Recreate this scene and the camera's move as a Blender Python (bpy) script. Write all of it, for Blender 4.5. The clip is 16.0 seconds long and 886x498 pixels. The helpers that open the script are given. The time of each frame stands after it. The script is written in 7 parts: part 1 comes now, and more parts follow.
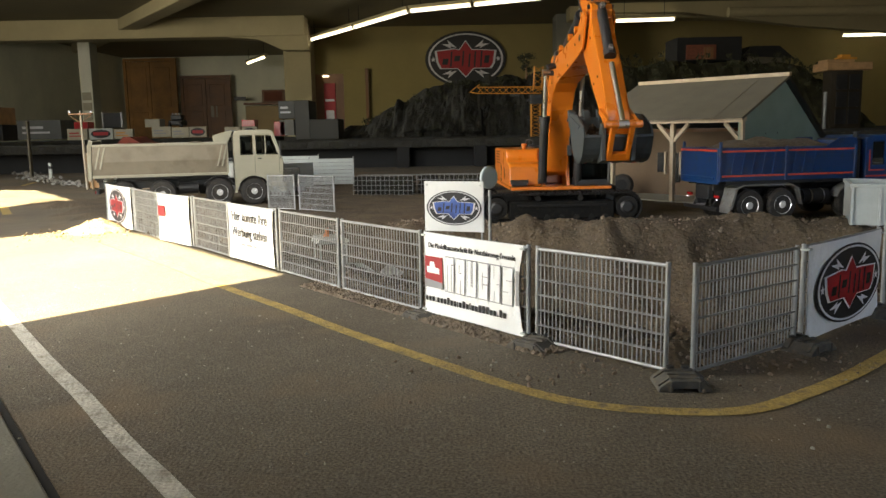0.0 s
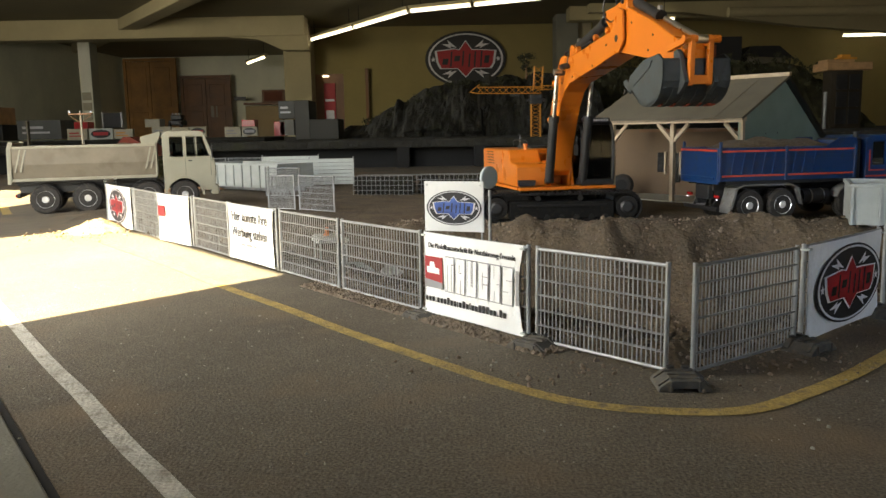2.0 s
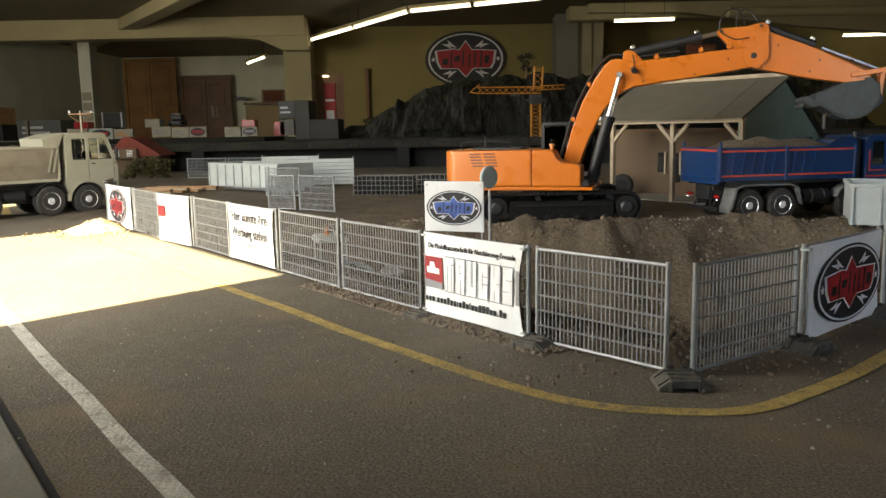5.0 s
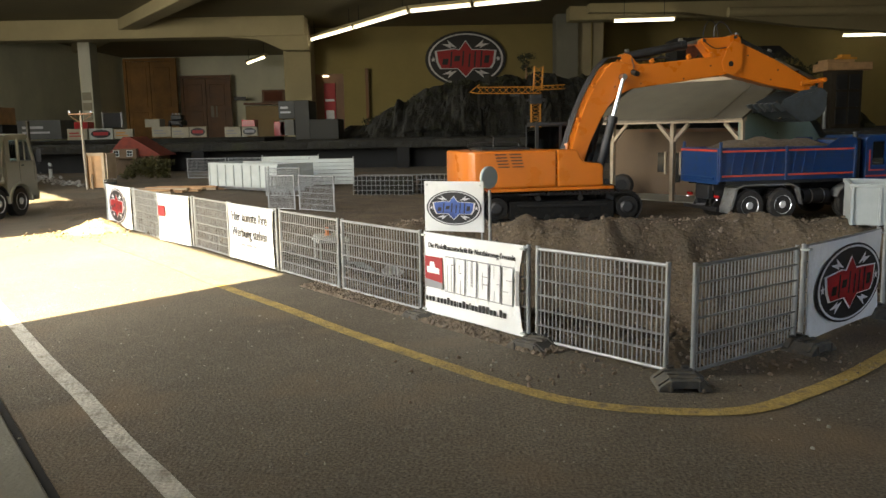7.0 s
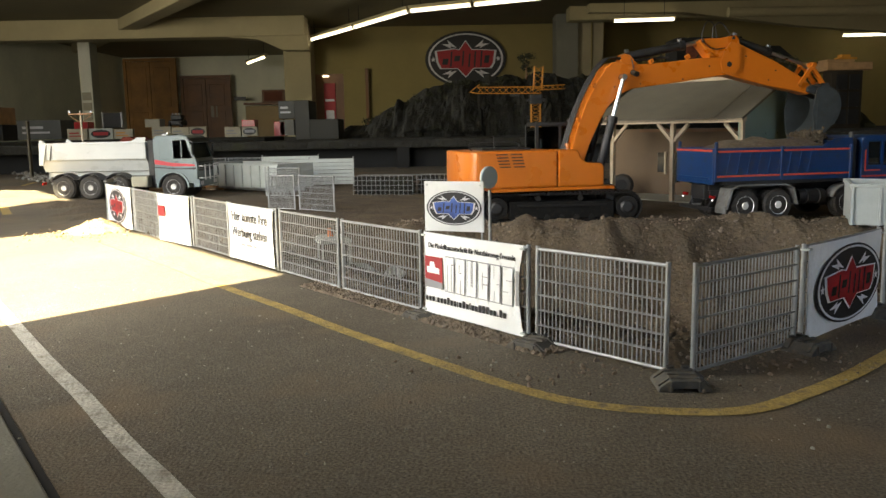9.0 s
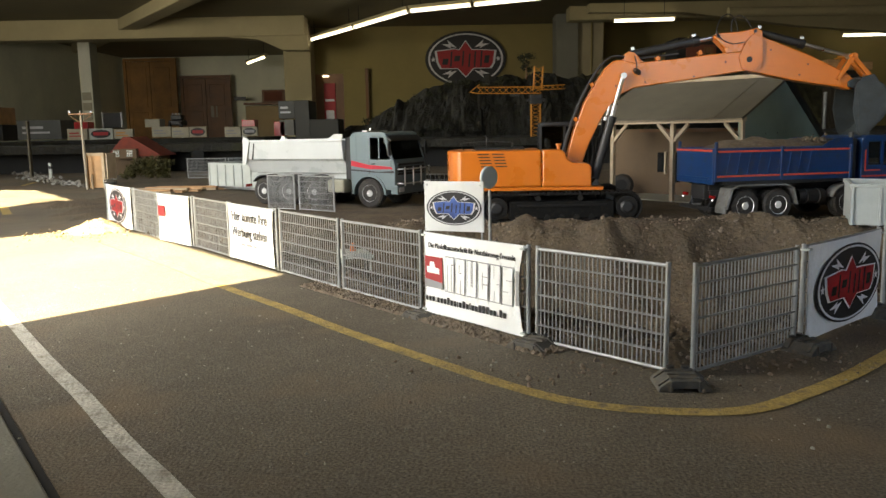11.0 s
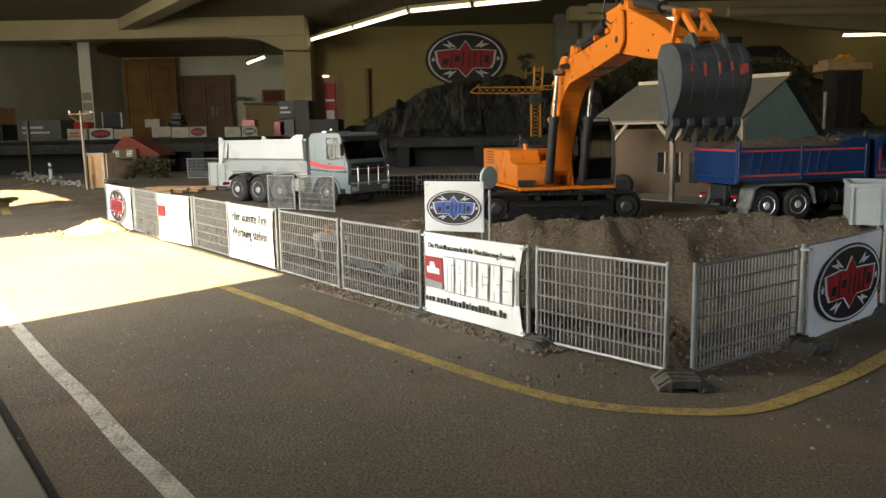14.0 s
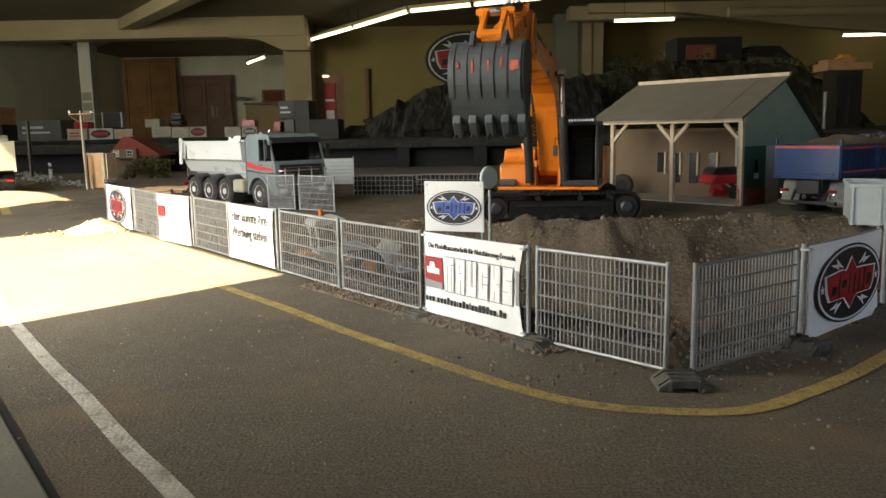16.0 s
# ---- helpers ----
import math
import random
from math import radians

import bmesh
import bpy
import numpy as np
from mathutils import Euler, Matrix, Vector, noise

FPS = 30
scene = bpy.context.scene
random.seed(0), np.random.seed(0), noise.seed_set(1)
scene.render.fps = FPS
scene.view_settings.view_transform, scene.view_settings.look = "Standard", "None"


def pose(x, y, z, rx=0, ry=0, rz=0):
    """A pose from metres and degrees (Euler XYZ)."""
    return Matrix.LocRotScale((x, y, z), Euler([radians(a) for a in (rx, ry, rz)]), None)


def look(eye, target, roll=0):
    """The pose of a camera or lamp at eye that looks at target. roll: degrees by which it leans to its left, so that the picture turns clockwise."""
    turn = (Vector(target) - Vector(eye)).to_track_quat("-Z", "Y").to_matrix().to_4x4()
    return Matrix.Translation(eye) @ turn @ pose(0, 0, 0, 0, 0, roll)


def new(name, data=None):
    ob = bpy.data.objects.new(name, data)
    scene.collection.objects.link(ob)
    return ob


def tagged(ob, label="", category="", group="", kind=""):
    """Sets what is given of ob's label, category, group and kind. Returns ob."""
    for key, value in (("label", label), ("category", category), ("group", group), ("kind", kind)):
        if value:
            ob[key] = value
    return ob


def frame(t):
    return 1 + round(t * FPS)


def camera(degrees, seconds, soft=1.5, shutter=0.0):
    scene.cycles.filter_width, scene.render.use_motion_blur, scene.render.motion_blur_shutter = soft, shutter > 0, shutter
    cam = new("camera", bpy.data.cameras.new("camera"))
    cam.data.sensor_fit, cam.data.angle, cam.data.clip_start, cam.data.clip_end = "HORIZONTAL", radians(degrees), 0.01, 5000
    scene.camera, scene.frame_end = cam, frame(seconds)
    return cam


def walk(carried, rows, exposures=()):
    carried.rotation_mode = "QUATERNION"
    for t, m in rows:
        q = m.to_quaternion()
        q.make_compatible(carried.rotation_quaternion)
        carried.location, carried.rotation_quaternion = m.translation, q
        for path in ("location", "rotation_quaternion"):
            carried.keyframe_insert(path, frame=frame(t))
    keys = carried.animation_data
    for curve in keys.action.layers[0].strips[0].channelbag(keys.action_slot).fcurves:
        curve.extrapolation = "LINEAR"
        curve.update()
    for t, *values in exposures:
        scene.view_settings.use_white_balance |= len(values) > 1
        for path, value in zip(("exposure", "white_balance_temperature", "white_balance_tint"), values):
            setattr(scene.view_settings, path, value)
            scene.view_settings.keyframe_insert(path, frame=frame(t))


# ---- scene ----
cam = camera(56.45, 16.0)
EYE = (0.0, 0.0, 0.18)
AIM = (0.0, math.cos(radians(8.27)), 0.18 - math.sin(radians(8.27)))
walk(cam, [(0.0, look(EYE, AIM, -1.09)), (16.0, look(EYE, AIM, -1.09))])

# ---- light: a high sun through the gate openings behind the camera, tubes on the ceiling ----
SUN_AZ = (0.650, 0.760)          # way the sunlight travels over the floor
SUN_EL = 55.0
EXPOSURE = 3.5
scene.view_settings.exposure = EXPOSURE
world = bpy.data.worlds.new("sky")
scene.world = world
world.use_nodes = True
wn = world.node_tree.nodes
sky = wn.new("ShaderNodeTexSky")
sky.sky_type = "NISHITA"
sky.sun_disc = False
sky.sun_elevation = radians(SUN_EL)
sky.sun_rotation = math.atan2(-SUN_AZ[0], -SUN_AZ[1])
wn["Background"].inputs["Strength"].default_value = 0.05
world.node_tree.links.new(sky.outputs["Color"], wn["Background"].inputs["Color"])
sun_data = bpy.data.lights.new("sun", "SUN")
sun_data.energy, sun_data.angle, sun_data.color = 5.0, radians(0.5), (1.0, 0.86, 0.53)
sun = new("sun", sun_data)
ce = math.cos(radians(SUN_EL))
sun.matrix_world = look((0, 0, 0), (SUN_AZ[0] * ce, SUN_AZ[1] * ce, -math.sin(radians(SUN_EL))))


def gate_frame(u, n, z=0.0):
    """A place by its way along the sun's track (u), across it to the left (n) and its height."""
    return Vector((0.65 * u - 0.76 * n, 0.76 * u + 0.65 * n, z))


WALL_U = -0.14
GATES = [(-1.9, -0.75, 2.1), (0.83, 1.568, 1.39), (2.26, 2.85, 1.98), (8.0, 11.0, 2.1)]  # gate wall openings: from n, to n, height; outer two added for fill light
LINTEL_SLOPE = {0.83: 0.23, 2.26: 0.28}  # unseen lintels sloped to fit the slanted ends of the sun patches
SKY_WATTS = 7.6
# area lamps stand in for sky in each opening, strengths set one by one
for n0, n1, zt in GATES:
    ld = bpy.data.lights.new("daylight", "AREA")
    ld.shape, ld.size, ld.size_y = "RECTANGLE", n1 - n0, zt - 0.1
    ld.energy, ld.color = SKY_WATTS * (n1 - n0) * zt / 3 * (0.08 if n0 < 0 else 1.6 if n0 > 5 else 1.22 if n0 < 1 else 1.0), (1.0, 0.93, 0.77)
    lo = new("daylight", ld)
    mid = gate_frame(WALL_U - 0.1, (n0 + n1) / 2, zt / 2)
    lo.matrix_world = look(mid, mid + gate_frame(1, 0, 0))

# ---- materials ----


def material(name, color, rough=0.6, metal=0.0, var=0.25, scale=30.0, bump=0.0, bump_scale=200.0, dirt=None, coat=0.0, spread=0.0, emit=0.0, speckle=0.0, speckle_scale=450.0, spec=0.5):
    """A surface: colour broken by noise at two sizes, relief, dirt colour in patches, spread from piece to piece."""
    m = bpy.data.materials.new(name)
    m.use_nodes = True
    nt = m.node_tree
    nodes, links = nt.nodes, nt.links
    b = nodes["Principled BSDF"]
    tc = nodes.new("ShaderNodeTexCoord")

    def tex(s, detail=4.0):
        t = nodes.new("ShaderNodeTexNoise")
        t.inputs["Scale"].default_value, t.inputs["Detail"].default_value = s, detail
        links.new(tc.outputs["Object"], t.inputs["Vector"])
        return t

    def mix(fac, a, c, kind="MIX"):
        x = nodes.new("ShaderNodeMix")
        x.data_type, x.blend_type = "RGBA", kind
        for sock, val in ((x.inputs[0], fac), (x.inputs[6], a), (x.inputs[7], c)):
            if hasattr(val, "links") or isinstance(val, bpy.types.NodeSocket):
                links.new(val, sock)
            elif isinstance(val, (int, float)):
                sock.default_value = val
            else:
                sock.default_value = (*val, 1)
        return x.outputs[2]

    def ramp(src, lo, hi):
        r = nodes.new("ShaderNodeMapRange")
        r.inputs[1].default_value, r.inputs[2].default_value = lo, hi
        links.new(src, r.inputs[0])
        return r.outputs[0]

    big, fine = tex(scale), tex(scale * 9, 6.0)
    col = mix(ramp(big.outputs[0], 0.3, 0.7), [c * (1 - var) for c in color], [min(1, c * (1 + var)) for c in color])
    col = mix(ramp(fine.outputs[0], 0.3, 0.7), col, mix(0.5 * var, col, (0, 0, 0)))
    if speckle:
        sp = tex(speckle_scale, 3.0)
        sv = nodes.new("ShaderNodeTexVoronoi")
        sv.inputs["Scale"].default_value = speckle_scale * 0.6
        links.new(tc.outputs["Object"], sv.inputs["Vector"])
        col = mix(ramp(sp.outputs[0], 0.35, 0.62), mix(speckle, col, (0.004, 0.004, 0.004)), col)
        col = mix(ramp(sv.outputs["Color"], 0.62, 1.0), col, mix(speckle * 0.22, col, (0.4, 0.36, 0.3)))
    if dirt:
        d = tex(scale * 2.3, 8.0)
        col = mix(ramp(d.outputs[0], 0.52, 0.72), col, dirt)
    if spread:
        oi = nodes.new("ShaderNodeObjectInfo")
        col = mix(ramp(oi.outputs["Random"], 0, 1), col, mix(spread, col, (0, 0, 0)))
    links.new(col, b.inputs["Base Color"])
    rr = nodes.new("ShaderNodeMapRange")
    rr.inputs[3].default_value, rr.inputs[4].default_value = max(0.02, rough - 0.12), min(1, rough + 0.12)
    links.new(big.outputs[0], rr.inputs[0])
    links.new(rr.outputs[0], b.inputs["Roughness"])
    b.inputs["Metallic"].default_value = metal
    b.inputs["Specular IOR Level"].default_value = spec
    b.inputs["Coat Weight"].default_value = coat
    b.inputs["Coat Roughness"].default_value = 0.22
    if bump:
        bt = tex(bump_scale, 5.0)
        bn = nodes.new("ShaderNodeBump")
        bn.inputs["Strength"].default_value, bn.inputs["Distance"].default_value = bump, 0.6 / bump_scale
        links.new(bt.outputs[0], bn.inputs["Height"])
        links.new(bn.outputs[0], b.inputs["Normal"])
    if emit:
        b.inputs["Emission Color"].default_value = (*color, 1)
        b.inputs["Emission Strength"].default_value = emit
    return m


def glass(name, color=(0.9, 0.95, 0.95), rough=0.02):
    m = bpy.data.materials.new(name)
    m.use_nodes = True
    b = m.node_tree.nodes["Principled BSDF"]
    b.inputs["Base Color"].default_value = (*color, 1)
    b.inputs["Roughness"].default_value = rough
    b.inputs["Transmission Weight"].default_value = 1.0
    b.inputs["IOR"].default_value = 1.3
    return m


ASPHALT = material("asphalt", (0.15, 0.126, 0.089), 0.9, var=0.3, scale=3, bump=0.75, bump_scale=480, dirt=(0.155, 0.112, 0.068), speckle=0.62, speckle_scale=520)
CONCRETE = material("concrete", (0.25, 0.245, 0.2), 0.85, var=0.15, scale=12, bump=0.4, bump_scale=300)
WHITE_LINE = material("white_road_paint", (0.5, 0.48, 0.42), 0.8, var=0.15, scale=30, bump=0.8, bump_scale=330, dirt=(0.2, 0.175, 0.13), speckle=0.3, speckle_scale=520)
YELLOW_LINE = material("yellow_road_paint", (0.42, 0.3, 0.085), 0.85, var=0.25, scale=45, bump=0.8, bump_scale=330, dirt=(0.17, 0.13, 0.07), speckle=0.35, speckle_scale=520)
SOIL = material("soil", (0.126, 0.094, 0.058), 0.95, var=0.35, scale=14, bump=1.0, bump_scale=120, dirt=(0.09, 0.066, 0.045), speckle=0.45, speckle_scale=260)
CLOD = material("clods", (0.17, 0.132, 0.094), 0.95, var=0.3, scale=60, bump=1.0, bump_scale=300)
WIRE = material("dull_fence_wire", (0.27, 0.275, 0.275), 0.55, metal=0.5, var=0.2, scale=60)
MATT_BLACK = material("matt_black_steel", (0.008, 0.008, 0.008), 0.9, var=0.4, scale=60, dirt=(0.018, 0.015, 0.011), spec=0.15)
GALVANISED = material("galvanised_steel", (0.33, 0.34, 0.34), 0.5, metal=0.55, var=0.2, scale=60)
PLASTIC_FOOT = material("black_rubber_foot", (0.085, 0.078, 0.066), 0.75, var=0.3, scale=80, dirt=(0.14, 0.115, 0.08))
BANNER = material("white_banner_cloth", (0.78, 0.79, 0.78), 0.6, var=0.05, scale=20, bump=0.3, bump_scale=60)
INK = material("black_ink", (0.02, 0.02, 0.022), 0.6, var=0.1)
RED_INK = material("red_ink", (0.34, 0.018, 0.022), 0.6, var=0.2, scale=80)
BLUE_INK = material("blue_ink", (0.06, 0.12, 0.4), 0.5, var=0.4, scale=90)
SILVER_INK = material("silver_ink", (0.6, 0.6, 0.62), 0.5, var=0.1)
GREY_INK = material("grey_ink", (0.25, 0.25, 0.26), 0.5, var=0.1)
WALL_PAINT = material("cream_wall_paint", (0.245, 0.197, 0.074), 0.9, var=0.08, scale=1.2, bump=0.1, bump_scale=80)
GREY_WALL = material("pale_grey_wall_paint", (0.82, 0.82, 0.66), 0.9, var=0.08, scale=1.2, bump=0.1, bump_scale=80)
# ceiling has the beam tint darkened, so the upper hall stays dim
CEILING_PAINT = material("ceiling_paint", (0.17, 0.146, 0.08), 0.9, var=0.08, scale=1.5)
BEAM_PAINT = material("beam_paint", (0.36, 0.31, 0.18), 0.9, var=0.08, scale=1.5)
TUBE = material("glowing_tube", (1.0, 0.88, 0.6), 0.5, emit=0.36)
TIMBER_PALE = material("pale_timber", (0.4, 0.315, 0.21), 0.6, var=0.15, scale=40)
WOOD_DOOR = material("brown_wood", (0.36, 0.18, 0.036), 0.5, var=0.25, scale=3)
DARK_WOOD = material("dark_wood", (0.17, 0.075, 0.022), 0.5, var=0.25, scale=3)
PLY = material("plywood", (0.42, 0.25, 0.12), 0.7, var=0.2, scale=25)
BLACK_CLOTH = material("black_cloth", (0.012, 0.012, 0.012), 0.95, var=0.3, scale=10)
ROCK = material("grey_rock", (0.022, 0.021, 0.017), 0.95, var=0.45, scale=6, bump=1.0, bump_scale=25, dirt=(0.026, 0.027, 0.014))
GRAVEL = material("pale_gravel", (0.27, 0.26, 0.235), 0.9, var=0.35, scale=50, bump=0.6, bump_scale=200)
MOSS = material("moss_green", (0.04, 0.038, 0.015), 0.95, var=0.4, scale=15)
LEAF = material("leaf_green", (0.04, 0.042, 0.014), 0.8, var=0.4, scale=20, spread=0.4)
ORANGE = material("orange_paint", (0.56, 0.15, 0.009), 0.3, var=0.05, scale=25, coat=0.4)
YELLOW_PAINT = material("yellow_paint", (0.55, 0.23, 0.02), 0.45, var=0.1, scale=30)
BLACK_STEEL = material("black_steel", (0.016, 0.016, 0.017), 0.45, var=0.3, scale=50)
TRACK_STEEL = material("track_steel", (0.010, 0.010, 0.010), 0.75, var=0.4, scale=90, dirt=(0.024, 0.019, 0.014), spec=0.25)
BUCKET_STEEL = material("bucket_steel", (0.046, 0.055, 0.058), 0.55, metal=0.15, var=0.25, scale=40, dirt=(0.042, 0.042, 0.04))
WORN_RED = material("worn_red_paint", (0.34, 0.06, 0.035), 0.6, var=0.4, scale=120)
RIM_STEEL = material("polished_rim_steel", (0.8, 0.8, 0.8), 0.25, metal=0.3, var=0.2, scale=60)
CHROME = material("chrome", (0.6, 0.6, 0.6), 0.3, metal=1.0, var=0.05)
RUBBER = material("tyre_rubber", (0.028, 0.026, 0.024), 0.8, var=0.3, scale=60, dirt=(0.06, 0.05, 0.04))
CREAM = material("cream_paint", (0.31, 0.295, 0.225), 0.4, var=0.06, scale=20, coat=0.3)
CREAM_DUST = material("dusty_beige_paint", (0.2, 0.172, 0.125), 0.5, var=0.12, scale=14, dirt=(0.155, 0.128, 0.09))
WHITE_BOX = material("white_box_paint", (0.5, 0.52, 0.52), 0.3, var=0.05, scale=14, coat=0.3)
GREY_BLUE = material("grey_blue_paint", (0.125, 0.165, 0.178), 0.35, var=0.06, scale=20, coat=0.4)
BLUE = material("blue_paint", (0.006, 0.033, 0.118), 0.35, var=0.1, scale=20, coat=0.4, dirt=(0.02, 0.034, 0.075))
CRIMSON = material("crimson_stripe_paint", (0.42, 0.012, 0.03), 0.35, var=0.1, coat=0.3)
RED_STRIPE = material("red_stripe_paint", (0.5, 0.06, 0.03), 0.4, var=0.1)
DARK_GLASS = material("dark_glazing", (0.012, 0.013, 0.014), 0.06, var=0.1, coat=0.6)
GLAZING = glass("clear_glazing", (0.75, 0.8, 0.8))
LAMP_RED = material("red_lamp_glass", (0.22, 0.01, 0.01), 0.2, var=0.1)
LAMP_WHITE = material("bright_lamp", (1.0, 0.95, 0.9), 0.2, emit=0.25)
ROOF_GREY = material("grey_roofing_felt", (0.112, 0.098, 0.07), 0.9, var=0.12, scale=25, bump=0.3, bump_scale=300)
GREEN_WALL = material("pale_green_render", (0.2, 0.262, 0.215), 0.85, var=0.08, scale=20)
BROWN_WALL = material("tan_board", (0.125, 0.083, 0.048), 0.85, var=0.12, scale=20)
BRICK_RED = material("red_brick", (0.16, 0.05, 0.026), 0.9, var=0.2, scale=60)
DULL_GREY = material("dull_grey_mudguard", (0.17, 0.17, 0.165), 0.6, var=0.2, scale=60, dirt=(0.12, 0.1, 0.08))
GREEN_DARK = material("dark_green_surface", (0.02, 0.08, 0.05), 0.6, var=0.2, scale=20)
SKIP_WHITE = material("white_skip_paint", (0.42, 0.45, 0.43), 0.45, var=0.08, scale=30)
RED_PAINT = material("red_paint", (0.4, 0.015, 0.02), 0.35, var=0.15, scale=30, coat=0.3)
CREAM_CARD = material("cream_card", (0.36, 0.33, 0.25), 0.7, var=0.1)
MIRROR_GREY = material("grey_disc", (0.42, 0.48, 0.47), 0.5, var=0.05)
ROOF_RED = material("red_roof_tiles", (0.17, 0.03, 0.016), 0.8, var=0.2, scale=60)

# ---- mesh tools ----


def box(bm, x0, x1, y0, y1, z0, z1, bevel=0.0, m=None):
    r = bmesh.ops.create_cube(bm, size=1.0)
    vs = r["verts"]
    for v in vs:
        v.co = Vector(((x0 + x1) / 2 + v.co.x * (x1 - x0), (y0 + y1) / 2 + v.co.y * (y1 - y0), (z0 + z1) / 2 + v.co.z * (z1 - z0)))
    if bevel:
        es = list({e for v in vs for e in v.link_edges})
        g = bmesh.ops.bevel(bm, geom=es, offset=bevel, segments=2, affect="EDGES", profile=0.5)
        vs = list({v for f in g["faces"] for v in f.verts} | {v for v in vs if v.is_valid})
    if m is not None:
        for v in vs:
            v.co = m @ v.co
    return vs


def rod(bm, p, q, r, seg=10, r2=None):
    p, q = Vector(p), Vector(q)
    d = q - p
    g = bmesh.ops.create_cone(bm, cap_ends=True, segments=seg, radius1=r, radius2=r if r2 is None else r2, depth=d.length)
    m = Matrix.Translation((p + q) / 2) @ d.to_track_quat("Z", "Y").to_matrix().to_4x4()
    for v in g["verts"]:
        v.co = m @ v.co
    return g["verts"]


def prism(bm, pts, a0, a1, axis="y", bevel=0.0):
    """A flat outline pushed from a0 to a1 along an axis; the outline is in the other two (xz, yz or xy)."""
    def at(p, a):
        return {"y": (p[0], a, p[1]), "x": (a, p[0], p[1]), "z": (p[0], p[1], a)}[axis]
    lo = [bm.verts.new(at(p, a0)) for p in pts]
    hi = [bm.verts.new(at(p, a1)) for p in pts]
    fs = [bm.faces.new(lo), bm.faces.new(hi[::-1])]
    k = len(pts)
    for i in range(k):
        fs.append(bm.faces.new((lo[i], hi[i], hi[(i + 1) % k], lo[(i + 1) % k])))
    bmesh.ops.recalc_face_normals(bm, faces=fs)
    if bevel:
        es = list({e for f in fs for e in f.edges})
        bmesh.ops.bevel(bm, geom=es, offset=bevel, segments=2, affect="EDGES", profile=0.5)


def pipe(bm, pts, r, seg=7, steps=5):
    """A bent tube of one skin along a smooth line through the points."""
    P = [Vector(p) for p in pts]
    line = []
    for i in range(len(P) - 1):
        a, b, c, d = P[max(i - 1, 0)], P[i], P[i + 1], P[min(i + 2, len(P) - 1)]
        for k in range(steps):
            t = k / steps
            line.append(0.5 * (2 * b + (c - a) * t + (2 * a - 5 * b + 4 * c - d) * t * t + (3 * b - a - 3 * c + d) * t ** 3))
    line.append(P[-1])
    rings, side = [], None
    for i, p in enumerate(line):
        axis = (line[min(i + 1, len(line) - 1)] - line[max(i - 1, 0)]).normalized()
        side = axis.orthogonal() if side is None else side - axis * side.dot(axis)
        side.normalize()
        up = axis.cross(side)
        rings.append([bm.verts.new(p + (side * math.cos(2 * math.pi * k / seg) + up * math.sin(2 * math.pi * k / seg)) * r) for k in range(seg)])
    for a, b in zip(rings, rings[1:]):
        for k in range(seg):
            bm.faces.new((a[k], a[(k + 1) % seg], b[(k + 1) % seg], b[k]))
    bm.faces.new(rings[0][::-1])
    bm.faces.new(rings[-1])


def lathe(bm, prof, axis_y=0.0, seg=24, centre=(0, 0)):
    """A profile (y, radius) turned about the y axis through (x, z) = centre."""
    rings = []
    for y, r in prof:
        rings.append([bm.verts.new((centre[0] + r * math.cos(2 * math.pi * i / seg), axis_y + y, centre[1] + r * math.sin(2 * math.pi * i / seg))) for i in range(seg)])
    fs = []
    for a, b in zip(rings, rings[1:]):
        for i in range(seg):
            fs.append(bm.faces.new((a[i], a[(i + 1) % seg], b[(i + 1) % seg], b[i])))
    fs.append(bm.faces.new(rings[0]))
    fs.append(bm.faces.new(rings[-1][::-1]))
    bmesh.ops.recalc_face_normals(bm, faces=fs)


def part(name, bm, mat, parent=None, label="", m=None, smooth=False):
    me = bpy.data.meshes.new(name)
    bm.to_mesh(me)
    bm.free()
    me.materials.append(mat)
    if smooth:
        me.shade_smooth()
    ob = new(name, me)
    if parent is not None:
        ob.parent = parent
    if m is not None:
        ob.matrix_basis = m
    if label:
        tagged(ob, label)
    return ob


def made(name, mat, fn, parent=None, label="", m=None, smooth=False):
    bm = bmesh.new()
    fn(bm)
    return part(name, bm, mat, parent, label, m, smooth)


def thing(name, label, category, m=None, group="", kind=""):
    ob = new(name)
    ob.empty_display_size = 0.02
    if m is not None:
        ob.matrix_basis = m
    return tagged(ob, label, category, group, kind)


def writing(name, text, size, mat, parent, m, label="", stretch=1.0, bold=0.0):
    """Flat lettering in the built-in font, turned into a mesh."""
    cu = bpy.data.curves.new(name, "FONT")
    cu.body, cu.size, cu.align_x, cu.align_y, cu.extrude, cu.offset = text, size, "CENTER", "CENTER", 0.0003, bold
    tmp = bpy.data.objects.new(name, cu)
    scene.collection.objects.link(tmp)
    me = bpy.data.meshes.new_from_object(tmp.evaluated_get(bpy.context.evaluated_depsgraph_get()))
    bpy.data.objects.remove(tmp)
    me.materials.clear()
    me.materials.append(mat)
    me.transform(Matrix.Diagonal((stretch, 1, 1, 1)))
    ob = new(name, me)
    ob.parent = parent
    ob.matrix_basis = m
    if label:
        tagged(ob, label)
    return ob


# ---- ground ----
FENCE_L = [(0.1635, 0.578), (0.0745, 0.679), (-0.0195, 0.798), (-0.116, 0.924), (-0.211, 1.055), (-0.307, 1.183), (-0.394, 1.304), (-0.485, 1.409), (-0.576, 1.543), (-0.682, 1.686)]
FENCE_R = [(0.1742, 0.573), (0.2865, 0.6535), (0.406, 0.759)]


def fence_inset(x, y):
    """How far a place lies inside the dig, from the two fence lines."""
    a = ((x - 0.165) * 0.790 + (y - 0.580) * 0.613)
    b = (-(x - 0.176) * 0.60 + (y - 0.581) * 0.80)
    return min(a, b)


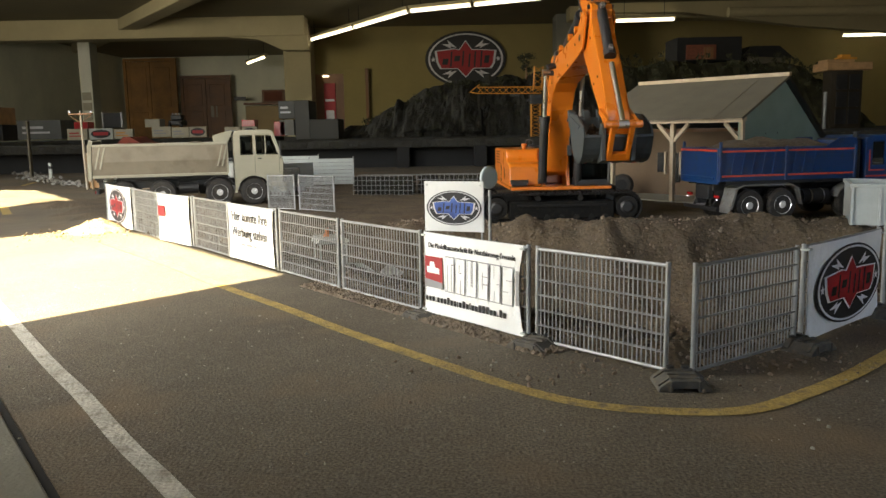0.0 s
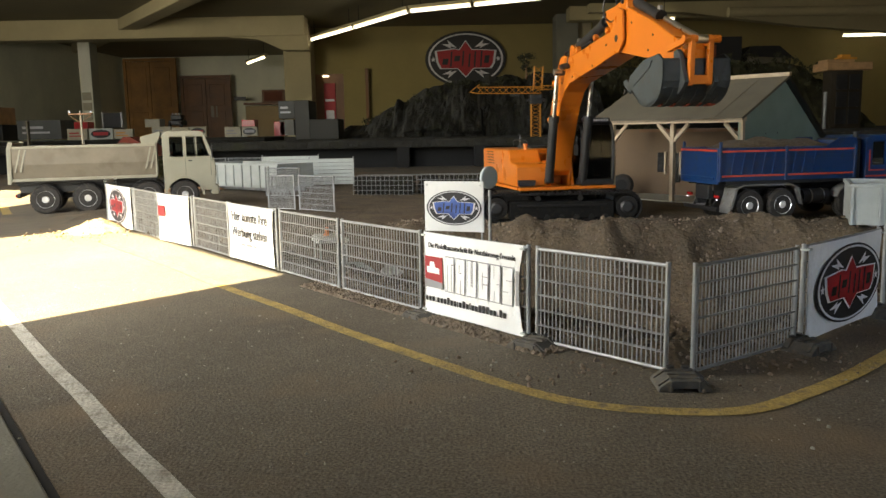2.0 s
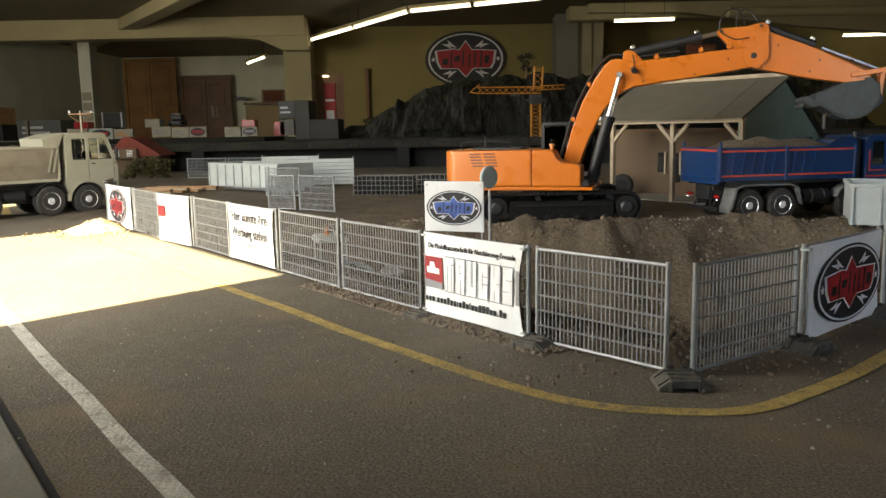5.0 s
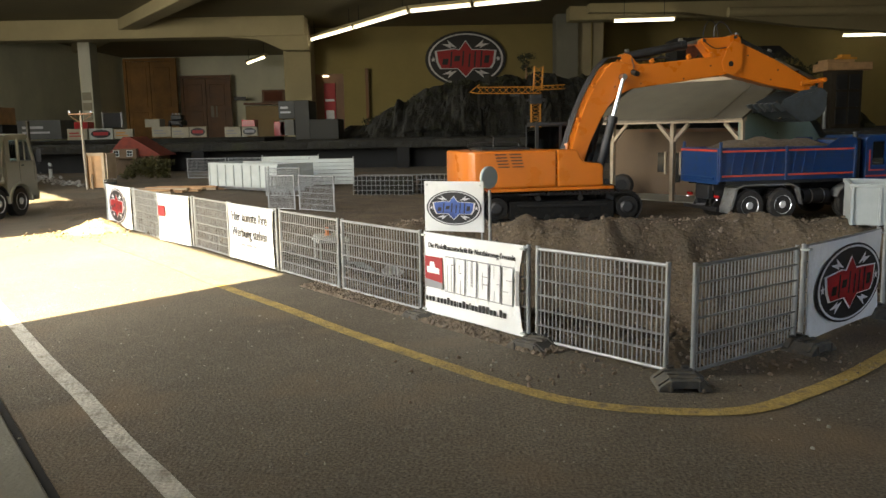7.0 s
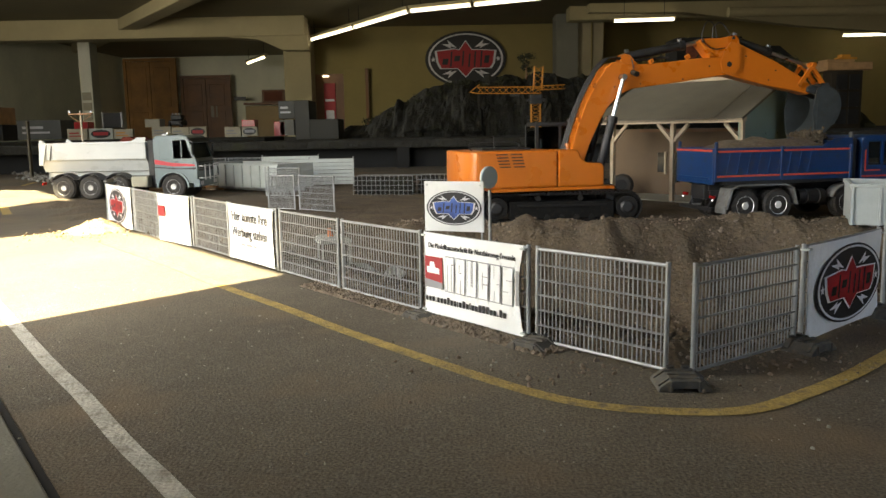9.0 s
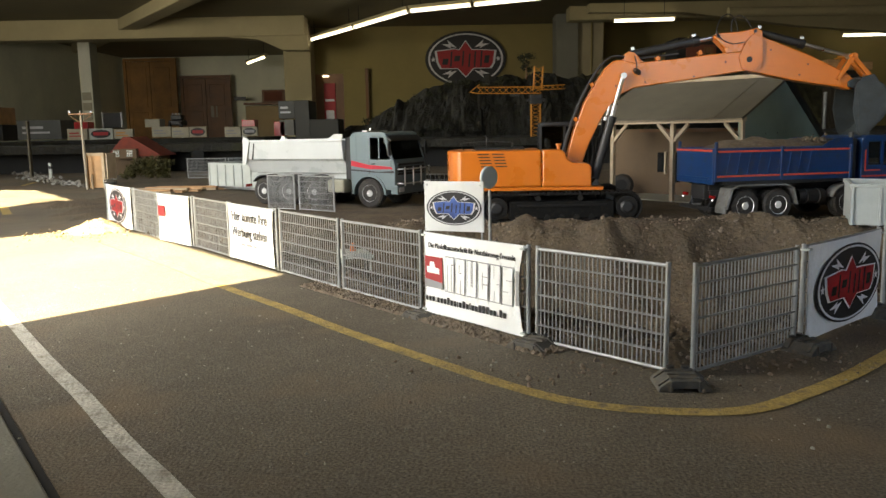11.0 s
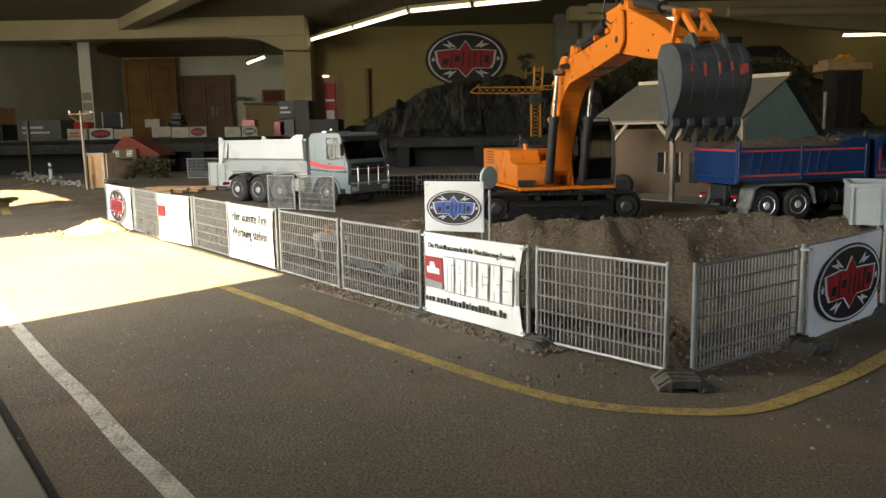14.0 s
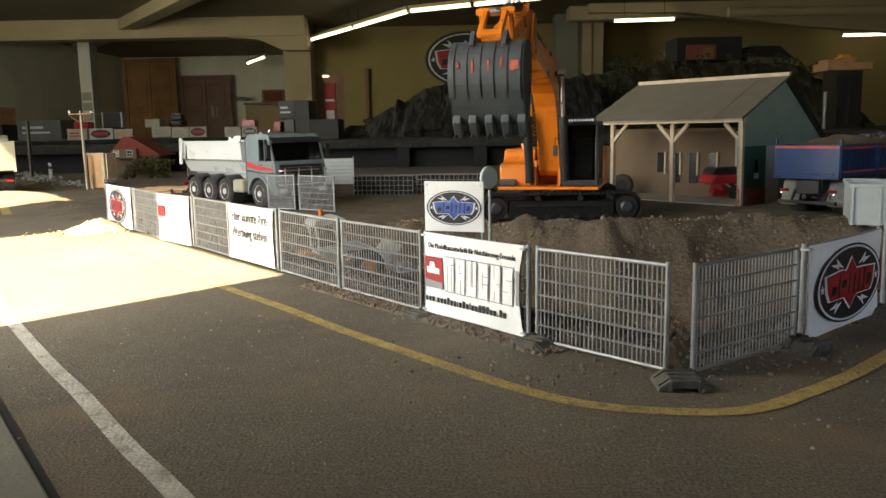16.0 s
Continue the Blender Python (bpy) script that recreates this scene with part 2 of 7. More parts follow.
def smooth(a, b, t):
    t = max(0.0, min(1.0, (t - a) / (b - a)))
    return t * t * (3 - 2 * t)


def ground_z(x, y):
    s = fence_inset(x, y)
    if s < 0.0:
        return 0.0
    far = 1.47 + 0.05 * noise.noise((x * 3, 1.7, 0)) - 0.25 * smooth(0.45, 1.1, x)
    far += 0.03 * noise.noise((x * 11, 4.2, 0))
    pit = smooth(0.03, 0.2, s) * (1 - smooth(far - 0.20, far - 0.03, y)) * (1 - smooth(-0.1, -0.55, x))
    bank = smooth(0.0, 0.03, s) * (1 - smooth(0.05, 0.12, s))
    rim = smooth(far - 0.14, far - 0.02, y) * (1 - smooth(far, far + 0.06, y)) * (1 + 1.2 * noise.noise((x * 7, 0.4, 3)))
    rough = 0.004 * noise.noise((x * 25, y * 25, 0.3)) + 0.004 * noise.noise((x * 60, y * 60, 2.1))
    face = smooth(far - 0.24, far - 0.12, y) * (1 - smooth(far - 0.02, far + 0.05, y)) * smooth(0.05, 0.12, s) * smooth(-0.3, -0.1, x)
    crumble = 0.016 * noise.noise((x * 17, y * 13, 6.0)) + 0.009 * noise.noise((x * 38, y * 30, 1.0)) + 0.005 * abs(noise.noise((x * 80, y * 70, 3.0)))
    lumps = 0.022 * noise.noise((x * 9, y * 9, 5.0))
    lane = smooth(0.0, 0.05, s)
    return -0.13 * pit + 0.012 * bank + 0.013 * rim + face * crumble + 0.03 * pit * max(0.0, noise.noise((x * 6, y * 6, 8.0))) + lane * (rough * (0.35 + 1.6 * pit + bank) + lumps * (pit + 0.5 * rim))


def build_floor():
    bm = bmesh.new()
    box(bm, -9, 14, -6, 30, -0.4, -0.2)
    floor = part("floor", bm, CONCRETE)
    tagged(floor, "bare concrete slab under the hall", "floor", kind="structure")
    xs = np.concatenate([np.arange(-9, -3, 1.0), np.arange(-3, -0.7, 0.1), np.arange(-0.7, 0.85, 0.0075), np.arange(0.85, 3, 0.1), np.arange(3, 14.1, 1.0)])
    ys = np.concatenate([np.arange(-6, -1, 1.0), np.arange(-1, 0.55, 0.1), np.arange(0.55, 1.75, 0.0075), np.arange(1.75, 4, 0.1), np.arange(4, 30.1, 1.0)])
    verts = [(x, y, ground_z(x, y)) for y in ys for x in xs]
    w = len(xs)
    soil, road = [], []
    for j in range(len(ys) - 1):
        for i in range(w - 1):
            q = (j * w + i, j * w + i + 1, (j + 1) * w + i + 1, (j + 1) * w + i)
            cx, cy = (xs[i] + xs[i + 1]) / 2, (ys[j] + ys[j + 1]) / 2
            inside = fence_inset(cx, cy) > 0.0 and cx > -1.15 + 0.3 * (cy - 2) and cy < 3.4
            (soil if inside else road).append(q)
    me = bpy.data.meshes.new("ground")
    me.from_pydata(verts, [], soil + road)
    me.materials.append(SOIL)
    me.materials.append(ASPHALT)
    me.polygons.foreach_set("material_index", [0] * len(soil) + [1] * len(road))
    me.shade_smooth()
    me.update()
    tagged(new("ground", me), "dusty dark asphalt around a brown earth dig", "ground", kind="structure")


build_floor()


def strip(name, pts, width, z, mat, label):
    """A painted band along a smooth line over the floor."""
    P = [Vector((*p, 0)) for p in pts]
    fine = []
    for i in range(len(P) - 1):
        p0, p1, p2, p3 = P[max(i - 1, 0)], P[i], P[i + 1], P[min(i + 2, len(P) - 1)]
        for k in range(8):
            t = k / 8
            fine.append(0.5 * (2 * p1 + (p2 - p0) * t + (2 * p0 - 5 * p1 + 4 * p2 - p3) * t * t + (3 * p1 - p0 - 3 * p2 + p3) * t ** 3))
    fine.append(P[-1])
    bm = bmesh.new()
    rows = []
    for i, p in enumerate(fine):
        d = (fine[min(i + 1, len(fine) - 1)] - fine[max(i - 1, 0)]).normalized()
        s = Vector((-d.y, d.x, 0)) * width / 2
        j = 0.0008 * noise.noise((i * 0.9, width, 0)), 0.0008 * noise.noise((i * 0.9, width, 7))
        rows.append((bm.verts.new(p + s * (1 + 40 * j[0]) + Vector((0, 0, z))), bm.verts.new(p - s * (1 + 40 * j[1]) + Vector((0, 0, z)))))
    for a, b in zip(rows, rows[1:]):
        bm.faces.new((a[0], a[1], b[1], b[0]))
    ob = part(name, bm, mat)
    return tagged(ob, label, "road marking", kind="structure")


strip("yellow_line", [(-0.62, 1.45), (-0.534, 1.335), (-0.380, 1.131), (-0.256, 0.954), (-0.167, 0.837), (-0.097, 0.739), (-0.041, 0.666), (0.005, 0.608), (0.044, 0.561), (0.079, 0.527), (0.113, 0.509), (0.147, 0.501), (0.175, 0.499), (0.202, 0.506), (0.237, 0.529), (0.286, 0.567), (0.339, 0.616), (0.50, 0.77)], 0.0135, 0.0007, YELLOW_LINE, "worn yellow painted edge line on the asphalt")
strip("white_line", [(-1.0, 1.605), (-0.62, 1.07), (-0.4144, 0.779), (-0.3130, 0.636), (-0.2555, 0.5587), (-0.1873, 0.4618), (-0.134, 0.3905), (0.0, 0.2)], 0.0122, 0.0006, WHITE_LINE, "scuffed white painted line on the asphalt")
strip("yellow_line_far", [(-1.02, 1.93), (-1.25, 2.35), (-1.5, 2.9), (-1.62, 3.3)], 0.02, 0.0007, YELLOW_LINE, "faded yellow line across the far asphalt")


def build_kerb():
    d = Vector((0.117, -0.163, 0)).normalized()
    s = Vector((d.y, -d.x, 0))
    base = Vector((-0.251, 0.473, 0))
    bm = bmesh.new()
    m = Matrix.Translation(base) @ Matrix((( d.x, s.x, 0, 0), (d.y, s.y, 0, 0), (0, 0, 1, 0), (0, 0, 0, 1)))
    box(bm, -1.6, 0.55, 0.006, 0.20, -0.05, 0.003, 0.0015, m)
    tagged(part("threshold", bm, material("dusty_threshold_concrete", (0.175, 0.17, 0.135), 0.85, var=0.15, scale=12, bump=0.4, bump_scale=300)), "pale concrete threshold slab beside the asphalt", "threshold", kind="structure")
    bm = bmesh.new()
    box(bm, -1.6, 0.55, 0.001, 0.006, -0.05, 0.0008, 0, m)
    tagged(part("threshold_gap", bm, BLACK_CLOTH), "dark joint along the threshold slab", "joint", kind="structure")


build_kerb()
# ---- hall ----


def slab(name, mat, label, category, *dims, m=None, kind="structure"):
    bm = bmesh.new()
    box(bm, *dims, m=m)
    return tagged(part(name, bm, mat), label, category, kind=kind)


GATE_M = Matrix(((0.65, -0.76, 0, 0), (0.76, 0.65, 0, 0), (0, 0, 1, 0), (0, 0, 0, 1)))


def build_shell():
    # gate wall behind the camera, unseen; its openings shape sun and fill light
    bm = bmesh.new()
    n = -7.0
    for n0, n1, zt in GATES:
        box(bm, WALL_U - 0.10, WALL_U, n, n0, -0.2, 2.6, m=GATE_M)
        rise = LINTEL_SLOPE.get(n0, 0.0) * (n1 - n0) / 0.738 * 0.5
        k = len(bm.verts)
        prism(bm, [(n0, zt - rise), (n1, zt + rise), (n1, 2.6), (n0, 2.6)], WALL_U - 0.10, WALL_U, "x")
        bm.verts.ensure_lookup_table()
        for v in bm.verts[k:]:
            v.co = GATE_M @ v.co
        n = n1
    box(bm, WALL_U - 0.10, WALL_U, n, 14.0, -0.2, 2.6, m=GATE_M)
    tagged(part("wall_gate", bm, WALL_PAINT), "unseen cream wall with open gateways that shape the incoming light", "wall", kind="structure")
    slab("outside_ground", CONCRETE, "sunlit concrete yard outside the gates", "ground", -12, WALL_U - 0.10, -14, 14, -0.3, -0.002, m=GATE_M)
    slab("wall_back", WALL_PAINT, "cream painted back wall of the hall", "wall", -2.80, 10.1, 18.0, 18.3, -0.2, 3.2)
    slab("wall_left", GREY_WALL, "pale grey side wall of the hall", "wall", -9.3, -9, 7.2, 26, -0.2, 3.2)
    slab("wall_alcove", GREY_WALL, "pale grey wall of the far alcove", "wall", -9, -2.5, 24.0, 24.3, -0.2, 3.2)
    slab("wall_right", WALL_PAINT, "cream side wall of the hall", "wall", 9.8, 10.1, -4.85, 18.3, -0.2, 3.2)
    # unseen corner wall, added to stop sky light leaking onto the excavator
    slab("wall_corner", WALL_PAINT, "unseen cream wall added to keep sky light out of the hall corner", "wall", 5.12, 10.1, -4.97, -4.735, -0.2, 3.2)
    slab("wall_recess", GREY_WALL, "pale grey wall between the halls", "wall", -2.80, -2.5, 18.3, 24.0, -0.2, 3.2)
    bm = bmesh.new()
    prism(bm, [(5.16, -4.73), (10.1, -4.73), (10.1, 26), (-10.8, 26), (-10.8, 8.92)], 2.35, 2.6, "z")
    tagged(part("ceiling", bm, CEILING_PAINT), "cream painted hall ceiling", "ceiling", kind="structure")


build_shell()

# ---- site fence ----


def fence_panel(a, b, banner=False):
    """A welded-mesh site fence panel between two posts standing at a and b."""
    v = Vector(b) - Vector(a)
    L = v.length - 0.006
    m = pose(a[0] + v.x * 0.003 / v.length, a[1] + v.y * 0.003 / v.length, 0, 0, 0, math.degrees(math.atan2(v.y, v.x)))
    th = thing("site_fence", "galvanised welded-mesh site fence panel" + (" carrying a white banner" if banner else " on rubber feet"), "fence", m, group="site fence panels")
    lean = random.uniform(-0.0012, 0.0012)
    for x in (0.002, L - 0.002):
        made("post", GALVANISED, lambda bm: rod(bm, (x + lean, 0, 0.083), (x, 0, 0.002), 0.0019, 10), th, smooth=False)
    for z in (0.0038, 0.0805):
        made("rail", GALVANISED, lambda bm: rod(bm, (0.002, 0, z), (L - 0.002, 0, z), 0.0014, 8), th)
    bm = bmesh.new()
    k = 30
    for i in range(1, k):
        x = 0.002 + (L - 0.004) * i / k
        rod(bm, (x, random.uniform(-0.0003, 0.0003), 0.004), (x, 0, 0.080), 0.00064, 5)
    for i in range(1, 6):
        z = 0.0038 + 0.0767 * i / 6
        for y in (-0.0011, 0.0011):
            rod(bm, (0.002, y, z), (L - 0.002, y, z), 0.00064, 5)
    tagged(part("wire_mesh", bm, WIRE, th), kind="stuff")
    return th, L


def banner_sheet(parent, L, z0, z1, name="banner", label="white printed banner tied on with cable ties", y=-0.0042, sway=0.0016, slack=0.0035):
    """A thin slack cloth tied to the panel at its corners."""
    bm = bmesh.new()
    nx, nz = 28, 14
    sheets = []
    for off in (0.0, 0.0007):
        grid = []
        for j in range(nz + 1):
            v = j / nz
            row = []
            for i in range(nx + 1):
                u = i / nx
                pull = slack * math.sin(math.pi * v)
                x = 0.004 + 0.5 * pull + (L - 0.008 - 1.5 * pull) * u
                d = sway * (math.sin(7 * u + 3 * v) * 0.5 + math.sin(13 * u - 4 * v) * 0.25) * math.sin(math.pi * v)
                row.append(bm.verts.new((x, y + off + d, z0 + (z1 - z0) * v - 0.0015 * math.sin(math.pi * u) * (1 if v > 0.5 else -1) * abs(v - 0.5))))
            grid.append(row)
        sheets.append(grid)
    for g, flip in zip(sheets, (False, True)):
        for j in range(nz):
            for i in range(nx):
                q = (g[j][i], g[j][i + 1], g[j + 1][i + 1], g[j + 1][i])
                bm.faces.new(q if not flip else q[::-1])
    ob = part(name, bm, BANNER, parent, label, smooth=True)
    for x in (0.004, L - 0.004):
        for z in (z0 + 0.003, z1 - 0.003):
            made("cable_tie", SKIP_WHITE, lambda bm: box(bm, x - 0.003, x + 0.003, -0.0055, 0.0025, z - 0.0009, z + 0.0009, 0.0004), parent)
    return ob


def oval(bm, cx, cz, rx, rz, y, seg=48):
    vs = [bm.verts.new((cx + rx * math.cos(2 * math.pi * i / seg), y, cz + rz * math.sin(2 * math.pi * i / seg))) for i in range(seg)]
    bm.faces.new(vs)


def patch(bm, pts, y):
    bm.faces.new([bm.verts.new((p[0], y, p[1])) for p in pts])


def star(cx, cz, r):
    return [(cx + (r if i % 2 else r * 0.42) * math.sin(math.pi * i / 5 + math.pi), cz + (r if i % 2 else r * 0.42) * math.cos(math.pi * i / 5 + math.pi)) for i in range(10)]


def oval_emblem(parent, cx, cz, rx, rz, y, ink, step=0.0005):
    """An oval emblem: dark disc, pale ring, a spiked block shape, bolts and two stars. Not lettered."""
    made("emblem_disc", INK, lambda bm: oval(bm, cx, cz, rx, rz, y), parent, "black oval emblem")
    def ring(bm):
        seg = 48
        for i in range(seg):
            a, b = 2 * math.pi * i / seg, 2 * math.pi * (i + 1) / seg
            patch(bm, [(cx + rx * k * math.cos(t), cz + rz * k * math.sin(t)) for k, t in ((0.9, a), (0.95, a), (0.95, b), (0.9, b))], y - step)
    made("emblem_ring", SILVER_INK, ring, parent)
    def spike(k):
        base = [(-0.74, 0.30), (-0.28, 0.38), (-0.16, 0.34), (0, 0.66), (0.16, 0.34), (0.3, 0.34), (0.74, 0.30), (0.70, -0.16), (0.62, -0.34), (0.2, -0.34), (0.0, -0.66), (-0.2, -0.34), (-0.62, -0.34), (-0.70, -0.1)]
        return [(cx + p[0] * rx * k, cz + p[1] * rz * k) for p in base]
    made("emblem_outline", SILVER_INK, lambda bm: patch(bm, spike(1.06), y - step), parent)
    made("emblem_shape", ink, lambda bm: patch(bm, spike(0.98), y - 2 * step), parent)
    def cuts(bm):
        for x0, x1, z0, z1 in ((-0.60, -0.46, -0.2, 0.02), (-0.40, -0.36, -0.3, 0.28), (-0.3, -0.16, -0.08, 0.12), (-0.1, -0.06, -0.25, 0.3), (0.06, 0.1, -0.3, 0.2), (0.2, 0.24, -0.3, 0.28), (0.36, 0.4, -0.3, 0.3), (0.46, 0.58, -0.16, 0.12)):
            patch(bm, [(cx + a * rx, cz + b * rz) for a, b in ((x0, z0), (x1, z0), (x1 + 0.03, z1), (x0 + 0.03, z1))], y - 3 * step)
    made("emblem_gap", INK, cuts, parent)
    for s, t in ((1, 1), (-1, 1), (1, -1), (-1, -1)):
        made("emblem_bolt", SILVER_INK, lambda bm: patch(bm, [(cx + s * a * rx, cz + t * b * rz) for a, b in ((0.22, 0.42), (0.46, 0.72), (0.42, 0.56), (0.60, 0.56), (0.36, 0.40), (0.38, 0.48))], y - step), parent)
    for s in (1, -1):
        made("emblem_star", SILVER_INK, lambda bm: patch(bm, star(cx + s * 0.82 * rx, cz, 0.07 * rx), y - step), parent)


def text_at(parent, text, size, x, z, y, mat, stretch=1.0, rx=90, bold=0.0):
    return writing("lettering", text, size, mat, parent, pose(x, y, z, rx), stretch=stretch, bold=bold)


def bars(parent, mat, spans, z, h, y):
    def f(bm):
        for a, b in spans:
            patch(bm, [(a, z), (b, z), (b, z + h), (a, z + h)], y)
    return made("lettering_bar", mat, f, parent)


# thin grey gaps in each plain block of the magazine's title
BLOCK_NOTCHES = (
    ((0.0010, 0.0042, 0.0300, 0.0310), (0.0040, 0.0048, 0.0300, 0.0545), (0.0096, 0.0104, 0.0300, 0.0545), (0.0102, 0.0134, 0.0545, 0.0555)),
    ((0.0056, 0.0064, 0.0490, 0.0560), (0.0064, 0.0090, 0.0485, 0.0492), (0.0070, 0.0078, 0.0295, 0.0420)),
    ((0.0066, 0.0074, 0.0380, 0.0612), (0.0082, 0.0090, 0.0380, 0.0612)),
    ((0.0060, 0.0068, 0.0380, 0.0530), (0.0066, 0.0134, 0.0425, 0.0432), (0.0066, 0.0134, 0.0495, 0.0502)),
    ((0.0058, 0.0064, 0.0500, 0.0612), (0.0060, 0.0066, 0.0295, 0.0390), (0.0098, 0.0134, 0.0450, 0.0456)),
    ((0.0060, 0.0134, 0.0500, 0.0506), (0.0014, 0.0080, 0.0400, 0.0406)))


def build_fence():
    # the long side; panels run away from the corner, so a print on their road side is turned round
    kinds = {1: "magazine", 4: "advert", 6: "plain", 8: "emblem"}
    for i, (a, b) in enumerate(zip(FENCE_L, FENCE_L[1:])):
        kind = kinds.get(i)
        th, L = fence_panel(b, a, bool(kind))   # from far to near: local -y is the road side
        if kind == "magazine":
            banner_sheet(th, L, 0.004, 0.0825, sway=0.0006, slack=0.006)
            y = -0.0051
            text_at(th, "Die Modellbauzeitschrift für Nutzfahrzeug-Freunde", 0.0068, L / 2, 0.0705, y, INK, 0.86)
            made("logo_square", RED_INK, lambda bm: patch(bm, [(0.0065, 0.034), (0.0335, 0.034), (0.0335, 0.060), (0.0065, 0.060)], y), th, "red square logo")
            made("logo_square", GREY_INK, lambda bm: patch(bm, [(0.0065, 0.030), (0.0335, 0.030), (0.0335, 0.036), (0.0065, 0.038)], y - 0.0004), th)
            def lorry(bm):
                patch(bm, [(0.010, 0.044), (0.029, 0.044), (0.029, 0.049), (0.023, 0.050), (0.021, 0.055), (0.015, 0.055), (0.014, 0.050), (0.010, 0.050)], y - 0.0004)
            made("logo_shape", BANNER, lorry, th)
            for k in range(6):
                x0 = 0.037 + k * 0.0158
                def glyph(bm, w, off):
                    patch(bm, [(x0 + w, 0.0285 + w), (x0 + 0.0138 - w, 0.0285 + w), (x0 + 0.0148 - w, 0.0625 - w), (x0 + 0.001 + w, 0.0625 - w)], off)
                made("logo_block", GREY_INK, lambda bm: glyph(bm, 0, y), th)
                made("logo_block", BANNER, lambda bm: glyph(bm, 0.0009, y - 0.0004), th)
                for u0, u1, w0, w1 in BLOCK_NOTCHES[k]:
                    made("logo_notch", GREY_INK, lambda bm: patch(bm, [(x0 + u0, w0), (x0 + u1, w0), (x0 + u1 + 0.0004, w1), (x0 + u0 + 0.0004, w1)], y - 0.0006), th)
            bars(th, GREY_INK, [(L - 0.0125, L - 0.0085)], 0.03, 0.03, y)
            pen = random.Random(5)
            x = 0.007
            for k in range(25):
                w = 0.0038 if k not in (3, 10, 14, 22) else 0.0014
                bars(th, INK, [(x, x + w)], 0.0165, 0.0012 if k in (3, 22) else 0.0048 + 0.0018 * (pen.random() < 0.35), y)
                x += w + 0.0012
        elif kind == "advert":
            banner_sheet(th, L, 0.004, 0.0815, sway=0.0012)
            text_at(th, "Hier könnte Ihre", 0.0195, L / 2, 0.0650, -0.0057, INK, 0.86)
            text_at(th, "Werbung stehen", 0.0195, L / 2, 0.0430, -0.0057, INK, 0.86)
            bars(th, GREY_INK, [(0.05, 0.062), (0.066, 0.085), (0.089, 0.1)], 0.025, 0.004, -0.0057)
        elif kind == "plain":
            banner_sheet(th, L, 0.002, 0.0815, sway=0.002)
            made("logo_square", RED_INK, lambda bm: patch(bm, [(0.008, 0.044), (0.036, 0.044), (0.036, 0.062), (0.008, 0.062)], -0.0062), th)
            bars(th, SILVER_INK, [(0.012, L - 0.012)], 0.07, 0.003, -0.0062)
        elif kind == "emblem":
            banner_sheet(th, L, 0.002, 0.0822, sway=0.0015)
            oval_emblem(th, L * 0.46, 0.043, 0.058, 0.034, -0.0058, RED_INK)
    for i, (a, b) in enumerate(zip(FENCE_R, FENCE_R[1:])):
        th, L = fence_panel(a, b, i == 1)
        if i == 1:
            banner_sheet(th, L, 0.003, 0.0815)
            oval_emblem(th, L * 0.52, 0.042, 0.066, 0.034, -0.0060, RED_INK)
    # last short panel beyond the corner
    th, L = fence_panel((0.414, 0.767), (0.53, 0.87))
    th, L = fence_panel((-0.70, 1.78), (-0.688, 1.692), True)
    banner_sheet(th, L, 0.002, 0.09)


def fence_foot(p, rz):
    th = thing("fence_foot", "black recycled-rubber fence foot under two posts", "fence foot", pose(*p, 0, 0, rz), group="fence feet")
    th.scale = (0.9, 0.85, 0.88)
    def body(bm):
        prism(bm, [(-0.0205, 0), (-0.0105, 0), (-0.0085, 0.0028), (0.0085, 0.0028), (0.0105, 0), (0.0205, 0), (0.0200, 0.0035), (0.0115, 0.0098), (-0.0115, 0.0098), (-0.0200, 0.0035)], -0.017, 0.017, "y", 0.0010)
    made("block", PLASTIC_FOOT, body, th)
    for q in (-0.0115, 0.0, 0.0115):
        made("rib", PLASTIC_FOOT, lambda bm: box(bm, -0.0110, 0.0110, q - 0.0022, q + 0.0022, 0.0095, 0.0112, 0.0005), th)
    for e in (-1, 1):
        for q in (-0.0105, 0.0105):
            made("flank_rib", PLASTIC_FOOT, lambda bm: prism(bm, [(e * 0.0195, 0.0040), (e * 0.0118, 0.0098), (e * 0.0118, 0.0110), (e * 0.0200, 0.0050)], q - 0.003, q + 0.003, "y"), th)
        made("web", PLASTIC_FOOT, lambda bm: box(bm, e * 0.0105 - 0.0010, e * 0.0105 + 0.0010, -0.0182, -0.0168, 0.0005, 0.0090, 0.0003), th)
        made("socket", BLACK_STEEL, lambda bm: rod(bm, (e * 0.0058, 0.013, 0.0098), (e * 0.0058, 0.013, 0.0130), 0.0032, 10), th)


build_fence()
fence_foot((0.1635, 0.5535, 0.0), -3)
fence_foot((0.073, 0.664, -0.002), -40)
fence_foot((-0.022, 0.786, -0.004), -50)
fence_foot((0.290, 0.641, -0.001), 36)
fence_foot((0.413, 0.748, -0.001), 40)

# ---- placard and round mirror on the fence ----


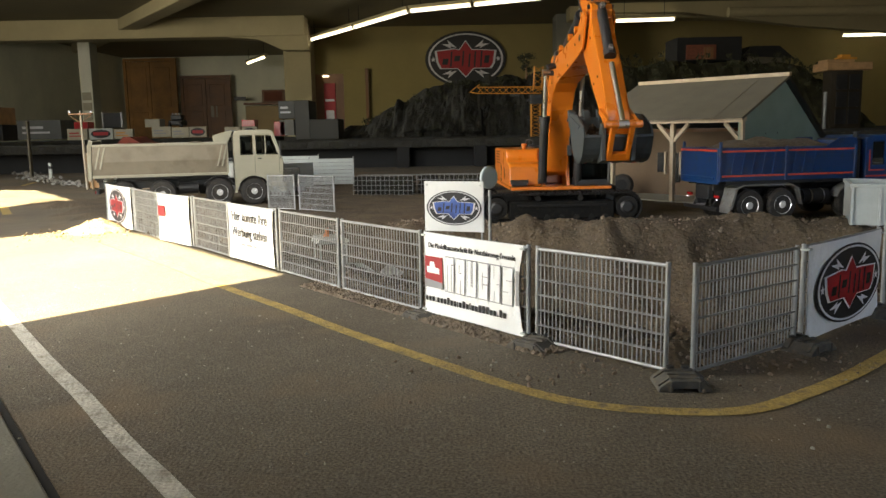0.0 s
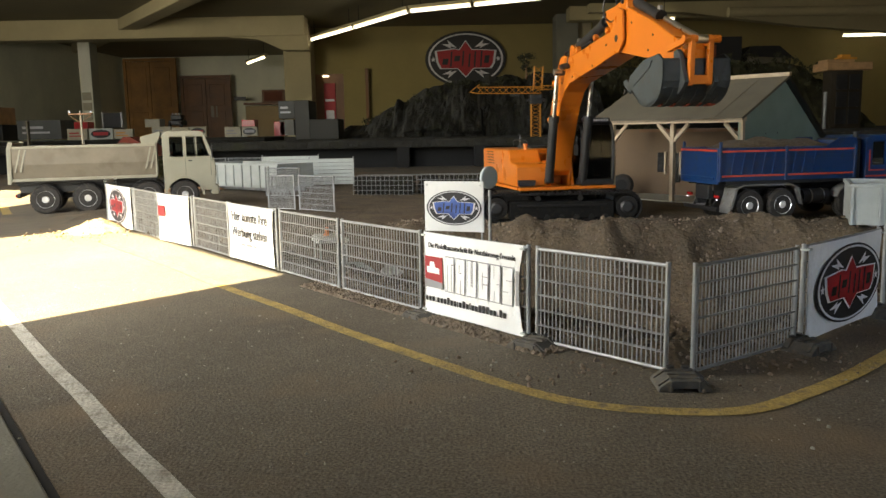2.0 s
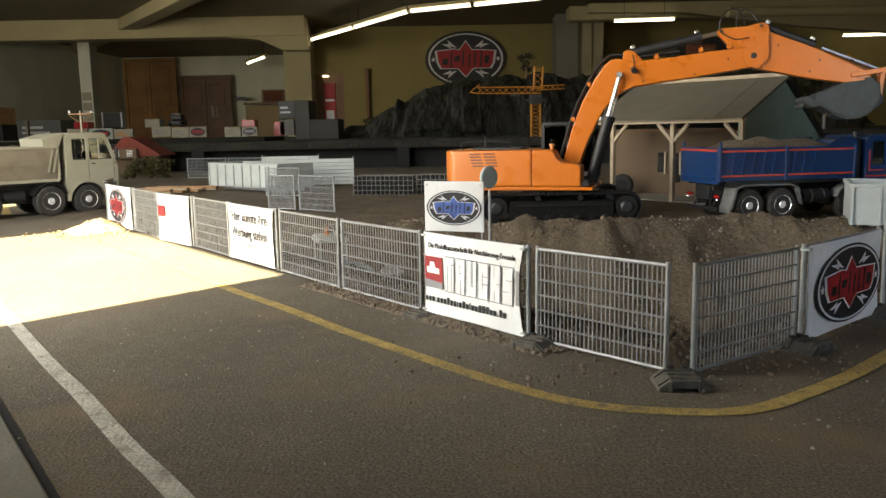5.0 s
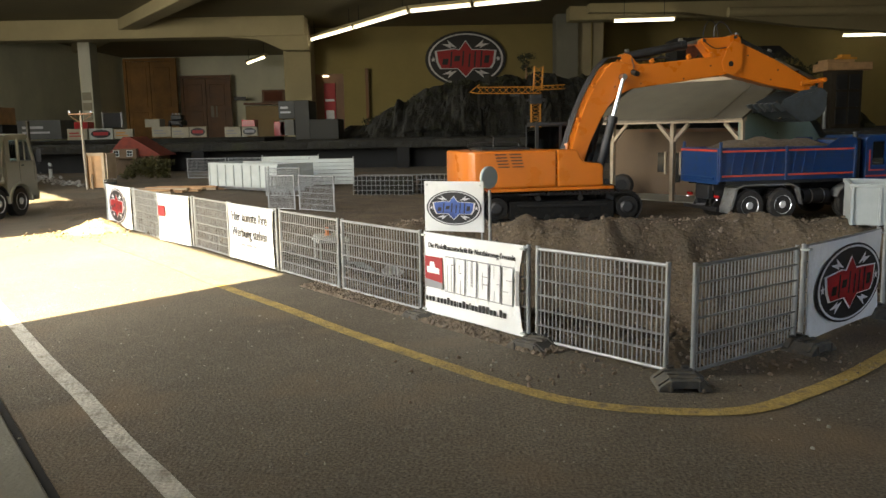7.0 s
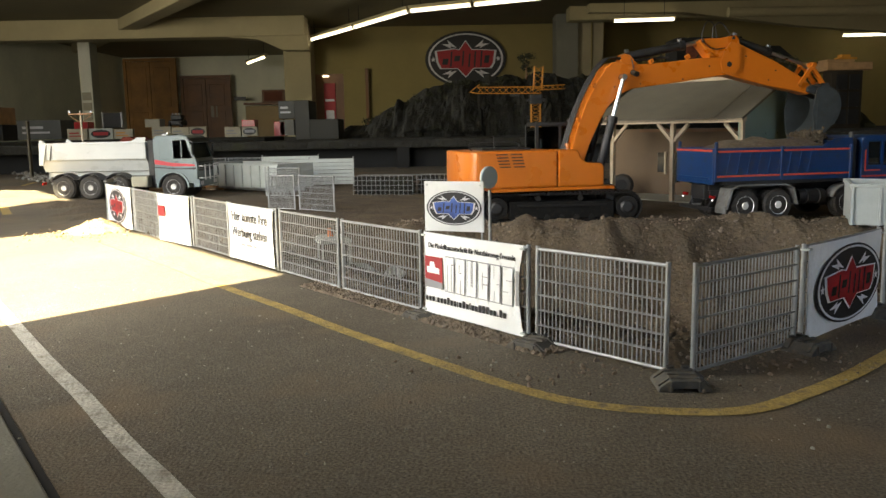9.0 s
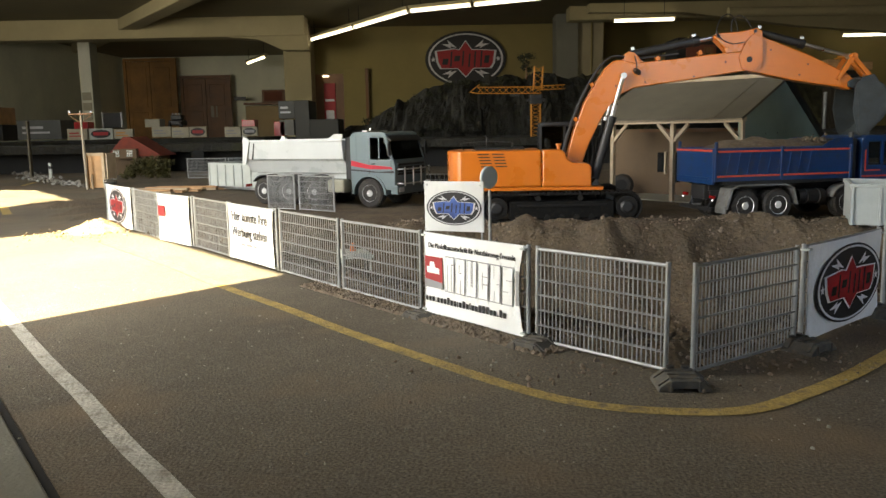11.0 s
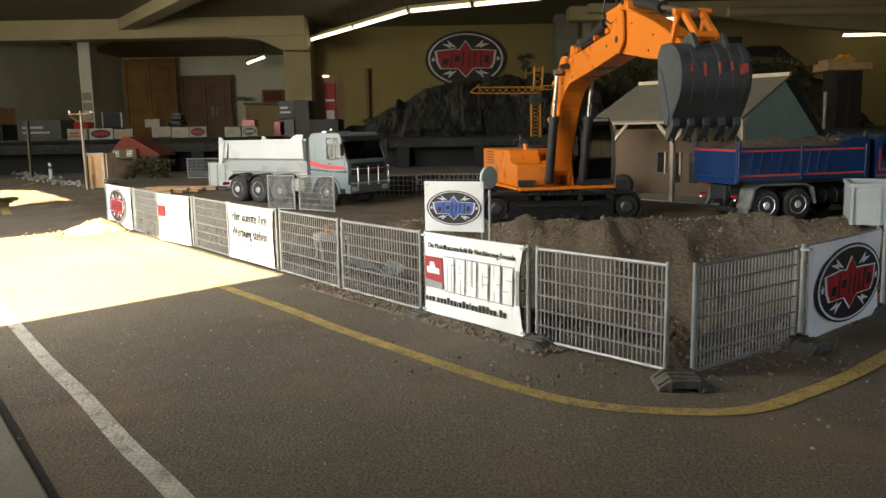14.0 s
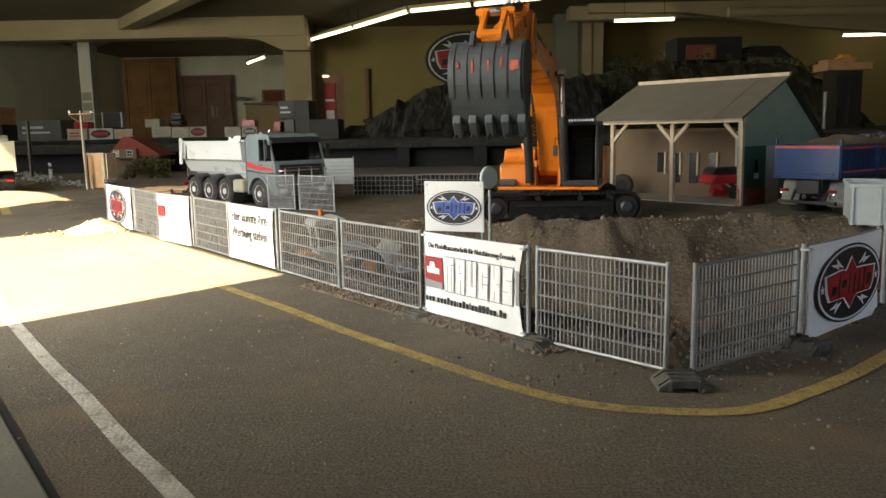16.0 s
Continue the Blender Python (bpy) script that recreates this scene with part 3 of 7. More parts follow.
def build_placard():
    ang = math.degrees(math.atan2(0.677 - 0.795, 0.077 + 0.017))
    th = thing("placard", "white placard with a blue oval emblem fixed above the fence rail", "sign", pose(-0.0165, 0.791, 0.0835, 0, 0, ang + 28))
    made("board", BANNER, lambda bm: box(bm, 0, 0.0605, -0.001, 0.001, 0, 0.0475, 0.0004), th)
    oval_emblem(th, 0.0305, 0.0225, 0.0280, 0.0165, -0.0014, BLUE_INK, 0.0002)
    for x in (0.003, 0.0575):
        made("screw", CHROME, lambda bm: rod(bm, (x, -0.0016, 0.044), (x, 0.0, 0.044), 0.0009, 8), th)
        made("peg", GALVANISED, lambda bm: rod(bm, (x, 0.002, -0.02), (x, 0.002, 0.04), 0.001, 8), th)
    mi = thing("traffic_mirror", "small round grey traffic mirror on a thin post", "mirror", pose(0.052, 0.90, 0.0, 0, 0, 0))
    made("post", GALVANISED, lambda bm: rod(bm, (0, 0, -0.06), (0, 0, 0.113), 0.0016, 10), mi)
    def disc(bm):
        lathe(bm, [(-0.002, 0.0), (-0.002, 0.0112), (-0.0012, 0.0122), (0.0012, 0.0122), (0.002, 0.0105), (0.002, 0.0)][1:5], seg=32)
    made("disc", MIRROR_GREY, disc, mi, m=pose(-0.001, -0.003, 0.127, 0, 0, 40) @ Matrix.Diagonal((1, 1, 1.0, 1)))


build_placard()
# ---- hall fittings ----


def wall_thing(name, mat, label, category, x0, x1, y0, y1, z0, z1, bevel=0.0, kind=""):
    bm = bmesh.new()
    box(bm, x0, x1, y0, y1, z0, z1, bevel)
    return tagged(part(name, bm, mat), label, category, kind=kind)


def build_hall():
    wall_thing("pillar_1", BEAM_PAINT, "square painted pillar between the halls", "pillar", -3.211, -2.657, 17.4, 18.0, -0.2, 2.35, kind="structure")
    wall_thing("pillar_2", material("grey_green_paint", (0.17, 0.17, 0.14), 0.9, var=0.1, scale=2), "dark grey-green pillar by the back wall", "pillar", 2.294, 2.708, 16.5, 17.1, -0.2, 2.35, kind="structure")
    wall_thing("pillar_3", material("olive_wall_paint", (0.3, 0.26, 0.17), 0.9, var=0.1, scale=2), "olive painted pier of the back wall", "pillar", 2.725, 3.221, 16.6, 17.2, -0.2, 2.35, kind="structure")
    wall_thing("pillar_4", material("white_wall_paint", (0.7, 0.7, 0.6), 0.9, var=0.06, scale=2), "white painted pillar in the far hall", "pillar", -7.69, -7.44, 18.0, 18.4, -0.2, 2.35, kind="structure")
    wall_thing("beam_1", BEAM_PAINT, "cream concrete ceiling beam across the hall", "beam", -9.0, -2.535, 16.0, 16.5, 1.98, 2.35, 0.02, kind="structure")
    wall_thing("beam_2", BEAM_PAINT, "cream concrete ceiling beam over the back wall", "beam", 2.387, 9.8, 15.5, 15.9, 2.1, 2.35, 0.02, kind="structure")
    d = Vector((7.6, -11.6, 0))
    m = Matrix.Translation((-8.6, 20.2, 0)) @ pose(0, 0, 0, 0, 0, math.degrees(math.atan2(d.y, d.x)))
    bm = bmesh.new()
    box(bm, 0, d.length, -0.16, 0.16, 2.14, 2.35, 0.02, m)
    tagged(part("beam_3", bm, BEAM_PAINT), "slanting cream ceiling beam", "beam", kind="structure")
    # haunch between pillar and beam
    bm = bmesh.new()
    prism(bm, [(-4.201, 1.99), (-3.428, 1.93), (-2.964, 1.72), (-2.489, 1.72), (-2.489, 2.0)], 16.05, 16.45, "y")
    tagged(part("haunch", bm, BEAM_PAINT), "curved haunch between pillar and beam", "beam", kind="structure")
    bm = bmesh.new()
    prism(bm, [(2.698, 2.2), (4.361, 2.17), (6.441, 1.9), (8.190, 1.75), (8.190 + 1, 2.35), (2.698, 2.35)], 15.2, 15.45, "y")
    tagged(part("haunch_right", bm, BEAM_PAINT), "curved cream ceiling haunch", "beam", kind="structure")
    bm = bmesh.new()
    rod(bm, (4.430, 13, 1.866), (9.85, 13, 1.846), 0.075, 20)
    tagged(part("ventilation_duct", bm, BEAM_PAINT), "round painted ventilation duct under the ceiling", "duct")
    # tube lamps
    for a, b in ((( -2.57, 17.0), (-1.5, 15.1)), ((-1.5, 15.1), (-0.45, 13.2)), ((-0.45, 13.2), (0.52, 12.66)), ((0.52, 12.66), (1.5, 12.1)), ((3.05, 14.9), (4.15, 14.8)), ((8.27, 17.4), (9.6, 17.3)), ((-5.1, 22.4), (-4.2, 20.5))):
        a, b = (Vector((*p, 2.0 if p[0] < 8 else 1.93)) for p in (a, b))
        d = (b - a)
        L = d.length * 0.985
        th = thing("tube_lamp", "lit fluorescent tube lamp under the ceiling", "ceiling lamp", Matrix.Translation(a) @ pose(0, 0, 0, 0, 0, math.degrees(math.atan2(d.y, d.x))), group="tube lamps")
        made("tube", TUBE, lambda bm: rod(bm, (0.03, 0, 0), (L - 0.03, 0, 0), 0.028, 12), th, "glowing warm tube")
        made("housing", BEAM_PAINT, lambda bm: box(bm, 0, L, -0.05, 0.05, 0.035, 0.08, 0.005), th)
        for x in (0.01, L - 0.03):
            made("tube_holder", BEAM_PAINT, lambda bm: box(bm, x, x + 0.02, -0.025, 0.025, -0.02, 0.04), th)
        made("hanger", BLACK_STEEL, lambda bm: [rod(bm, (x, 0, 0.08), (x, 0, 2.36 - a.z), 0.006, 6) for x in (0.2, L - 0.2)], th)
    # large oval sign on the back wall
    th = thing("wall_sign", "large black oval sign with a red emblem on the cream wall", "sign", pose(0.558, 17.95, 1.643))
    made("sign_board", INK, lambda bm: [prism(bm, [(0.86 * math.cos(2 * math.pi * i / 48), 0.58 * math.sin(2 * math.pi * i / 48)) for i in range(48)], -0.01, 0.03, "y")], th)
    oval_emblem(th, 0, 0, 0.84, 0.56, -0.014, RED_INK, 0.003)
    # doors and openings
    for n, (a, b, mat, lab) in enumerate(((228, 320, WOOD_DOOR, "brown wooden double door"), (326, 414, DARK_WOOD, "dark brown wooden double door"))):
        th = thing("double_door", lab + " in the far hall", "door", pose(0, 23.6, 0))
        xa, xb, top = (-8.832, -7.362, 2.282) if n == 0 else (-7.266, -5.859, 1.788)
        made("door_frame", mat, lambda bm: (box(bm, xa, xa + 0.08, -0.08, 0, 0, top), box(bm, xb - 0.08, xb, -0.08, 0, 0, top), box(bm, xa + 0.08, xb - 0.08, -0.08, 0, top - 0.08, top)), th)
        xm = (xa + xb) / 2
        for p, q in ((xa + 0.085, xm - 0.005), (xm + 0.005, xb - 0.085)):
            leaf = made("door_leaf", mat, lambda bm: box(bm, p, q, -0.05, -0.01, 0.01, top - 0.085, 0.004), th)
            for z0, z1 in ((0.15, 0.8), (0.95, top - 0.25)):
                made("door_panel", mat, lambda bm: box(bm, p + 0.1, q - 0.1, -0.062, -0.05, z0, z1, 0.01), leaf)
        if n == 1:
            made("notice", CREAM_CARD, lambda bm: (box(bm, xm + 0.12, xm + 0.2, -0.07, -0.062, 0.632, 0.946), box(bm, xm + 0.26, xm + 0.3, -0.07, -0.062, 0.632, 0.946)), th)
    th = thing("doorway", "open doorway with a red banner behind it", "door", pose(0, 18.0, 0))
    x0, x1, zt = -2.736, -2.053, 1.383
    # flat dark panel carries the passage's shade, nothing opens behind it
    made("recess", DARK_WOOD, lambda bm: box(bm, x0, x1, -0.03, -0.004, 0, zt), th, "dark panel in place of a shaded passage")
    made("frame", WALL_PAINT, lambda bm: (box(bm, x0 - 0.1, x0, -0.08, -0.004, 0, zt + 0.1), box(bm, x1, x1 + 0.08, -0.08, -0.004, 0, zt + 0.1), box(bm, x0, x1, -0.08, -0.004, zt, zt + 0.1)), th)
    made("banner", RED_INK, lambda bm: box(bm, -2.480, -2.236, -0.06, -0.035, 0.427, 1.191), th, "red roll-up banner")
    made("banner_print", SILVER_INK, lambda bm: (box(bm, -2.444, -2.273, -0.066, -0.061, 0.427, 0.619), box(bm, -2.456, -2.261, -0.066, -0.061, 0.810, 0.858)), th)
    made("passage_lamp", TUBE, lambda bm: box(bm, -2.492, -2.370, -0.06, -0.035, 1.324, 1.359), th)
    wall_thing("door_leaf_panel", WALL_PAINT, "cream sliding door leaf on the back wall", "door", -2.042, -1.580, 17.86, 17.94, 0, 1.459, 0.005)
    wall_thing("wall_trim", DARK_WOOD, "dark edge strip of the sliding door", "trim", -1.580, -1.520, 17.86, 17.94, 0, 1.483, kind="structure")
    th = thing("wall_shelf", "dark wall shelf with a framed picture and boxes", "shelf", pose(0, 23.4, 0))
    made("board", DARK_WOOD, lambda bm: box(bm, -5.444, -4.366, -0.2, 0.2, 0.941, 1.003), th)
    made("picture_frame", DARK_WOOD, lambda bm: box(bm, -4.969, -4.335, 0.0, 0.1, 0.998, 1.355, 0.01), th)
    made("picture", BRICK_RED, lambda bm: box(bm, -4.905, -4.398, -0.01, 0.0, 1.045, 1.308), th)
    made("box", BLACK_STEEL, lambda bm: box(bm, -5.714, -5.397, -0.1, 0.1, 1.077, 1.170), th)
    wall_thing("cupboard", material("tan_laminate", (0.36, 0.26, 0.12), 0.6, var=0.1, scale=3), "tan cupboard under the wall shelf", "cupboard", -5.351, -4.329, 23.0, 23.5, 0.0, 0.904, 0.01)
    wall_thing("wall_conduit", GREY_WALL, "pale wall pipe in the far hall", "pipe", -9.707, -9.648, 21.95, 22.05, 0, 2.35)
    wall_thing("wall_conduit", GREY_WALL, "pale wall pipe in the far hall", "pipe", -10.496, -10.452, 21.95, 22.05, 0, 1.600)
    bm = bmesh.new()
    rod(bm, (2.99, 16.582, 0.75), (2.99, 16.582, 2.35), 0.018, 10)
    box(bm, 2.95, 3.03, 16.56, 16.60, 0.66, 0.78, 0.005)
    tagged(part("wall_conduit", bm, WALL_PAINT), "thin painted conduit with a switch box on the pier", "pipe")
    for k in range(3):
        wall_thing("wall_notice", CREAM_CARD, "paper notice on the white pillar", "notice", -7.66, -7.47, 17.975, 17.99, 0.932 - 0.22 * k, 1.098 - 0.22 * k)


build_hall()

# ---- landscape tables ----


def rocks(bm, pts, y0, y1, base, seed, rough=0.05, cells=110):
    """A craggy mass: front face and top over a skyline given as (x, height) pairs."""
    xs = np.linspace(pts[0][0], pts[-1][0], cells)
    hs = np.interp(xs, [p[0] for p in pts], [p[1] for p in pts])
    rows = []
    nz = 18
    for j in range(nz + 6):
        row = []
        for i, (x, h) in enumerate(zip(xs, hs)):
            step = 0.35 * rough * noise.noise((x * 30, seed, 0)) + rough * 0.8 * noise.noise((x * 9, seed, 0))
            step += 0.9 * rough * noise.noise((math.floor(x * 7.3) * 3.17 + 0.4, seed, 5.3))
            top = h + step
            v = min(j / nz, 1.0)
            z = base + (top - base) * v
            crag = noise.noise((x * 5, z * 4, seed)) + 0.6 * noise.noise((x * 14, z * 9, seed)) + 0.35 * noise.noise((x * 35, z * 22, seed))
            crag += 1.1 * noise.noise((math.floor(x * 7.3 + 0.5 * noise.noise((z * 6, seed, 1))) * 1.73 + 0.3, math.floor(z * 6.1) * 2.37 + 0.2, seed))
            y = y0 + (y1 - y0) * 0.35 * v ** 1.6 + rough * 1.6 * crag
            if j > nz:
                k = (j - nz) / 6
                y = y + (y1 - y) * k
                z = top - 0.1 * rough * k + 0.3 * rough * noise.noise((x * 20, y * 20, seed))
            row.append(bm.verts.new((x, y, z)))
        rows.append(row)
    for a, b in zip(rows, rows[1:]):
        for i in range(len(a) - 1):
            bm.faces.new((a[i], a[i + 1], b[i + 1], b[i]))


def leaf_clump(bm, c, r, n, size, seed):
    rnd = random.Random(seed)
    for _ in range(n):
        d = Vector((rnd.gauss(0, 1), rnd.gauss(0, 1), rnd.gauss(0, 0.8))).normalized() * (r * rnd.uniform(0.35, 1.0))
        p = Vector(c) + Vector((d.x, d.y, d.z))
        q = Euler((rnd.uniform(0, 6), rnd.uniform(0, 6), rnd.uniform(0, 6))).to_matrix()
        s = size * rnd.uniform(0.6, 1.3)
        bm.faces.new([bm.verts.new(p + q @ Vector(v)) for v in ((-s, 0, 0), (0, -s * 0.5, 0), (s, 0, 0), (0, s * 0.5, 0.2 * s))])


def build_landscape():
    # low black-skirted tables
    th = thing("display_table", "long low table with black skirting under a model landscape", "table", pose(0, 0, 0))
    made("table_top", ROCK, lambda bm: box(bm, -6.5, 6.5, 4.0, 9.0, 0.10, 0.128, 0.004), th, "grey model ground")
    made("skirt", BLACK_CLOTH, lambda bm: box(bm, -6.5, 6.5, 4.06, 4.10, 0.0, 0.10), th, "black cloth skirt")
    for x in (-0.181, 0.189, -1.161):
        made("leg", BLACK_CLOTH, lambda bm: box(bm, x - 0.03, x + 0.03, 3.96, 4.04, 0.0, 0.10, 0.003), th)
    made("rail_edge", ROCK, lambda bm: box(bm, -6.5, 6.5, 3.96, 4.02, 0.095, 0.135, 0.006), th)
    bm = bmesh.new()
    rocks(bm, [(-0.733, 0.181), (-0.550, 0.218), (-0.457, 0.284), (-0.339, 0.334), (-0.326, 0.390), (-0.237, 0.412), (-0.143, 0.458), (0.020, 0.510), (0.203, 0.546), (0.406, 0.566), (0.610, 0.578), (0.895, 0.557), (1.140, 0.513)], 5.7, 7.2, 0.12, 2.2, 0.05, 110)
    tagged(part("rock_mountain", bm, ROCK), "dark grey craggy model mountain on the table", "model landscape")
    bm = bmesh.new()
    rocks(bm, [(1.234, 0.626), (1.567, 0.666), (1.948, 0.705), (2.423, 0.714), (2.947, 0.677), (3.137, 0.637), (3.423, 0.437)], 6.6, 8.4, 0.12, 9.4, 0.04, 90)
    tagged(part("wooded_hillside", bm, MOSS), "dark mossy model hillside on the table", "model landscape")
    bm = bmesh.new()
    for k in range(120):
        x = random.uniform(1.377, 3.137)
        leaf_clump(bm, (x, 6.7 + random.uniform(-0.05, 0.3), random.uniform(0.45, 0.74)), random.uniform(0.02, 0.05), 26, 0.011, k)
    tagged(part("model_shrubs", bm, LEAF), "dark green scrub on the model hillside", "shrubs", kind="stuff")
    bm = bmesh.new()
    for k in range(90):
        t = random.random()
        x = -0.551 + t * (0.787 - -0.551)
        z = float(np.interp(x, [-0.551, -0.315, 0.078, 0.787], [0.232, 0.336, 0.502, 0.539]))
        leaf_clump(bm, (x, 6.1 + random.uniform(-0.1, 0.2), z + random.uniform(-0.03, 0.02)), random.uniform(0.012, 0.035), 22, 0.008, 500 + k)
    tagged(part("mountain_scrub", bm, LEAF), "dark green scrub along the mountain edge", "shrubs", kind="stuff")
    th = thing("model_tree", "small dark green model tree on the mountain", "tree", pose(0.639, 6.2, 0.559))
    made("trunk", DARK_WOOD, lambda bm: rod(bm, (0, 0, -0.03), (0, 0, 0.09), 0.008, 8, 0.003), th)
    def crown(bm):
        for k in range(14):
            leaf_clump(bm, (random.uniform(-0.045, 0.045), random.uniform(-0.04, 0.04), random.uniform(0.04, 0.15)), 0.028, 40, 0.008, 900 + k)
    made("crown", LEAF, crown, th, "dense dark foliage")
    # model buildings on the hillside
    th = thing("model_building", "dark model building with a red-brown front on the hillside", "model house", pose(0, 7.6, 0))
    made("wall", BLACK_CLOTH, lambda bm: box(bm, 2.140, 2.724, 0, 0.4, 0.744, 0.953, 0.004), th)
    made("front", BRICK_RED, lambda bm: box(bm, 2.218, 2.487, -0.02, 0.0, 0.756, 0.885, 0.003), th)
    for k in range(3):
        made("gate_panel", DARK_WOOD, lambda bm: box(bm, 2.373 + k * 0.03, 2.373 + 0.026 + k * 0.03, -0.03, -0.02, 0.760, 0.865), th)
    th = thing("model_house", "grey model house with a dark pitched roof on the hillside", "model house", pose(0, 7.7, 0))
    made("wall", ROOF_GREY, lambda bm: box(bm, 2.812, 3.163, 0, 0.2, 0.722, 0.792), th)
    made("roof", BLACK_CLOTH, lambda bm: prism(bm, [(2.760, 0.787), (2.833, 0.873), (3.095, 0.873), (3.231, 0.762)], -0.02, 0.24, "y"), th)
    th = thing("signal_tower", "tan model tower with a dark glazed shaft", "model tower", pose(0, 6.4, 0))
    made("platform", PLY, lambda bm: (box(bm, 2.903, 3.243, -0.1, 0.15, 0.560, 0.619, 0.004), box(bm, 2.921, 3.130, -0.05, 0.1, 0.619, 0.644, 0.004)), th)
    made("shaft", material("brown_cabinet_board", (0.035, 0.026, 0.015), 0.8, var=0.2, scale=6), lambda bm: box(bm, 2.964, 3.195, -0.05, 0.1, 0.128, 0.560), th)
    for a, b in ((1470, 1488), (1492, 1510)):
        for r in range(3):
            made("panel", BLACK_STEEL, lambda bm: box(bm, 3.034 + (a - 1478) * 0.0044, 3.034 + (b - 1478) * 0.0044, -0.06, -0.05, 0.16 + r * 0.13, 0.27 + r * 0.13), th)
    made("toy_vehicle", YELLOW_PAINT, lambda bm: (box(bm, 3.021, 3.164, -0.02, 0.05, 0.644, 0.661, 0.003), box(bm, 3.043, 3.112, -0.02, 0.05, 0.661, 0.682, 0.003)), th)
    made("chimney", GALVANISED, lambda bm: rod(bm, (2.713, -0.5, 0.13), (2.713, -0.5, 0.388), 0.012, 12), th)
    # tower crane
    Y = 4.6
    th = thing("tower_crane", "yellow lattice model tower crane in front of the mountain", "crane", pose(0.524, 4.6, 0.128))
    zj = 0.381 - 0.128
    zt = 0.509 - 0.128
    def lattice(bm, p, q, w, n, r=0.0022):
        p, q = Vector(p), Vector(q)
        d = (q - p).normalized()
        s = d.cross(Vector((0, 1, 0))).normalized() * w / 2
        f = Vector((0, w / 2, 0))
        cs = [s + f, s - f, -s - f, -s + f]
        for c in cs:
            rod(bm, p + c, q + c, r, 5)
        for i in range(n):
            a, b = p.lerp(q, i / n), p.lerp(q, (i + 1) / n)
            for k in range(4):
                rod(bm, a + cs[k], b + cs[(k + 1) % 4], r * 0.7, 4)
    made("mast", YELLOW_PAINT, lambda bm: lattice(bm, (0, 0, 0), (0, 0, zj - 0.07), 0.05, 9), th)
    made("mast_head", YELLOW_PAINT, lambda bm: lattice(bm, (0.01, 0, zj), (0.018, 0, zt), 0.046, 4), th)
    made("jib", YELLOW_PAINT, lambda bm: lattice(bm, (-0.32, 0, zj + 0.005), (0.03, 0, zj), 0.034, 10), th)
    made("jib_tip", YELLOW_PAINT, lambda bm: [rod(bm, (-0.36, 0, zj - 0.005), (-0.31, y, z), 0.0025, 5) for y in (-0.015, 0.015) for z in (zj + 0.035, zj - 0.012)], th)
    made("counter_jib", YELLOW_PAINT, lambda bm: lattice(bm, (0.03, 0, zj + 0.012), (0.16, 0, zj + 0.016), 0.022, 5, 0.0016), th)
    made("slewing_unit", BLACK_STEEL, lambda bm: (box(bm, -0.035, 0.035, -0.03, 0.03, zj - 0.075, zj - 0.02, 0.006), box(bm, -0.05, 0.05, -0.03, 0.03, zj - 0.06, zj - 0.045, 0.004)), th)
    made("trolley", BLACK_STEEL, lambda bm: box(bm, -0.14, -0.09, -0.015, 0.015, zj - 0.03, zj - 0.018, 0.002), th)


build_landscape()

# ---- counter with boxes at the far left ----


def carton(x0, x1, y, z0, z1, mat, label, depth=0.12, emblem=None, bar=None, cat="box"):
    th = thing("carton", label, cat, pose(0, y, 0))
    made("body", mat, lambda bm: box(bm, x0, x1, 0, depth, z0, z1, 0.003), th)
    if emblem:
        cx, cz = (x0 + x1) / 2, (z0 + z1) / 2
        made("print", INK, lambda bm: oval(bm, cx, cz, (x1 - x0) * 0.42, (z1 - z0) * 0.38, -0.002, 24), th)
        made("print", emblem, lambda bm: patch(bm, [(cx - (x1 - x0) * 0.3, cz - (z1 - z0) * 0.14), (cx + (x1 - x0) * 0.3, cz - (z1 - z0) * 0.14), (cx + (x1 - x0) * 0.32, cz + (z1 - z0) * 0.16), (cx - (x1 - x0) * 0.32, cz + (z1 - z0) * 0.16)], -0.004), th)
    if bar:
        w, h = x1 - x0, z1 - z0
        made("print", bar, lambda bm: [patch(bm, [(x0 + a * w, z0 + c * h), (x0 + b * w, z0 + c * h), (x0 + b * w, z0 + d * h), (x0 + a * w, z0 + d * h)], -0.003) for a, b, c, d in ((0.12, 0.6, 0.55, 0.68), (0.12, 0.75, 0.3, 0.4))], th)
    return th


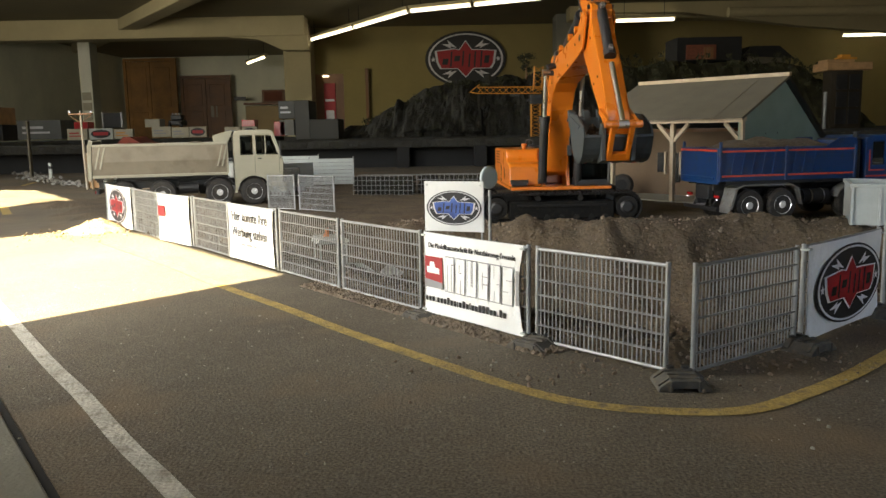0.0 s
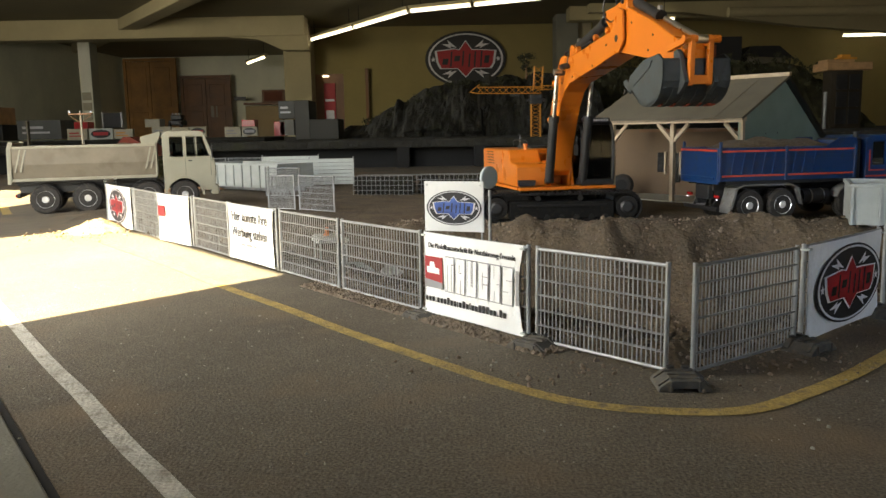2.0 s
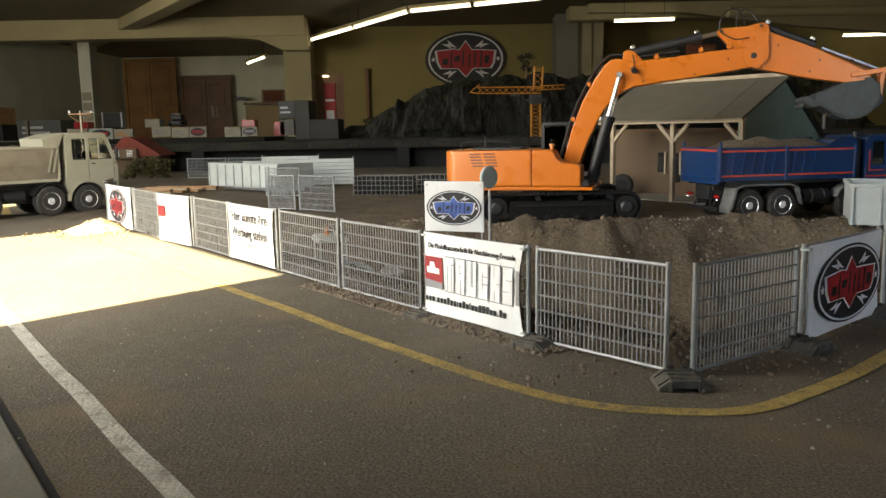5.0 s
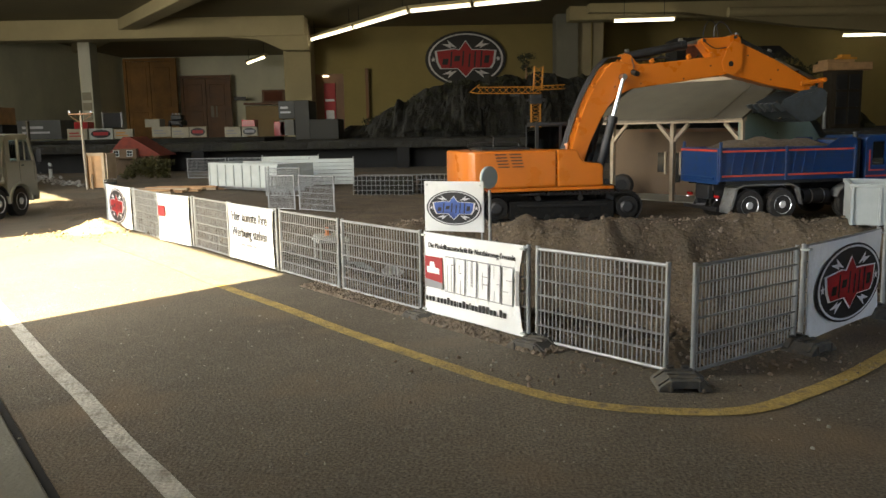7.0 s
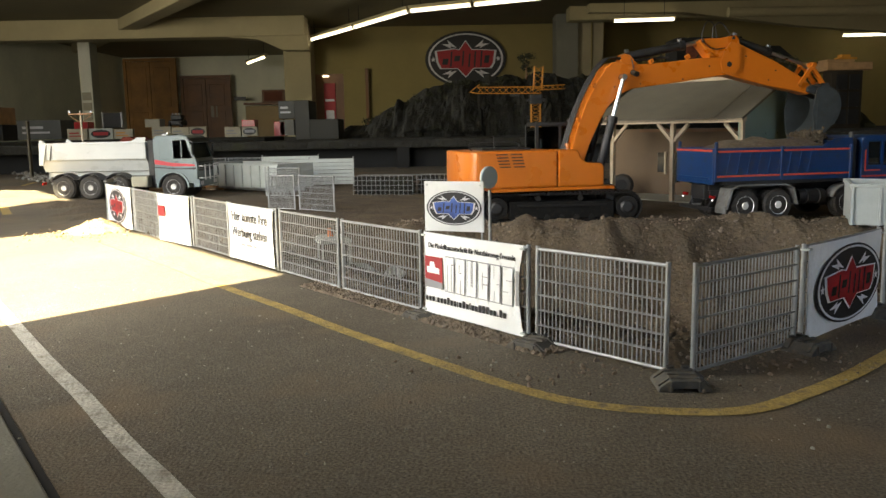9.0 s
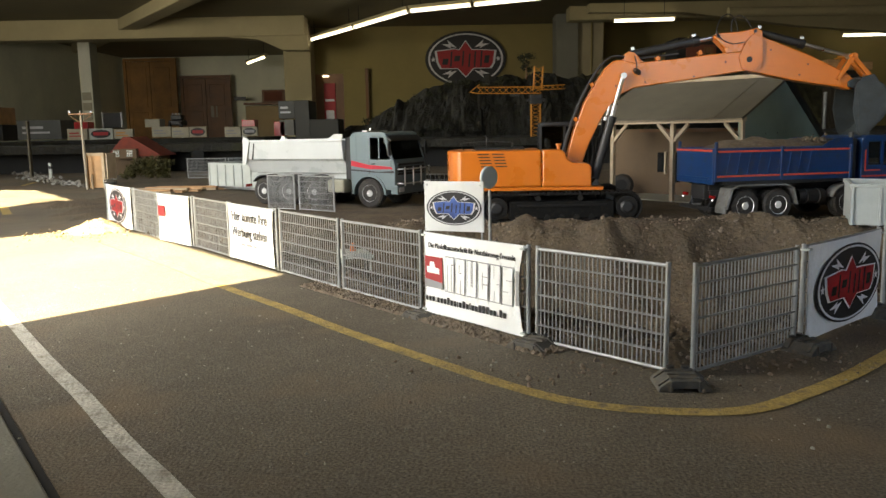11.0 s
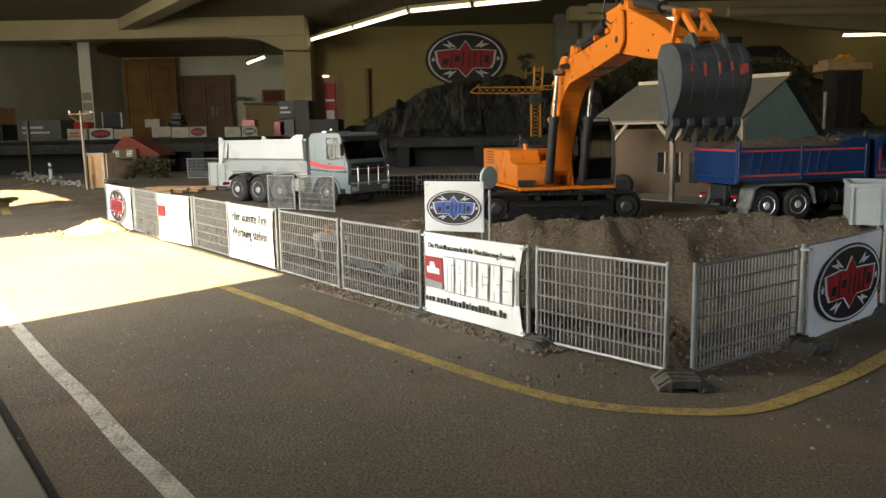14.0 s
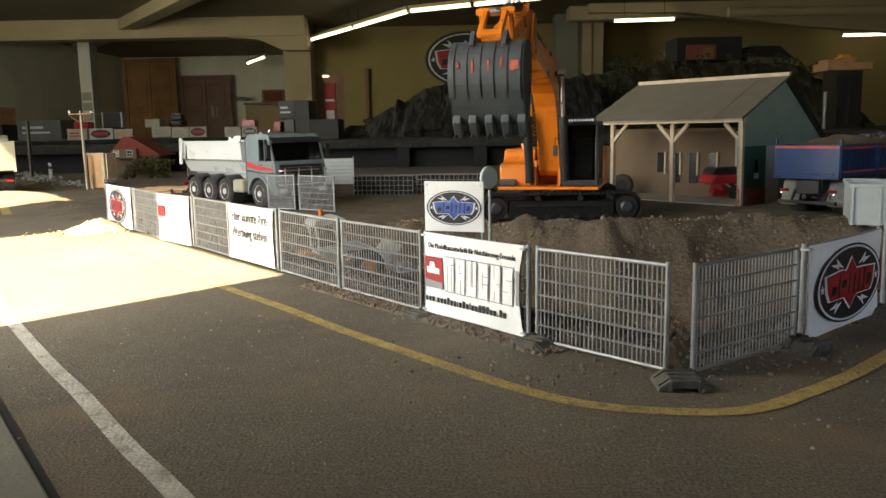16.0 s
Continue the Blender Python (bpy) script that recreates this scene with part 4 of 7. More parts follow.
def build_counter():
    Y = 5.0
    wall_thing("counter_edge", ROCK, "grey ledge of the display counter", "ledge", -2.710, -1.052, 4.98, 5.6, 0.128, 0.153, 0.004)
    for a, b, c, d, mat, lab, em, ba in ((136, 171, 229, 248, CREAM_CARD, "pale printed carton on the counter", None, RED_INK), (174, 215, 228, 247, SKIP_WHITE, "white printed placard with a red oval", RED_INK, None), (217, 250, 229, 246, CREAM_CARD, "beige placard with orange print", None, YELLOW_PAINT),
                                 (283, 316, 225, 243, CREAM_CARD, "pale placard with dark print", None, GREY_INK), (317, 347, 226, 244, CREAM_CARD, "beige placard with dark print", None, GREY_INK), (348, 378, 225, 243, CREAM_CARD, "pale placard with a red oval", RED_INK, None),
                                 (409, 437, 225, 243, CREAM_CARD, "pale carton with dark print", None, GREY_INK), (439, 466, 225, 241, CREAM_CARD, "pale carton with a dark oval", GREY_INK, None)):
        m = (a + b) / 2
        k = 5.0 / 1447
        x0, x1 = (a - 784) * k, (b - 784) * k
        hz = 244 - m * 0.019
        carton(x0, x1, Y, 0.18 + (hz - d) * k, 0.18 + (hz - c) * k, mat, lab, 0.03, em, ba, "placard")
    k = 5.3 / 1447
    def put(a, b, c, d, mat, lab, depth=0.15, bar=None, cat="box"):
        hz = 244 - (a + b) / 2 * 0.019
        return carton((a - 784) * k, (b - 784) * k, 5.3, 0.18 + (hz - d) * k, 0.18 + (hz - c) * k, mat, lab, depth, None, bar, cat)
    put(50, 126, 214, 247, material("grey_machine_paint", (0.12, 0.125, 0.12), 0.5, var=0.1, scale=9), "grey equipment case with a pale label strip", 0.2, SILVER_INK, "equipment case")
    put(0, 22, 192, 222, PLY, "light wooden crate on a stand", 0.2)
    put(0, 24, 222, 250, BLACK_STEEL, "dark stand under the crate", 0.2, None, "stand")
    put(149, 173, 217, 230, RED_PAINT, "red carton on the counter", 0.1)
    put(272, 298, 212, 226, CREAM_CARD, "cream plastic tub on the counter", 0.1, None, "tub")
    put(439, 462, 213, 225, RED_PAINT, "red carton on top of pale ones", 0.1)
    put(495, 514, 216, 241, RED_PAINT, "red plastic canister on the counter", 0.1, None, "canister")
    put(504, 532, 181, 211, material("grey_case_plastic", (0.07, 0.073, 0.07), 0.6, var=0.1, scale=9), "dark grey stacked equipment case", 0.2, SILVER_INK, "equipment case")
    put(505, 530, 213, 240, material("pale_case_plastic", (0.16, 0.155, 0.135), 0.6, var=0.1, scale=9), "pale grey canister on the counter", 0.2, None, "canister")
    put(532, 557, 180, 247, material("dark_cabinet_paint", (0.045, 0.044, 0.036), 0.6, var=0.1, scale=9), "dark grey tall cabinet", 0.3, None, "cabinet")
    put(557, 607, 212, 247, material("olive_cabinet_paint", (0.026, 0.025, 0.017), 0.6, var=0.1, scale=9), "dark olive low cabinet", 0.3, None, "cabinet")
    th = thing("monitor", "black flat monitor with a silver edge on the counter", "monitor", pose(0, 5.35, 0))
    hz = 240
    made("screen", BLACK_STEEL, lambda bm: box(bm, (195 - 784) * k, (226 - 784) * k, 0, 0.02, 0.18 + (hz - 227) * k, 0.18 + (hz - 201) * k, 0.002), th)
    made("bezel", SILVER_INK, lambda bm: [box(bm, (x - 784) * k, (x + 2 - 784) * k, -0.004, 0.022, 0.18 + (hz - 228) * k, 0.18 + (hz - 200) * k) for x in (193, 226)], th)
    th = thing("toy_truck", "small dark toy truck with roof lamps on the counter", "toy truck", pose((329 - 784) * k, 5.3, 0.18 + (237 - 226) * k))
    made("body", BLACK_STEEL, lambda bm: (box(bm, -0.045, 0.045, -0.05, 0.05, 0.015, 0.045, 0.006), box(bm, -0.034, 0.034, -0.03, 0.04, 0.045, 0.08, 0.008)), th)
    for x in (-0.04, 0.03):
        made("wheel", RUBBER, lambda bm: rod(bm, (x, -0.05, 0.018), (x + 0.012, -0.05, 0.018), 0.018, 14), th)
    made("roof_lamp", SILVER_INK, lambda bm: [rod(bm, (x, -0.03, 0.084), (x, -0.026, 0.084), 0.006, 10) for x in (-0.02, 0, 0.02)], th)


build_counter()

# ---- yard things behind the dig ----


def roll_container(m, L, W, H, label):
    """An open ribbed steel container."""
    th = thing("skip_container", label, "skip", m)
    t = 0.003
    made("shell", SKIP_WHITE, lambda bm: (box(bm, 0, L, 0, t, 0.012, H), box(bm, 0, L, W - t, W, 0.012, H), box(bm, 0, t, t, W - t, 0.012, H), box(bm, L - t, L, t, W - t, 0.012, H), box(bm, t, L - t, t, W - t, 0.012, 0.016)), th)
    for y in (-0.003, W - t):
        made("top_rim", SKIP_WHITE, lambda bm: box(bm, -0.003, L + 0.003, y, y + t + 0.003, H - 0.004, H + 0.002, 0.0008), th)
    for x in (-0.003, L - t):
        made("top_rim", SKIP_WHITE, lambda bm: box(bm, x, x + t + 0.003, 0.003, W - 0.003, H - 0.004, H + 0.002, 0.0008), th)
    n = max(3, round(L / 0.045))
    for i in range(n + 1):
        x = L * i / n
        for y0, y1 in ((-0.004, 0.0), (W, W + 0.004)):
            made("rib", SKIP_WHITE, lambda bm: box(bm, min(max(x - 0.002, 0), L - 0.004), min(max(x + 0.002, 0.004), L), y0, y1, 0.012, H - 0.004), th)
    for k in range(1, 4):
        made("end_rib", SKIP_WHITE, lambda bm: box(bm, L, L + 0.004, 0.002, W - 0.002, H * k / 4 - 0.002, H * k / 4 + 0.002), th)
    for y in (0.03, W - 0.035):
        made("skid", GALVANISED, lambda bm: box(bm, 0, L, y, y + 0.005, 0.0, 0.012), th)
    return th


roll_container(pose(-0.739, 2.64, 0.004, 0, 0, -40.6), 0.345, 0.13, 0.082, "white ribbed steel roll container on the yard")
roll_container(pose(0.668, 1.345, 0.0, 0, 0, -22), 0.34, 0.14, 0.077, "white ribbed skip container beside the fence")


def build_yard():
    # corrugated sheets
    for x0, x1, y in ((-0.432, -0.285, 2.70), (-0.66, -0.45, 3.05)):
        th = thing("corrugated_panel", "pale corrugated metal hoarding panel on the yard", "hoarding", pose(x0, y, 0), group="hoarding panels")
        [made("rib", SKIP_WHITE, lambda bm: box(bm, 0, x1 - x0, -0.002 - 0.002 * (i % 2), 0.002, 0.008 + i * 0.012, 0.0195 + i * 0.012, 0.0015), th) for i in range(7)]
        for x in (0.002, x1 - x0 - 0.002):
            made("post", GALVANISED, lambda bm: rod(bm, (x, 0.004, 0), (x, 0.004, 0.098), 0.002, 8), th)
    # inner fence
    for a, b in (((-0.410, 1.928), (-0.336, 1.905)), ((-0.332, 1.903), (-0.235, 1.822)), ((-0.50, 2.33), (-0.39, 2.30)), ((-1.03, 3.35), (-0.86, 3.33)), ((-0.86, 3.33), (-0.70, 3.30)), ((-0.70, 3.30), (-0.55, 3.28))):
        fence_panel(a, b)
    # stone-filled wire baskets
    for x0 in (-0.250, -0.070):
        th = thing("gabion", "low stone-filled wire gabion on the yard", "gabion", pose(x0, 2.33, 0.0, 0, 0, -13.5), group="gabions")
        L = 0.174
        bm = bmesh.new()
        for i in range(20):
            for j in range(6):
                for k in range(2):
                    p = Vector((0.006 + i * 0.0085 + random.uniform(-0.002, 0.002), 0.008 + k * 0.03, 0.005 + j * 0.0085 + random.uniform(-0.001, 0.001)))
                    g = bmesh.ops.create_icosphere(bm, subdivisions=1, radius=0.0052)
                    for v in g["verts"]:
                        v.co = p + Vector((v.co.x * random.uniform(0.8, 1.2), v.co.y, v.co.z * random.uniform(0.7, 1.1)))
        tagged(part("stone_fill", bm, ROCK, th, "grey stones"), kind="stuff")
        def cage(bm):
            for y in (0.0, 0.045):
                for i in range(14):
                    rod(bm, (L * i / 13, y, 0), (L * i / 13, y, 0.054), 0.0008, 4)
                for j in range(5):
                    rod(bm, (0, y, 0.054 * j / 4), (L, y, 0.054 * j / 4), 0.0008, 4)
        tagged(made("wire_cage", GALVANISED, cage, th), kind="stuff")
    # planks
    for i in range(9):
        th = wall_thing("plank", PLY if i % 3 else TIMBER_PALE, "rough sawn plank lying on the yard", "plank", -0.1, 0.1, -0.011, 0.011, 0, 0.006, 0.001)
        tagged(th, group="loose planks")
        th.matrix_basis = pose(-0.92 + 0.035 * (i % 5) + random.uniform(-0.01, 0.01), 2.52 + 0.045 * (i % 5) + 0.02 * (i // 5), 0.001 + 0.0065 * (i // 5), 0, 0, -18 + random.uniform(-14, 14))
    # plywood crate, utility pole, delineators
    th = thing("plywood_crate", "open plywood crate with pale timber edges on end", "crate", pose(-1.215, 2.83, 0.0, 0, 0, -14))
    made("panel", PLY, lambda bm: box(bm, 0.01, 0.078, 0.0, 0.006, 0.004, 0.118), th)
    for x in (0.0, 0.068):
        made("edge", TIMBER_PALE, lambda bm: box(bm, x, x + 0.012, -0.006, 0.0, 0.0, 0.122, 0.001), th)
    made("side", TIMBER_PALE, lambda bm: box(bm, 0.08, 0.086, 0.0, 0.05, 0.0, 0.120, 0.001), th)
    made("crosspiece", TIMBER_PALE, lambda bm: (box(bm, 0.012, 0.068, -0.005, 0.0, 0.112, 0.122, 0.001), box(bm, 0.028, 0.033, -0.012, -0.007, 0.0, 0.05, 0.0005)), th)
    th = thing("utility_pole", "leaning weathered model utility pole with crossarms", "pole", pose(-1.200, 2.80, 0.0, 0, -1.0, 0))
    made("shaft", material("weathered_pole_wood", (0.3, 0.26, 0.2), 0.8, var=0.2, scale=30), lambda bm: rod(bm, (0, 0, 0), (0, 0, 0.262), 0.0052, 12, 0.0036), th)
    made("crossarm", DARK_WOOD, lambda bm: (box(bm, -0.04, 0.04, -0.005, 0.0, 0.250, 0.255, 0.001), rod(bm, (-0.035, 0, 0.248), (0, 0, 0.222), 0.0014, 6), rod(bm, (0.035, 0, 0.248), (0, 0, 0.222), 0.0014, 6)), th)
    for x in (-0.036, 0.036, 0.0):
        made("insulator", SILVER_INK, lambda bm: rod(bm, (x, 0, 0.254), (x, 0, 0.264), 0.003, 8), th)
    wall_thing("tall_post", ROOF_GREY, "thin dark post beside the far road", "post", -1.788, -1.781, 3.6, 3.62, 0, 0.247)
    for x, y in ((-1.58, 3.35), (-2.35, 4.65 - 0.7)):
        th = thing("delineator_post", "small white roadside marker post with black band", "marker post", pose(x, y, 0), group="marker posts")
        made("post", SKIP_WHITE, lambda bm: prism(bm, [(-0.007, 0), (0.007, 0), (0.006, 0.07), (-0.005, 0.076)], -0.004, 0.004, "y", 0.001), th)
        made("band", INK, lambda bm: prism(bm, [(-0.0065, 0.05), (0.0065, 0.05), (0.0065, 0.06), (-0.0065, 0.063)], -0.0046, 0.0046, "y"), th)
    # stones along the far verge
    bm = bmesh.new()
    for i in range(300):
        t = random.random()
        p = Vector((-2.5 + 1.28 * t, 4.9 - 2.02 * t + 0.6 * t * (1 - t) * -1, 0)) + Vector((random.uniform(-0.05, 0.05), random.uniform(-0.04, 0.08), random.uniform(0, 0.012)))
        g = bmesh.ops.create_icosphere(bm, subdivisions=1, radius=random.uniform(0.003, 0.009))
        for v in g["verts"]:
            v.co = p + Vector((v.co.x * random.uniform(0.7, 1.3), v.co.y, v.co.z * random.uniform(0.6, 1.0)))
    tagged(part("verge_stones", bm, GRAVEL), "loose grey stones along the far road verge", "stones", kind="stuff")
    # red-roofed model house and hedge
    th = thing("model_house", "model house with steep red tiled roof and dormer windows", "model house", pose(-1.389, 3.75, 0.0))
    made("wall", BROWN_WALL, lambda bm: box(bm, -0.10, 0.10, 0.03, 0.2, 0.0, 0.09), th)
    made("roof", ROOF_RED, lambda bm: prism(bm, [(-0.125, 0.085), (-0.045, 0.172), (-0.015, 0.172), (0.125, 0.085)], 0.01, 0.22, "y"), th, "red tiled roof")
    made("dormer", BROWN_WALL, lambda bm: box(bm, -0.085, 0.02, -0.015, 0.03, 0.075, 0.118), th)
    for x in (-0.07, -0.01):
        w = made("window", SKIP_WHITE, lambda bm: box(bm, x - 0.013, x + 0.013, -0.018, -0.0155, 0.084, 0.112), th)
        made("pane", DARK_GLASS, lambda bm: [box(bm, x - 0.010 + 0.011 * k, x - 0.001 + 0.011 * k, -0.0195, -0.018, 0.087 + 0.012 * j, 0.097 + 0.012 * j) for k in range(2) for j in range(2)], w)
    bm = bmesh.new()
    for k in range(60):
        leaf_clump(bm, (-1.210 + random.uniform(-0.09, 0.09), 3.42 + random.uniform(-0.03, 0.03), random.uniform(0.015, 0.075)), 0.022, 40, 0.007, 70 + k)
    tagged(part("hedge", bm, material("hedge_green", (0.06, 0.055, 0.012), 0.85, var=0.4, scale=30)), "yellow-green clipped hedge by the model house", "hedge", kind="stuff")
    # lorry tyre by the house
    th = thing("loose_tyre", "black loose tyre leaning beside the barn post", "tyre", pose(0.470, 2.15, 0.0, 0, 0, -25))
    th.scale = (0.8, 0.8, 0.8)
    made("tyre", RUBBER, lambda bm: lathe(bm, [(-0.014, 0.019), (-0.015, 0.030), (-0.009, 0.035), (0.009, 0.035), (0.015, 0.030), (0.014, 0.019)], 0, 28, (0, 0.035)), th)
    # solid black plug stands in for the shade inside the tyre
    made("hollow", BLACK_CLOTH, lambda bm: lathe(bm, [(-0.0146, 0.001), (-0.0146, 0.0175), (0.0146, 0.0175), (0.0146, 0.001)], 0, 28, (0, 0.035)), th)


build_yard()


def build_barn():
    """Open-fronted barn: front posts along x, depth along y."""
    L, W = 0.36, 0.3525
    # local x runs from the near corner along the front, local y goes back along the gable
    M = Matrix(((-0.63, 0.777, 0, 0.647), (0.777, 0.63, 0, 1.797), (0, 0, 1, 0), (0, 0, 0, 1)))
    th = thing("barn", "model barn with open timber front, grey roof and green gable", "barn")
    def mk(name, mat, fn, parent=th, label=""):
        bm = bmesh.new()
        fn(bm)
        bmesh.ops.transform(bm, matrix=M, verts=bm.verts)
        bmesh.ops.recalc_face_normals(bm, faces=bm.faces)
        return part(name, bm, mat, parent, label)
    eave, ridge, low = 0.187, 0.280, 0.130
    for x in (0.0, 0.176, 0.352):
        post = mk("post", TIMBER_PALE, lambda bm: box(bm, x - 0.005, x + 0.005, 0.0, 0.010, 0.0, eave, 0.0008), label="pale timber post")
        for s in ((1,) if x == 0 else (-1,) if x > 0.3 else (-1, 1)):
            mk("brace", TIMBER_PALE, lambda bm: prism(bm, [(x + s * 0.004, 0.148), (x + s * 0.004, 0.138), (x + s * 0.043, 0.177), (x + s * 0.043, 0.187), (x + s * 0.041, 0.187)], 0.002, 0.008, "y"), post)
    mk("front_beam", TIMBER_PALE, lambda bm: box(bm, -0.008, L, -0.001, 0.011, eave - 0.002, eave + 0.007, 0.0008))
    mk("base_slab", CONCRETE, lambda bm: box(bm, 0.01, L + 0.01, 0.0, W, 0.0, 0.003))
    back = mk("back_wall", BROWN_WALL, lambda bm: (box(bm, 0.012, 0.025, 0.150, 0.156, 0.0, 0.2), box(bm, 0.10, 0.47, 0.150, 0.156, 0.0, 0.17)), label="tan boarded back wall")
    mk("pale_bay", CREAM_CARD, lambda bm: (box(bm, 0.025, 0.10, 0.144, 0.150, 0.0, 0.05), box(bm, 0.025, 0.10, 0.144, 0.150, 0.10, 0.165), box(bm, 0.025, 0.034, 0.144, 0.150, 0.05, 0.10), box(bm, 0.064, 0.1, 0.144, 0.150, 0.05, 0.10)), back, "pale wall bay with a window")
    mk("window", DARK_GLASS, lambda bm: box(bm, 0.034, 0.064, 0.148, 0.150, 0.05, 0.10), back)
    for x in (0.150, 0.205, 0.255, 0.300):
        mk("window", DARK_GLASS, lambda bm: box(bm, x, x + 0.022, 0.146, 0.151, 0.035 if 0.2 < x < 0.28 else 0.06, 0.11), back)
        mk("shutter", TIMBER_PALE, lambda bm: box(bm, x - 0.005, x, 0.144, 0.150, 0.055, 0.112), back)
    mk("shelf_beam", DARK_WOOD, lambda bm: box(bm, 0.01, L, 0.12, 0.15, 0.162, 0.170))
    mk("far_wall", BROWN_WALL, lambda bm: box(bm, L - 0.006, L, 0.156, W, 0.0, 0.17))
    gable = mk("gable_wall", GREEN_WALL, lambda bm: (prism(bm, [(0.0, 0.130), (W, 0.130), (W, low + 0.012), (W / 2, ridge - 0.006), (0.0, eave)], 0.0, 0.006, "x"), prism(bm, [(0.165, 0.0), (W, 0.0), (W, 0.130), (0.165, 0.130)], 0.0, 0.006, "x")), label="pale green gable wall")
    # gable is a darker green low down than above
    mk("lower_wall", GREEN_DARK, lambda bm: (prism(bm, [(0.0, 0.038), (0.06, 0.038), (0.06, 0.13), (0.0, 0.13)], -0.001, 0.006, "x"), prism(bm, [(0.078, 0.038), (0.105, 0.038), (0.105, 0.13), (0.078, 0.13)], -0.001, 0.006, "x"), prism(bm, [(0.06, 0.1), (0.078, 0.1), (0.078, 0.13), (0.06, 0.13)], -0.001, 0.006, "x"), prism(bm, [(0.06, 0.038), (0.078, 0.038), (0.078, 0.068), (0.06, 0.068)], -0.001, 0.006, "x")), gable, "dark green wall")
    mk("window", DARK_GLASS, lambda bm: prism(bm, [(0.06, 0.068), (0.078, 0.068), (0.078, 0.10), (0.06, 0.10)], 0.002, 0.005, "x"), gable)
    mk("window_sill", SKIP_WHITE, lambda bm: prism(bm, [(0.056, 0.058), (0.072, 0.058), (0.072, 0.070), (0.056, 0.070)], -0.004, -0.001, "x"), gable)
    mk("brick_base", BRICK_RED, lambda bm: prism(bm, [(0.0, 0.0), (0.105, 0.0), (0.105, 0.038), (0.0, 0.038)], -0.002, 0.006, "x"), gable, "red brick base")
    mk("door", SKIP_WHITE, lambda bm: prism(bm, [(0.105, 0.0), (0.165, 0.0), (0.165, 0.13), (0.105, 0.13)], 0.0, 0.005, "x"), gable, "white door")
    for y, z in ((0.10, 0.155), (0.15, 0.156)):
        mk("bolt", BLACK_STEEL, lambda bm: prism(bm, [(y, z), (y + 0.003, z), (y + 0.003, z + 0.003), (y, z + 0.003)], -0.001, 0.0, "x"), gable)
    k = (ridge - eave) / (W / 2)
    y0 = -0.016
    roof = mk("roof", ROOF_GREY, lambda bm: prism(bm, [(y0, eave + 0.008 + k * y0), (W / 2, ridge), (W / 2, ridge + 0.006), (y0, eave + 0.014 + k * y0)], -0.012, L + 0.05, "x"), label="grey felted roof slope")
    # rear slope and its verge trim are black, the front slope grey
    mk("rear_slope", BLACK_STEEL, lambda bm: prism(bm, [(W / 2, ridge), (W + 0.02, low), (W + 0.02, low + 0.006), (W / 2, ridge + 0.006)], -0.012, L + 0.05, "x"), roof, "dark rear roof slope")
    mk("ridge_board", TIMBER_PALE, lambda bm: box(bm, -0.013, L + 0.045, W / 2 - 0.006, W / 2 + 0.006, ridge + 0.004, ridge + 0.013, 0.001), roof)
    mk("felt_seam", ROOF_GREY, lambda bm: prism(bm, [(y0, eave + 0.0142 + k * y0), (W / 2, ridge + 0.0062), (W / 2, ridge + 0.0075), (y0, eave + 0.0155 + k * y0)], 0.055, 0.057, "x"), roof)
    mk("verge_trim", BLACK_STEEL, lambda bm: (prism(bm, [(W / 2, ridge - 0.004), (W + 0.02, low - 0.006), (W + 0.02, low), (W / 2, ridge)], -0.012, -0.002, "x")), roof)
    mk("gutter_board", TIMBER_PALE, lambda bm: prism(bm, [(y0, eave + 0.004 + k * y0), (y0 + 0.003, eave + 0.004 + k * y0), (y0 + 0.003, eave + 0.014 + k * y0), (y0, eave + 0.012 + k * y0)], -0.012, L + 0.05, "x"), roof)
    # red farm implement under the roof
    im = thing("farm_trailer", "red farm implement with a black cover under the barn roof", "farm machine", pose(0.69, 1.99, 0.003, 0, 0, 8))
    made("cover", BLACK_STEEL, lambda bm: prism(bm, [(-0.055, 0.058), (0.07, 0.058), (0.07, 0.078), (-0.045, 0.074)], -0.03, 0.03, "y", 0.002), im, "black cover")
    made("body", RED_PAINT, lambda bm: prism(bm, [(-0.06, 0.036), (0.07, 0.036), (0.07, 0.057), (-0.05, 0.057), (-0.06, 0.044)], -0.035, 0.035, "y", 0.003), im, "glossy red body")
    made("frame", RED_PAINT, lambda bm: (box(bm, -0.045, 0.07, -0.008, 0.008, 0.012, 0.024, 0.002), box(bm, -0.03, -0.02, -0.03, 0.03, 0.02, 0.038, 0.001), prism(bm, [(-0.05, 0.006), (0.01, 0.006), (0.02, 0.02), (-0.045, 0.02)], -0.02, -0.014, "y")), im)
    for x in (0.0, 0.05):
        made("wheel", RUBBER, lambda bm: rod(bm, (x, -0.036, 0.016), (x, -0.026, 0.016), 0.016, 16), im)
    made("ram", CHROME, lambda bm: rod(bm, (-0.03, -0.03, 0.042), (-0.005, -0.03, 0.026), 0.003, 8), im)


build_barn()

# ---- loose earth ----


